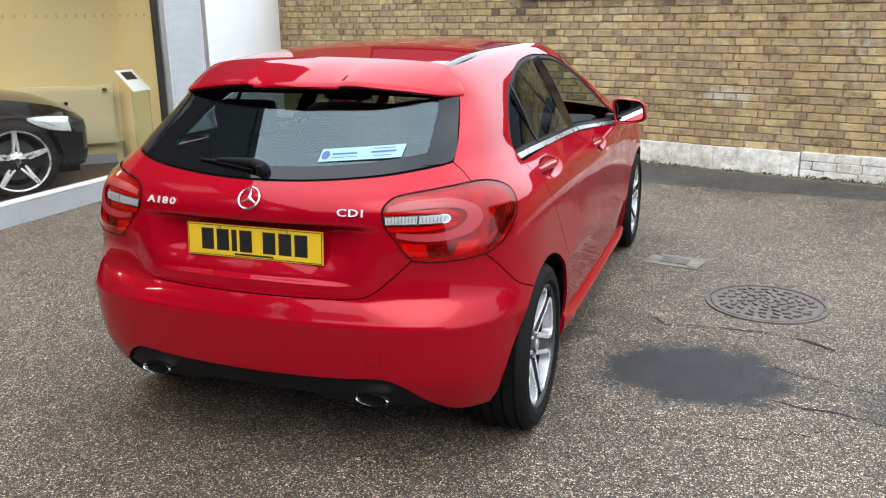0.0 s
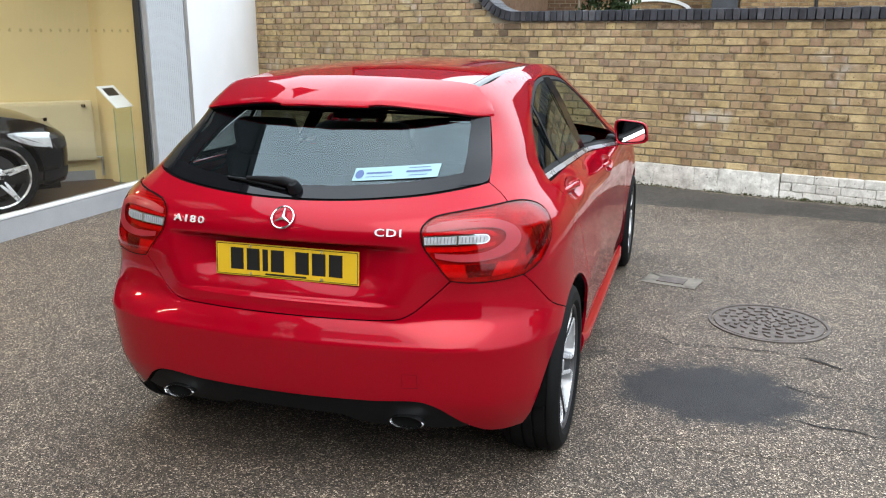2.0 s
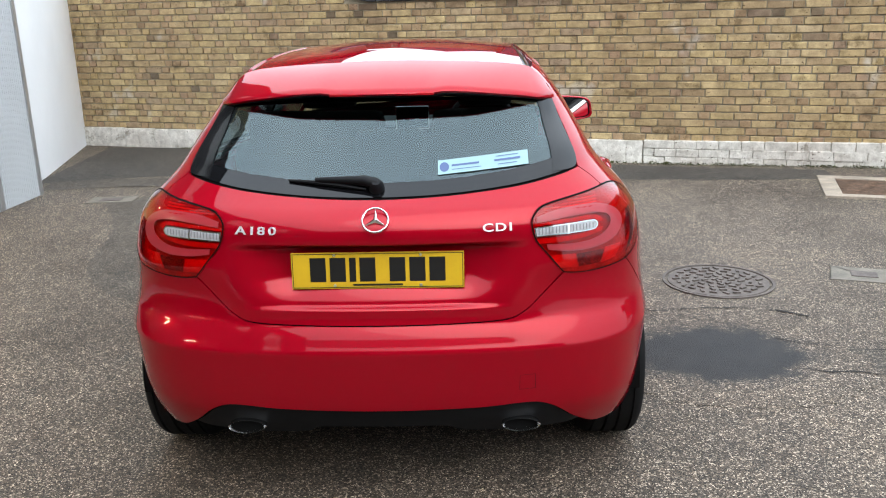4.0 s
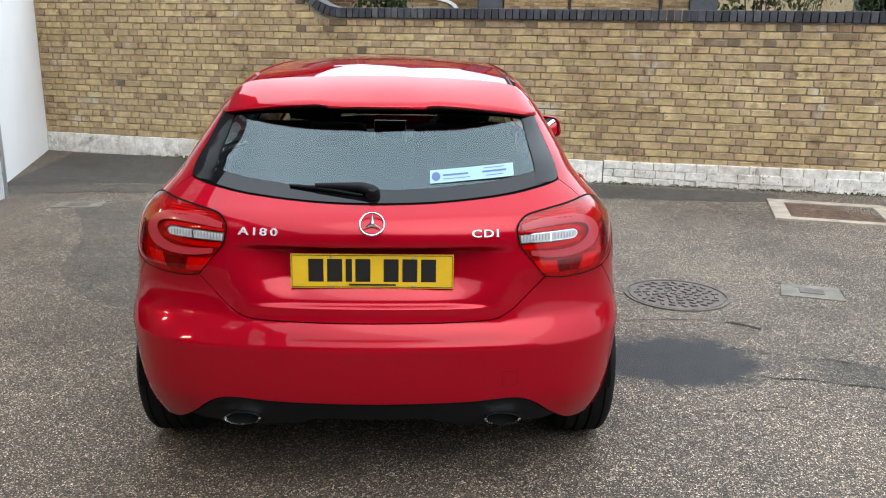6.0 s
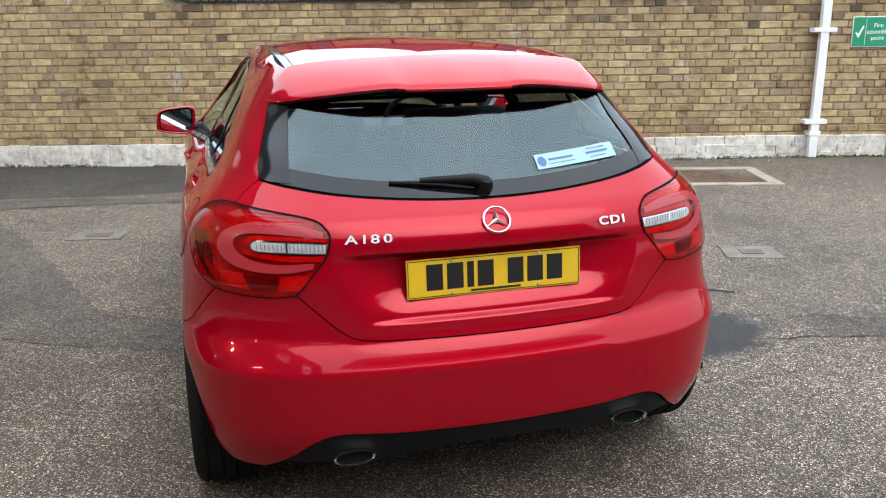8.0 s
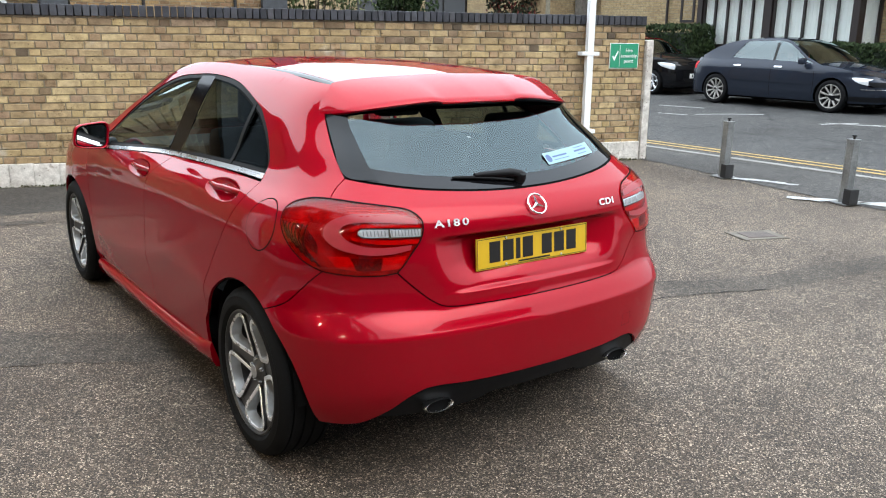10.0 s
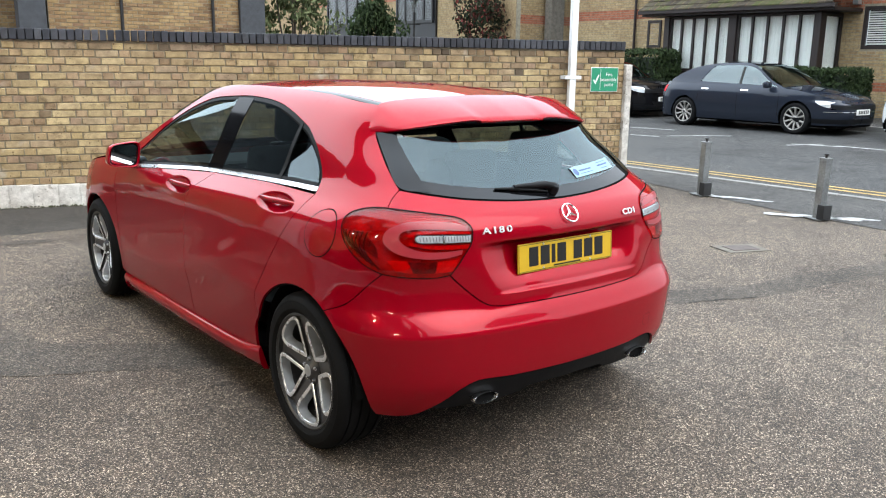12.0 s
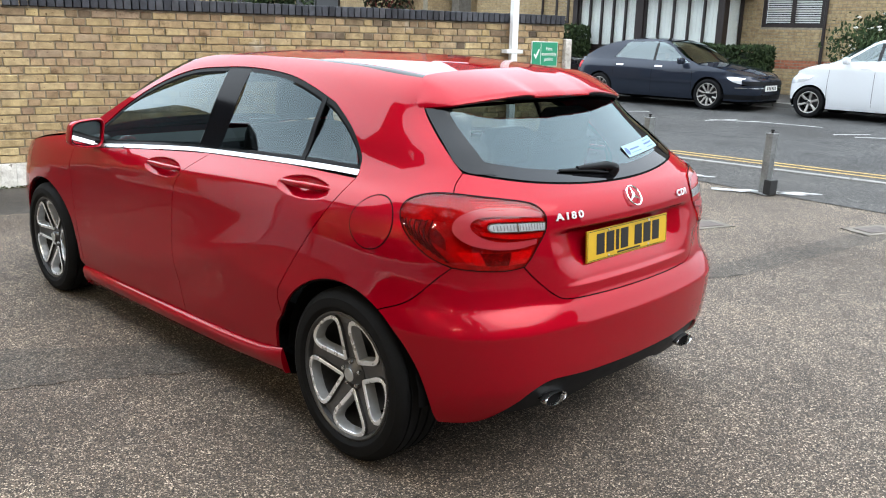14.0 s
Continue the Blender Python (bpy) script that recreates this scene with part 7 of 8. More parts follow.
def shrub(name, x, y, z0, r, h, n, material, label, seed, size=0.07, stems=7, flowers=0):
    rng = random.Random(seed)
    th = thing(name, pose(x, y, z0), label, "shrub")
    bm = bmesh.new()
    tips = []
    for i in range(stems):
        a = rng.uniform(0, 6.28)
        e = Vector((math.cos(a) * r * rng.uniform(0.2, 0.7), math.sin(a) * r * rng.uniform(0.2, 0.7), h * rng.uniform(0.6, 0.95)))
        tube(bm, [(0.03 * math.cos(a), 0.03 * math.sin(a), 0), e * 0.5 + Vector((0, 0, 0.1)), e], [0.03, 0.02, 0.008], 6)
        tips.append(e)
    part("stems", bm, M_BARK, th)
    cl = [(Vector((rng.uniform(-r, r) * 0.75, rng.uniform(-r, r) * 0.75, h * rng.uniform(0.15, 0.88))), r * rng.uniform(0.25, 0.5)) for _ in range(16)] + [(t, r * 0.35) for t in tips]

    def where():
        c, rr = rng.choice(cl)
        d = Vector((rng.gauss(0, 1), rng.gauss(0, 1), rng.gauss(0, 1))).normalized() * rr * rng.uniform(0.5, 1.05)
        return c + d
    lb = bmesh.new()
    leaves(lb, rng, n, where, size)
    o = part("crown", lb, material, th)
    if flowers:
        fb = bmesh.new()
        for _ in range(flowers):
            p = where()
            bmesh.ops.create_icosphere(fb, subdivisions=1, radius=rng.uniform(0.035, 0.06), matrix=Matrix.Translation(p + (p - Vector((0, 0, h * 0.5))).normalized() * 0.08) @ Matrix.Diagonal((1, 1, 0.5, 1)))
        part("flowers", fb, M_FLOWER, th, "white flower heads")
    return th


# old terrace end beyond the wall, facing the yard
old = thing("terrace_house", pose(0, 0, 0), "weathered old stock brick terrace house end", "house")
my = pose(0.15, 19.0, 0)
house_wall(old, my, 4.7, 3.9, [], M_OLD, 3)
part("quoin", boxes((-0.42, 0.1, 18.9, 19.25, 0, 3.9), bevel=0.01), M_SLATE, old)
part("roof", prism(bmesh.new(), [(-0.5, 3.9), (5.0, 3.9), (2.2, 5.2)], 8.0, pose(0, 18.8, 0)), M_SLATE, old)
part("side_wall", boxes((4.6, 4.84, 19.24, 27, 0, 3.9)), M_OLD, old)
for x in (1.6, 3.62):
    part("downpipe", tube(bmesh.new(), [(x, 18.93, 0.5), (x, 18.93, 3.85)], 0.035, 10), M_BLACKIRON, old)
# dark slab added where dark pipes run down the wall
part("dark_slate_pier", boxes((4.25, 4.86, 18.86, 18.98, 0, 3.9), bevel=0.01), M_SLATE, old)

back = thing("rear_house", pose(0, 0, 0), "old brick rear extension with arched white window", "house")
house_wall(back, pose(-3.1, 20.2, 0), 3.5, 3.7, [(0.55, 2.25, 1.0, 2.05)], M_OLD, 5)
w = window(back, pose(-3.1, 20.2, 0), 0.55, 2.25, 1.0, 2.0, 5, M_PIPE, None, fw=0.05)
arch = bmesh.new()
pts = [(-0.87 * math.cos(radians(a)), 0.32 * math.sin(radians(a))) for a in range(0, 181, 12)]
prism(arch, pts + [(x * 0.9, z * 0.75) for x, z in pts[::-1]], 0.1, pose(-1.7, 20.15, 2.02))
part("arch_head", arch, M_PIPE, back)
part("roof", prism(bmesh.new(), [(-3.4, 3.7), (-0.2, 3.7), (-1.8, 4.7)], 6, pose(0, 20.2, 0)), M_SLATE, back)
M_BROWNBR = brick_mat("brown_brick", [(0.0, (0.12, 0.07, 0.045)), (1.0, (0.19, 0.115, 0.07))], True)
side = thing("brown_brick_house", pose(0, 0, 0), "brown brick house with slate lean-to roof", "house")
house_wall(side, pose(-4.9, 18.6, 0), 1.75, 3.6, [], M_BROWNBR, 6)
part("body", boxes((-4.9, -3.15, 18.83, 25, 0, 3.6)), M_BROWNBR, side)
part("lean_to_roof", prism(bmesh.new(), [(-6.6, 1.75), (-4.92, 1.75), (-4.92, 3.1), (-6.6, 2.6)], 2.5, pose(0, 17.6, 0)), M_SLATE, side)
part("white_fascia", boxes((-6.6, -5.4, 17.5, 17.59, 2.02, 2.2), bevel=0.01), M_PIPE, side)
part("gutter_board", boxes((-6.6, -4.95, 17.5, 17.59, 1.6, 1.74)), M_FRAME, side)
part("lean_to_wall", boxes((-6.6, -4.92, 17.7, 17.9, 0, 1.75)), M_BROWNBR, side)
shrub("garden_shrub", -2.35, 18.0, 0, 0.75, 2.45, 1500, M_LEAF, "green garden shrub behind the wall", 31, 0.08)

# modern block across the road
FXB = 17.2
blk = thing("apartment_block", pose(0, 0, 0), "buff brick apartment block with red bands and timber bays", "building")
BM = pose(FXB, 21.2, 0, 0, 0, -90)          # x along -y, face towards the road
ops = [(10.17, 11.75, 1.92, 2.95)]
house_wall(blk, BM, 15.0, 7.2, ops, M_BUFF, 7, band=((2.85, 3.08), (0.88, 1.11)), band_mat=M_REDBR)
window(blk, BM, 10.17, 11.75, 1.92, 2.95, 1, M_FRAME, "slats", fw=0.09)
part("roof", prism(bmesh.new(), [(-0.4, 7.2), (9.0, 7.2), (8.0, 9.6), (0.5, 9.6)], 16, pose(FXB - 0.4, 6.0, 0)), M_TILE, blk)
# glazed bay with tiled lean-to roof
bay = part("bay", boxes((4.75, 9.68, -1.04, -0.02, 0.2, 1.2)), M_REDBR, blk, "low brick wall under the glazed bay")
bay.matrix_basis = BM
o = part("bay_sill", boxes((4.7, 9.72, -1.1, -0.02, 1.203, 1.32), bevel=0.01), M_FRAME, blk)
o.matrix_basis = BM
for k, (x0, x1, nb) in enumerate(((5.1, 7.1, 4), (7.32, 9.55, 4))):
    window(blk, BM @ pose(0, -1.07, 0), x0, x1, 1.32, 2.80, nb, M_FRAME, "vertical", name="bay_window", fw=0.06)
for post in ((7.1, 7.32, -1.1, -0.3, 1.322, 2.80), (4.93, 5.1, -1.1, -0.02, 1.322, 2.80), (9.55, 9.70, -1.1, -0.9, 1.322, 2.80)):
    o = part("bay_post", boxes(post), M_FRAME, blk)
    o.matrix_basis = BM
o = window(blk, BM @ pose(9.70, -0.9, 0, 0, 0, 90), 0.0, 0.86, 1.32, 2.80, 0, M_FRAME, "vertical", name="bay_end_window", fw=0.09)
tile = bmesh.new()
rt = random.Random(12)
for r in range(7):
    for c in range(30):
        x = 4.3 + c * 0.196
        y_, z_ = -1.52 + r * 0.2, 2.965 + r * 0.135 + rt.uniform(0, 0.01)
        vs = [tile.verts.new(c_) for c_ in ((x + 0.003, y_, z_), (x + 0.193, y_, z_), (x + 0.193, y_, z_ + 0.03), (x + 0.003, y_, z_ + 0.03), (x + 0.003, y_ + 0.23, z_ + 0.15), (x + 0.193, y_ + 0.23, z_ + 0.15))]
        tile.faces.new((vs[0], vs[1], vs[2], vs[3])), tile.faces.new((vs[3], vs[2], vs[5], vs[4]))
M_MOSSTILE = brick_mat("mossy_roof_tile", [(0.0, (0.05, 0.042, 0.034)), (0.4, (0.09, 0.075, 0.055)), (0.7, (0.075, 0.085, 0.03)), (1.0, (0.11, 0.095, 0.07))], True)
o = part("bay_roof_tiles", tile, M_MOSSTILE, blk)
o.matrix_basis = BM
o = part("bay_gutter", boxes((4.25, 10.22, -1.5, -1.36, 2.88, 2.98), (4.3, 10.15, -1.35, -0.02, 2.82, 2.90), bevel=0.01), M_FRAME, blk)
o.matrix_basis = BM
for x in (2.94, 11.72 + 0.1):
    o = part("downpipe", tube(bmesh.new(), [(x, -0.08, 0.2), (x, -0.08, 7.1)], 0.04, 10), M_FRAME, blk)
    o.matrix_basis = BM
o = window(blk, BM @ pose(0, -0.06, 0), 3.42, 3.95, 1.98, 2.80, 0, M_FRAME, None, fw=0.08, name="narrow_window")
o = part("lamp_bracket", boxes((9.95, 10.1, -0.2, -0.01, 3.0, 3.12), bevel=0.02), M_ALU, blk)
o.matrix_basis = BM

# further block with black framed windows, set back up the street
blk2 = thing("apartment_block", pose(0, 0, 0), "buff brick block with black framed windows up the street", "building")
BM2 = pose(17.6, 40.0, 0, 0, 0, -90)
house_wall(blk2, BM2, 16.0, 8.0, [], M_BUFF, 8, band=((4.0, 4.3),), band_mat=M_REDBR)
part("far_wall", boxes((17.6, 17.9, 40.003, 66.0, 0.0, 8.0)), M_BUFF, blk2)
for x0, ww in ((1.3, 3.9), (7.64, 2.8)):
    fr = part("black_panel", boxes((x0 - 0.12, x0 + ww + 0.12, -0.12, -0.02, 0.9, 5.0)), M_BLACKF, blk2)
    fr.matrix_basis = BM2
    window(blk2, BM2 @ pose(0, -0.22, 0), x0, x0 + ww, 3.05, 4.8, 3, M_BLACKF, "vertical", fw=0.12)
nb = thing("brick_pier", pose(0, 0, 0), "buff brick pier with red brick band", "building")
house_wall(nb, pose(15.9, 22.3, 0), 2.6, 7.0, [], M_BUFF, 9, band=((2.75, 3.02),), band_mat=M_REDBR)
part("body", boxes((15.9, 18.5, 22.53, 23.9, 0, 7.0)), M_BUFF, nb)
part("concrete_post", boxes((16.85, 17.45, 21.75, 22.1, 0, 5.0), bevel=0.02), M_CONC, nb)

lamp = thing("street_lantern", pose(16.75, 30.0, 0.27), "black old fashioned lantern on a post", "street lamp")
part("post", tube(bmesh.new(), [(0, 0, 0), (0, 0, 3.2)], 0.05, 10), M_BLACKIRON, lamp)
part("cross_bar", tube(bmesh.new(), [(-0.3, 0, 2.7), (0.3, 0, 2.7)], 0.025, 8), M_BLACKIRON, lamp)
part("lantern", revolve(bmesh.new(), [(0.06, 3.2), (0.2, 3.65), (0.22, 3.67), (0.05, 3.85), (0.0, 3.95)], 6, "z"), M_PANE, lamp)
part("lantern_cap", revolve(bmesh.new(), [(0.23, 3.66), (0.06, 3.86), (0.0, 3.98)], 6, "z"), M_BLACKIRON, lamp)

hedge("clipped_hedge", 14.9, 15.9, 9.95, 11.9, 0.27, 1.40, 9000, M_LEAF, "clipped green hedge in front of the flats", 21, 0.055)
hedge("clipped_hedge", 14.9, 16.0, 15.45, 18.2, 0.27, 1.83, 7000, M_LEAF, "tall clipped green hedge beside the flats", 22, 0.06)
shrub("flowering_shrub", 15.7, 7.4, 0.27, 1.15, 2.1, 4200, M_LEAF, "dark green shrub with white flowers", 23, 0.06, flowers=70)
shrub("round_shrub", 13.3, 27.5, 0.2, 1.15, 3.5, 5000, M_LEAF, "round dense green shrub up the street", 24, 0.09)
shrub("red_shrub", 15.9, 23.9, 0.2, 1.3, 3.9, 4500, M_LEAFR, "dark shrub with red new leaves", 25, 0.09)
shrub("leafy_shrub", 6.3, 20.4, 0.1, 1.1, 3.9, 2600, M_LEAFP, "loose pale green shrub behind the wall", 26, 0.1)
shrub("bare_shrub", 8.0, 21.5, 0.1, 0.7, 3.0, 240, M_LEAFP, "sparse thin shrub beside the path", 27, 0.08, stems=12)
shrub("low_shrub", 14.9, 8.3, 0.27, 0.5, 0.7, 900, M_LEAFP, "low mixed plants at the foot of a wall", 28, 0.06)

# neighbouring house past the brick wall
nh = thing("neighbour_house", pose(0, 0, 0), "dark brick house with slate roof past the wall", "house")
part("wall", boxes((-17.0, -6.4, 13.6, 20.0, 0.0, 5.6)), M_BROWNBR, nh)
part("roof", prism(bmesh.new(), [(-17.4, 5.6), (-6.1, 5.6), (-9.2, 7.8), (-14.6, 7.8)], 6.8, pose(0, 13.4, 0)), M_SLATE, nh)
part("wing", boxes((-6.4, -3.7, 13.9, 18.0, 0.0, 3.75)), M_BROWNBR, nh, "lower wing of the brick house")
part("wing_roof", prism(bmesh.new(), [(-6.35, 3.75), (-3.4, 3.75), (-4.5, 4.8), (-6.35, 5.5)], 4.6, pose(0, 13.6, 0)), M_SLATE, nh)

# unseen building behind the viewer, brick darkened to keep the car's reflections deep
M_DARKBR = brick_mat("dark_brown_brick", [(0.0, (0.06, 0.04, 0.03)), (0.5, (0.10, 0.065, 0.045)), (1.0, (0.13, 0.085, 0.06))], True)
opp = thing("opposite_building", pose(0, 0, 0), "unseen dark brick building behind the viewer", "building")
house_wall(opp, pose(8.0, -9.0, 0, 0, 0, 180), 17.0, 6.2, [(2, 3.4, 3.4, 4.9), (6, 7.4, 3.4, 4.9), (10, 11.4, 3.4, 4.9), (14, 15.4, 3.4, 4.9)], M_DARKBR, 12)
for x0 in (2, 6, 10, 14):
    window(opp, pose(8.0, -9.0, 0, 0, 0, 180), x0, x0 + 1.4, 3.4, 4.9, 1, M_FRAME, None)
part("roof", prism(bmesh.new(), [(0, 6.2), (-6, 6.2), (-3, 8.4)], 17.4, pose(8.2, -9.0, 0, 0, 0, 90)), M_SLATE, opp)

# ---- other cars ----
M_GREYP = paint("dark_grey_car_paint", (0.020, 0.025, 0.037), 0.35, 0.3)
M_BLACKP = paint("black_car_paint", (0.006, 0.006, 0.007), 0.3)
M_WHITEP = paint("white_car_paint", (0.62, 0.63, 0.64), 0.35)
M_CARGL = clear("car_side_glass", (0.36, 0.43, 0.43), 0.12, 0.0, (0.86, 0.98, 1.0))
M_HEADL = mat("headlamp_glass", (0.70, 0.72, 0.74), 0.08, 0.3, var=0.15, scale=30, bump=0.0, coat=1.0)
M_WPLATE = mat("white_plate", (0.72, 0.72, 0.70), 0.35, var=0.03, bump=0.0)
M_DIRTY = mat("dull_grey_alloy", (0.42, 0.40, 0.37), 0.45, 0.7, var=0.15, scale=10)


def other_car(name, m, label, body, wb, fo, ro, w, hood, belt, rail, wheel_r, rim_r, pairs, alloy, roof_mat=None, bumper=None, n=5.5, side_strip=False, head=True, twin=False, cpil=None, slim=False):
    th = thing(name, m, label, "car")
    y0, y1 = -ro, wb + fo
    ym, half = (y0 + y1) / 2, (y1 - y0) / 2
    zb = belt[0][1]
    zr = max(q[1] for q in rail)
    WZ = pchip([(0.1, 0.90 * w), (0.22, 0.955 * w), (0.4, 0.99 * w), (0.6, w), (zb - 0.12, 0.985 * w), (zb, 0.93 * w), (zb + 0.06, 0.885 * w), (zr - 0.04, 0.67 * w), (zr + 0.05, 0.55 * w)])
    LF = pchip([(0.1, half - 0.10), (0.25, half - 0.02), (0.45, half), (hood[0][1] - 0.06, half - 0.02), (hood[0][1] + 0.05, half - 0.12), (zr, half - 0.12)])
    LR = pchip([(0.1, half - 0.08), (0.3, half), (0.6, half), (zb - 0.05, half - 0.03), (zb + 0.1, half - 0.08), (zr, half - 0.1)])

    def sf(a, z):
        a, z = np.broadcast_arrays(np.asarray(a, float), np.asarray(z, float))
        c, s = np.maximum(np.abs(np.cos(a)), 1e-6), np.sin(a)
        L = np.where(s > 0, LR(z), LF(z))
        r = ((c / WZ(z)) ** n + (np.abs(s) / L) ** n) ** (-1 / n)
        return np.stack([r * c, ym - r * s, z], -1)

    def yy(y, z, corner=0):
        lo_a, hi_a = -math.pi / 2, math.pi / 2
        for _ in range(45):
            m_ = (lo_a + hi_a) / 2
            lo_a, hi_a = (m_, hi_a) if sf(m_, z)[1] > y else (lo_a, m_)
        return (lo_a, z, corner)

    def arch2(cy):
        R = wheel_r * 1.14
        return [yy(cy + R * math.cos(radians(t)), wheel_r + R * math.sin(radians(t))) for t in range(-18, 199, 18)]

    H = math.pi / 2 - 0.004
    ra, fa = arch2(0.0), arch2(wb)
    deck = [yy(y, z) for y, z in hood] + [yy(y, z) for y, z in belt]
    low = [(H, 0.22, 1), (H, belt[-1][1] - 0.04, 1)] + deck[::-1] + [(-H, hood[0][1], 1), (-H, 0.22, 1)]
    low += [C(fa[0])] + fa[1:-1] + [C(fa[-1])] + [C(ra[0])] + ra[1:-1] + [C(ra[-1])]
    panel("body_side", spline(low, per=4), body, th, sides=(1, -1), res=0.035, gap=0, lip=0.01, back=False, sf=sf)
    rl = [yy(y, z) for y, z in rail]
    bl = [yy(y, z) for y, z in belt]
    side_o = spline([C(rl[0])] + rl[1:-1] + [C(rl[-1])] + [C(bl[-1])] + bl[1:-1][::-1] + [C(bl[0])], per=4)
    fr = shrink(side_o, 0.045)
    if cpil:
        line = orient((yy(cpil[0], zb)[:1] + (zb,), yy(cpil[1], zr - 0.05)[:1] + (zr,)), yy(wb * 0.5, zb + 0.1)[:2])
        panel("rear_pillar", clip(side_o, line[1], line[0]), body, th, sides=(1, -1), res=0.05, gap=0, lip=0, back=False, off=0.004, sf=sf)
        fr = clip(fr, *line)
    band("window_surround", side_o, 0.047, roof_mat or body, th, sides=(1, -1), sf=sf)
    panel("side_window", fr, M_CARGL, th, sides=(1, -1), res=0.05, gap=0, lip=0, back=False, off=-0.003, sf=sf)
    yb = wb * 0.50
    for y_ in ((yb,) if cpil else (yb, 0.12 * wb)):
        panel("pillar", [yy(y_ - 0.03, 0)[:1] + (belt[0][1] + 0.03,), yy(y_ + 0.03, 0.9)[:1] + (belt[0][1] + 0.03,), yy(y_ + 0.01, zr - 0.05)[:1] + (zr - 0.075,), yy(y_ - 0.05, zr - 0.05)[:1] + (zr - 0.075,)], M_GLOSS, th, sides=(1, -1), gap=0, lip=0, back=False, off=0.0, sf=sf)
    for y_, z0, z1 in ((yb, 0.28, zb - 0.01), (wb * 0.86, 0.35, zb - 0.02), (0.13 * wb, 0.62, zb + 0.01)):
        o = [yy(y_ - 0.004, 0.5)[:1] + (z0,), yy(y_ + 0.004, 0.5)[:1] + (z0,), yy(y_ + 0.004, 0.5)[:1] + (z1,), yy(y_ - 0.004, 0.5)[:1] + (z1,)]
        panel("door_gap", o, M_GAP, th, sides=(1, -1), gap=0, lip=0, back=False, off=0.0012, sf=sf, res=0.1)
    for y_ in (yb + 0.16 - wb * 0.0, 0.13 * wb + 0.18):
        o = spline([yy(y_ - 0.09, zb - 0.075, 1), yy(y_ + 0.09, zb - 0.075, 1), yy(y_ + 0.09, zb - 0.050, 1), yy(y_ - 0.09, zb - 0.050, 1)], per=3)
        panel("door_handle", o, M_CHROME if body is M_GREYP else body, th, sides=(1, -1), gap=0, lip=0.012, back=False, off=0.014, sf=sf)

    def across(u_pts, crown, name_, material, lo_i, hi_i, dn=10):
        pts = u_pts
        fy, fz = pchip([(i, -p[0]) for i, p in enumerate(pts)]), pchip([(i, p[1]) for i, p in enumerate(pts)])

        def f(u, v):
            t = lo_i + (hi_i - lo_i) * v
            y, z = -float(fy(t)), float(fz(t))
            e = sf(yy(y, z)[0], z)
            s = 2 * u - 1
            return (s * float(e[0]), y + crown[0] * (1 - s * s), z + crown[1] * (1 - s * s))
        return part(name_, grid(f, 12, dn), material, th, smooth=70)
    k = len(rail) - 1
    across(rail, (0.10, 0.02), "windscreen", M_CARGL, 0, 1)
    across(rail, (0.0, 0.045), "roof", roof_mat or body, 1, k - 1)
    across(rail, (-0.06, 0.03), "rear_window", M_CARGL, k - 1, k)
    across([(y1 - 0.035, hood[0][1] + 0.005)] + list(hood) + [rail[0]], (0.0, 0.05), "bonnet", body, 0, len(hood) + 1, 14)
    across([rail[-1], belt[-1], (y0 + 0.03, belt[-1][1] - 0.035)], (0.0, 0.03), "boot_lid", body, 0, 2)
    part("cabin", boxes((-w * 0.8, w * 0.8, 0.1, wb * 0.9, 0.3, zb - 0.05)), M_CABIN, th)
    for sx in (-0.38, 0.38):
        part("seat", boxes((sx - 0.22, sx + 0.22, wb * 0.42, wb * 0.46, 0.5, zb + 0.2), bevel=0.02), M_SEAT, th)
    part("underbody", boxes((-w * 0.75, w * 0.75, y0 + 0.15, y1 - 0.15, 0.16, 0.32)), M_GAP, th)
    for cy in (0.0, wb):
        for sd in (1, -1):
            mm = pose(sd * (w - 0.115), cy, wheel_r) @ (pose(0, 0, 0) if sd > 0 else pose(0, 0, 0, 0, 0, 180))
            wheel("wheel", th, mm, wheel_r, rim_r, 0.205, 5, alloy, M_ALLOYD, "", twin=twin, pairs=pairs, slim=slim)
            bm = revolve(bmesh.new(), [(0.05, sd * (w - 0.34)), (wheel_r * 1.13, sd * (w - 0.32)), (wheel_r * 1.13, sd * (w - 0.03))], 28)
            bmesh.ops.delete(bm, geom=[v for v in bm.verts if v.co.z < -0.1], context="VERTS")
            part("wheel_arch_liner", bm, M_GAP, th).matrix_basis = pose(0, cy, wheel_r)
    # lamps, plate, grille and mirrors
    hz = hood[0][1]
    hl = spline([yy(y1 - 0.56, hz + 0.015), yy(y1 - 0.22, hz - 0.005), (-H + 0.36, hz - 0.035, 1), (-H + 0.36, hz - 0.145, 1), yy(y1 - 0.16, hz - 0.145), yy(y1 - 0.42, hz - 0.085)], per=4)
    if head:
        panel("headlamp", hl, M_HEADL, th, "clear headlamp", sides=(1, -1), gap=0, lip=0.004, back=False, off=0.004, sf=sf)
    gr = [(-H, hz - 0.06), (-H + 0.36, hz - 0.06), (-H + 0.34, hz - 0.15), (-H, hz - 0.15)]
    panel("grille", gr, M_TRIM, th, "black front grille", sides=(1, -1), gap=0, lip=0, back=False, off=0.003, sf=sf)
    lowg = [(-H, 0.34), (-H + 0.6, 0.34), (-H + 0.55, 0.25), (-H, 0.25)]
    panel("lower_grille", lowg, M_TRIM, th, sides=(1, -1), gap=0, lip=0, back=False, off=0.003, sf=sf)
    pl = part("number_plate", boxes((-0.26, 0.26, y1 + 0.005, y1 + 0.012, 0.42, 0.531)), M_WPLATE, th, "white front number plate")
    for i in range(6):
        part("printed_bar", boxes((-0.2 + i * 0.068, -0.155 + i * 0.068, y1 + 0.0125, y1 + 0.0135, 0.44, 0.512)), M_PRINT, pl)
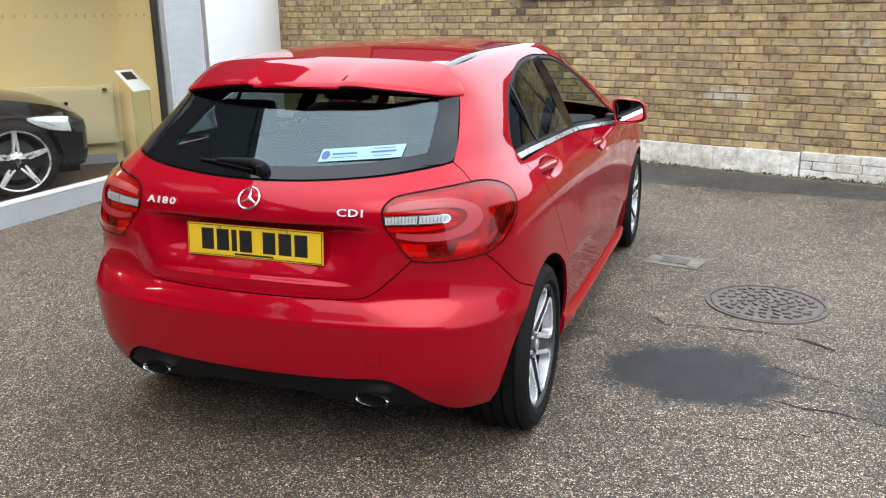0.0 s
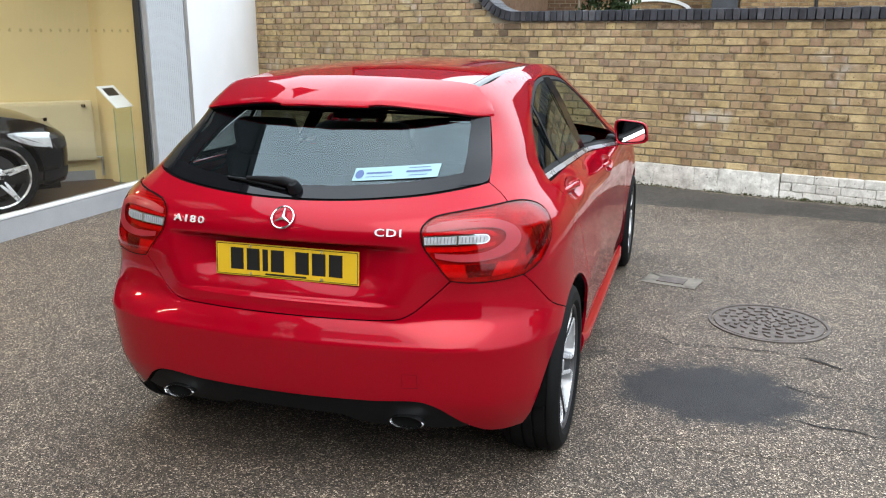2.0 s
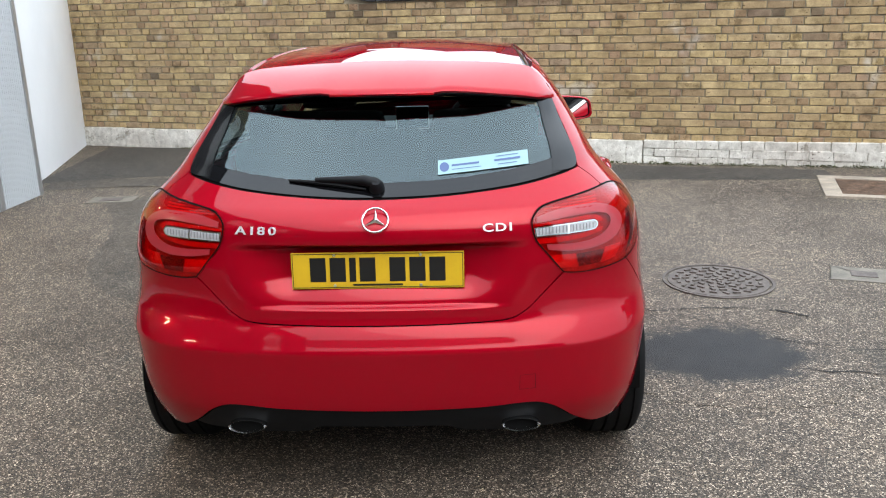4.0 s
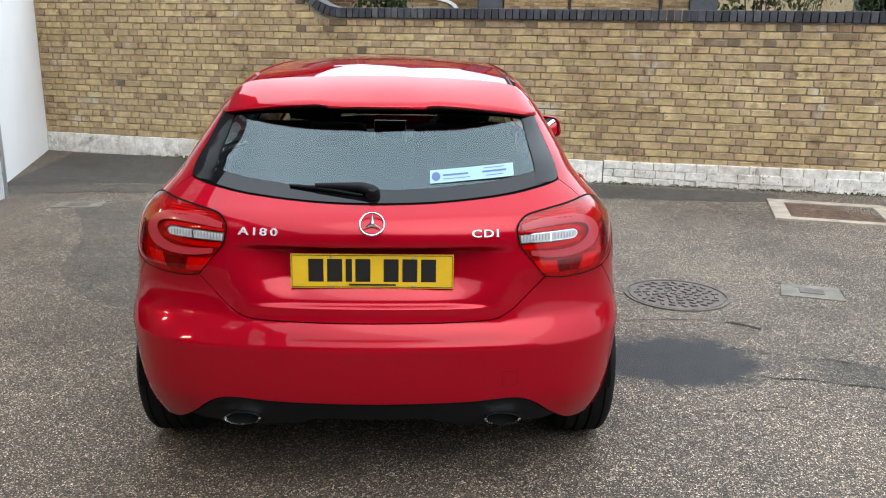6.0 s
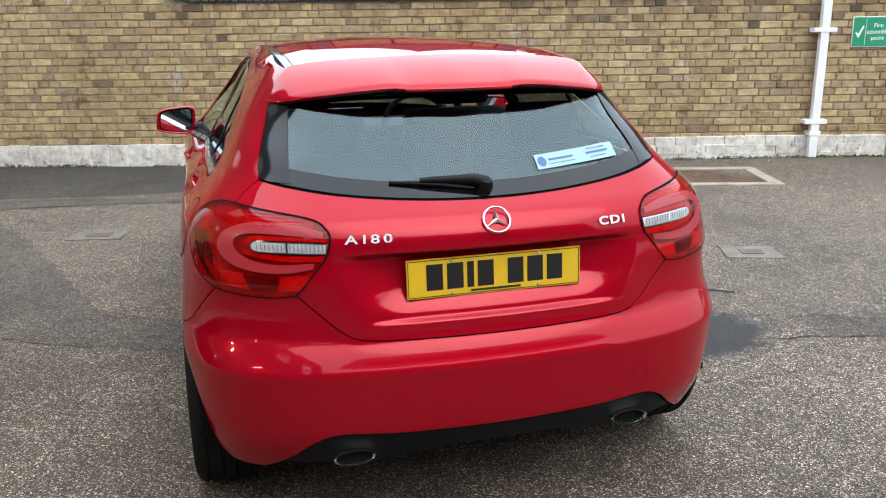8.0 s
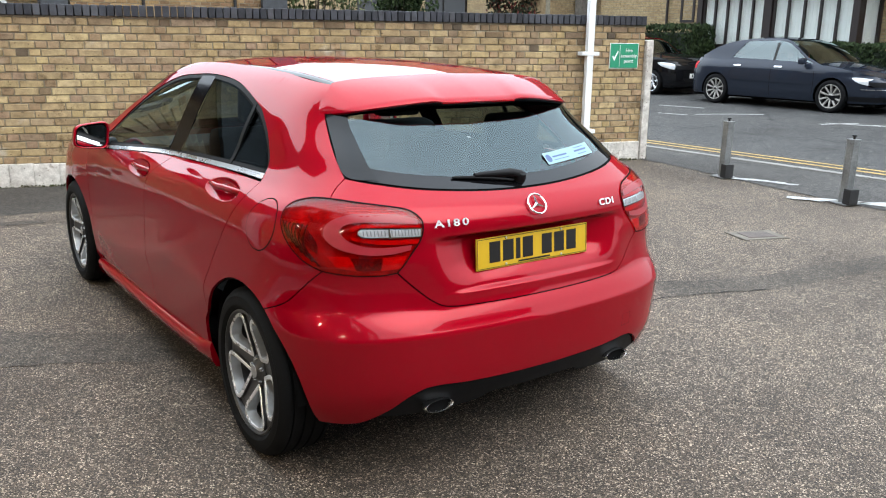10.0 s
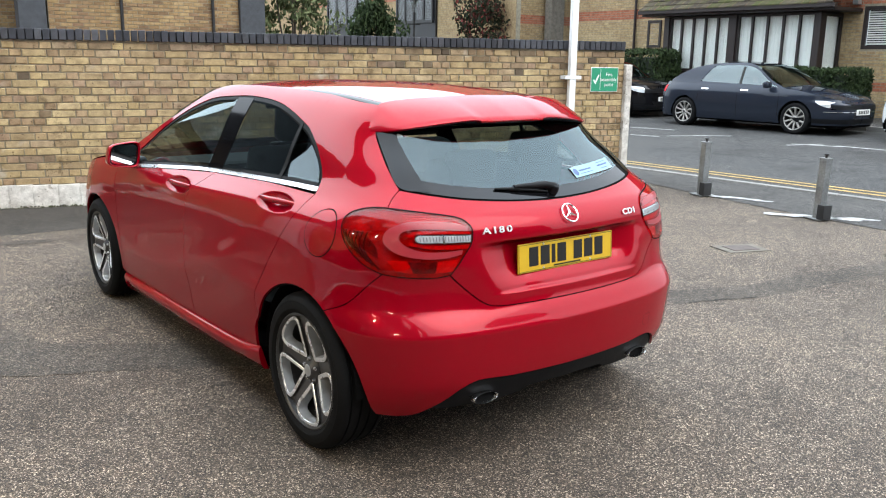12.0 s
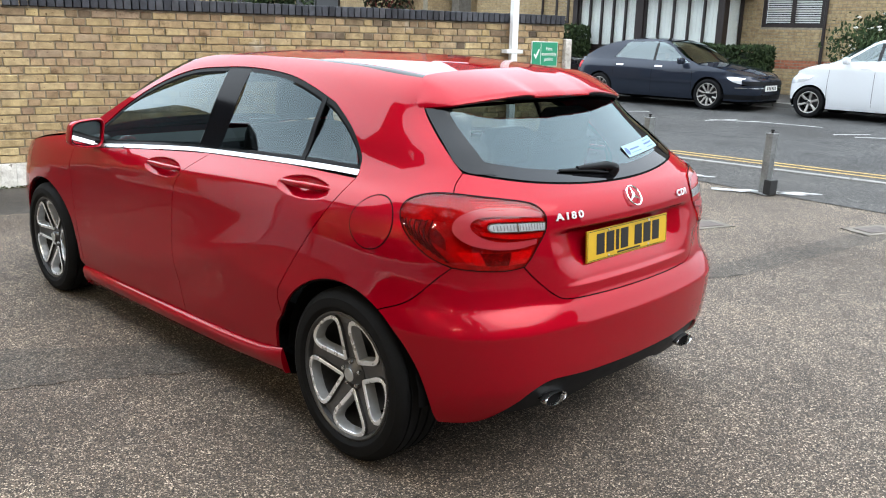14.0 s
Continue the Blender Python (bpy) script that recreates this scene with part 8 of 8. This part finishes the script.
    tl = spline([yy(y0 + 0.22, belt[-1][1] - 0.10), (H - 0.35, belt[-1][1] - 0.09, 1), (H - 0.35, belt[-1][1] - 0.24, 1), yy(y0 + 0.16, belt[-1][1] - 0.24)], per=4)
    panel("tail_lamp", tl, M_REFL, th, "red tail lamp", sides=(1, -1), gap=0, lip=0.004, back=False, off=0.004, sf=sf)
    if side_strip:
        o = [yy(0.42, 0.5)[:1] + (0.545,), yy(wb - 0.42, 0.5)[:1] + (0.525,), yy(wb - 0.42, 0.5)[:1] + (0.560,), yy(0.42, 0.5)[:1] + (0.580,)]
        panel("side_moulding", o, body, th, sides=(1, -1), gap=0, lip=0.012, back=False, off=0.012, sf=sf, res=0.06)
        o = [(-H, 0.475), yy(y1 - 0.38, 0.475)[:1] + (0.475,), yy(y1 - 0.38, 0.475)[:1] + (0.488,), (-H, 0.488)]
        panel("bumper_strip", o, M_CHROME, th, sides=(1, -1), gap=0, lip=0.004, back=False, off=0.006, sf=sf, res=0.06)
    for sd in (1, -1):
        e = sf(yy(rail[0][0] - 0.32, zb)[0], zb)
        bm = boxes((-0.10, 0.10, -0.05, 0.06, -0.065, 0.065), bevel=0.04)
        bmesh.ops.translate(bm, verts=bm.verts, vec=(sd * (float(e[0]) + 0.12), rail[0][0] - 0.30, zb + 0.07))
        part("door_mirror", bm, body if not bumper else bumper, th, smooth=60)
    return th


other_car("grey_saloon", pose(12.99, 12.32, 0.137, 0, 0, 180), "dark grey dusty saloon parked at the far kerb", M_GREYP, 2.748, 0.96, 0.87, 0.885,
          [(3.62, 0.68), (3.3, 0.775), (2.9, 0.86)], [(2.50, 0.905), (1.4, 0.925), (0.3, 0.955), (-0.50, 0.985)],
          [(2.42, 0.93), (1.62, 1.36), (0.95, 1.405), (0.25, 1.335), (-0.52, 1.02)], 0.318, 0.232, 10, M_DIRTY, side_strip=True, cpil=(0.22, 0.62))
other_car("black_small_car", pose(13.55, 17.2, 0.15, 0, 0, 180), "black small hatchback with red roof at the kerb", M_BLACKP, 2.467, 0.72, 0.52, 0.84,
          [(3.1, 0.78), (2.9, 0.86), (2.5, 0.92)], [(2.15, 0.96), (1.2, 0.97), (0.2, 0.99), (-0.42, 1.0)],
          [(2.05, 0.98), (1.55, 1.33), (0.9, 1.38), (0.0, 1.34), (-0.42, 1.03)], 0.30, 0.215, 6, M_ALLOY, roof_mat=M_RED)
other_car("white_small_car", pose(13.10, 5.22, 0.137, 0, 0, 0), "white compact car with black alloy wheels", M_WHITEP, 2.3, 0.52, 0.5, 0.82,
          [(2.74, 0.78), (2.55, 0.90), (2.3, 0.98)], [(2.02, 1.03), (1.2, 1.06), (0.2, 1.10), (-0.40, 1.12)],
          [(1.95, 1.05), (1.25, 1.46), (0.7, 1.50), (0.0, 1.46), (-0.40, 1.15)], 0.295, 0.205, 6, M_DIRTY, head=True)
other_car("black_coupe", pose(-5.78, 5.27, 0.06, 0, 0, -33) @ pose(-0.87, -2.76, 0), "polished black coupe on the showroom floor", M_BLACKP, 2.76, 0.68, 0.95, 0.89,
          [(3.34, 0.66), (3.1, 0.76), (2.7, 0.84)], [(2.3, 0.88), (1.3, 0.90), (0.3, 0.93), (-0.5, 0.95)],
          [(2.2, 0.91), (1.45, 1.28), (0.8, 1.33), (0.2, 1.27), (-0.5, 0.98)], 0.325, 0.26, 5, M_ALLOY, slim=True)

# ---- bricks of the boundary wall, in alternate headers and stretchers ----
def brick_data(w, seed):
    r = random.Random(seed)
    h, d = 0.065 + r.uniform(-0.002, 0.002), 0.006
    j = lambda: r.uniform(-0.0028, 0.0028)
    c = 0.004
    v = [(0, d, 0), (w, d, 0), (w, d, h), (0, d, h), (c + j(), -0.001 + j(), c + j()), (w - c + j(), -0.001 + j(), c + j()), (w - c + j(), -0.001 + j(), h - c + j()), (c + j(), -0.001 + j(), h - c + j())]
    v = [(x, y if i < 4 else y - 0.002, z) for i, (x, y, z) in enumerate(v)] + [(x, 0.03, z) for x, _, z in v[:4]]
    f = [(4, 5, 6, 7), (0, 1, 5, 4), (1, 2, 6, 5), (2, 3, 7, 6), (3, 0, 4, 7), (8, 9, 1, 0), (9, 10, 2, 1), (10, 11, 3, 2), (11, 8, 0, 3)]
    return v, f


KINDS = {}
for kind, w in (("s", 0.214), ("h", 0.101)):
    KINDS[kind] = []
    for s in range(6):
        v, f = brick_data(w, s + (50 if kind == "h" else 0))
        me = bpy.data.meshes.new("brick")
        me.from_pydata(v, [], f)
        me.materials.append(M_BRICK if kind == "s" else M_HEAD)
        KINDS[kind].append((me, v, f, w))
rb = random.Random(77)
run_v, run_f, run_m, single = [], [], [], 0
z, row = 0.236, 0
while z < HIGH - 0.05:
    u = 0.02 - (0.165 if row % 2 else 0.0)
    seq = 0
    while u < WLEN:
        kind = "s" if seq % 2 == 0 else "h"
        if kind == "s" and rb.random() < 0.12:
            kind = "h"
        elif kind == "h" and rb.random() < 0.10:
            kind = "s"
        me, v, f, w = KINDS[kind][rb.randrange(6)]
        seq += 1
        if WLEN - u - w < 0.06 and WLEN - u > 0.03:
            cut_ = WLEN - u
            v, me = [(min(c[0], cut_) if c[0] < w * 0.5 else c[0] - w + cut_, c[1], c[2]) for c in v], None
            w = cut_
        if u < 0.0 and u + w > 0.03:
            v, me = [(max(c[0], -u) if c[0] < w * 0.5 else c[0], c[1], c[2]) for c in v], None
        if u + w > 0.03 and u + w <= WLEN + 0.005 and z + 0.066 <= min(wall_top(u), wall_top(u + w)) + 0.012:
            dy, tilt = rb.uniform(-0.003, 0.003), rb.uniform(-0.4, 0.4)
            m = on_wall(u, dy, z) @ pose(0, 0, 0, 0, tilt, 0)
            if me and 5.0 < u < 7.75 and single < 300:
                ob = new("brick", me)
                ob.parent, ob.matrix_basis = brick_wall, m
                single += 1
            else:
                k = len(run_v)
                run_v += [tuple(m @ Vector(c)) for c in v]
                run_f += [tuple(i + k for i in q) for q in f]
                # darker bricks become likelier within 0.34 m of the wall top
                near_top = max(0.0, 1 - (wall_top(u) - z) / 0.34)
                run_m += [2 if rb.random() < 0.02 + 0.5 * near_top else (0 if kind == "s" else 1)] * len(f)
        u += w + 0.0105
    z += 0.0752
    row += 1
me = bpy.data.meshes.new("brick_run")
me.from_pydata(run_v, [], run_f)
for mt in (M_BRICK_J, M_HEAD_J, M_DARKSTOCK_J):
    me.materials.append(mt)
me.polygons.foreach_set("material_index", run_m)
ob = new("brick_run", me)
ob.parent = brick_wall
ob["kind"] = "stuff"
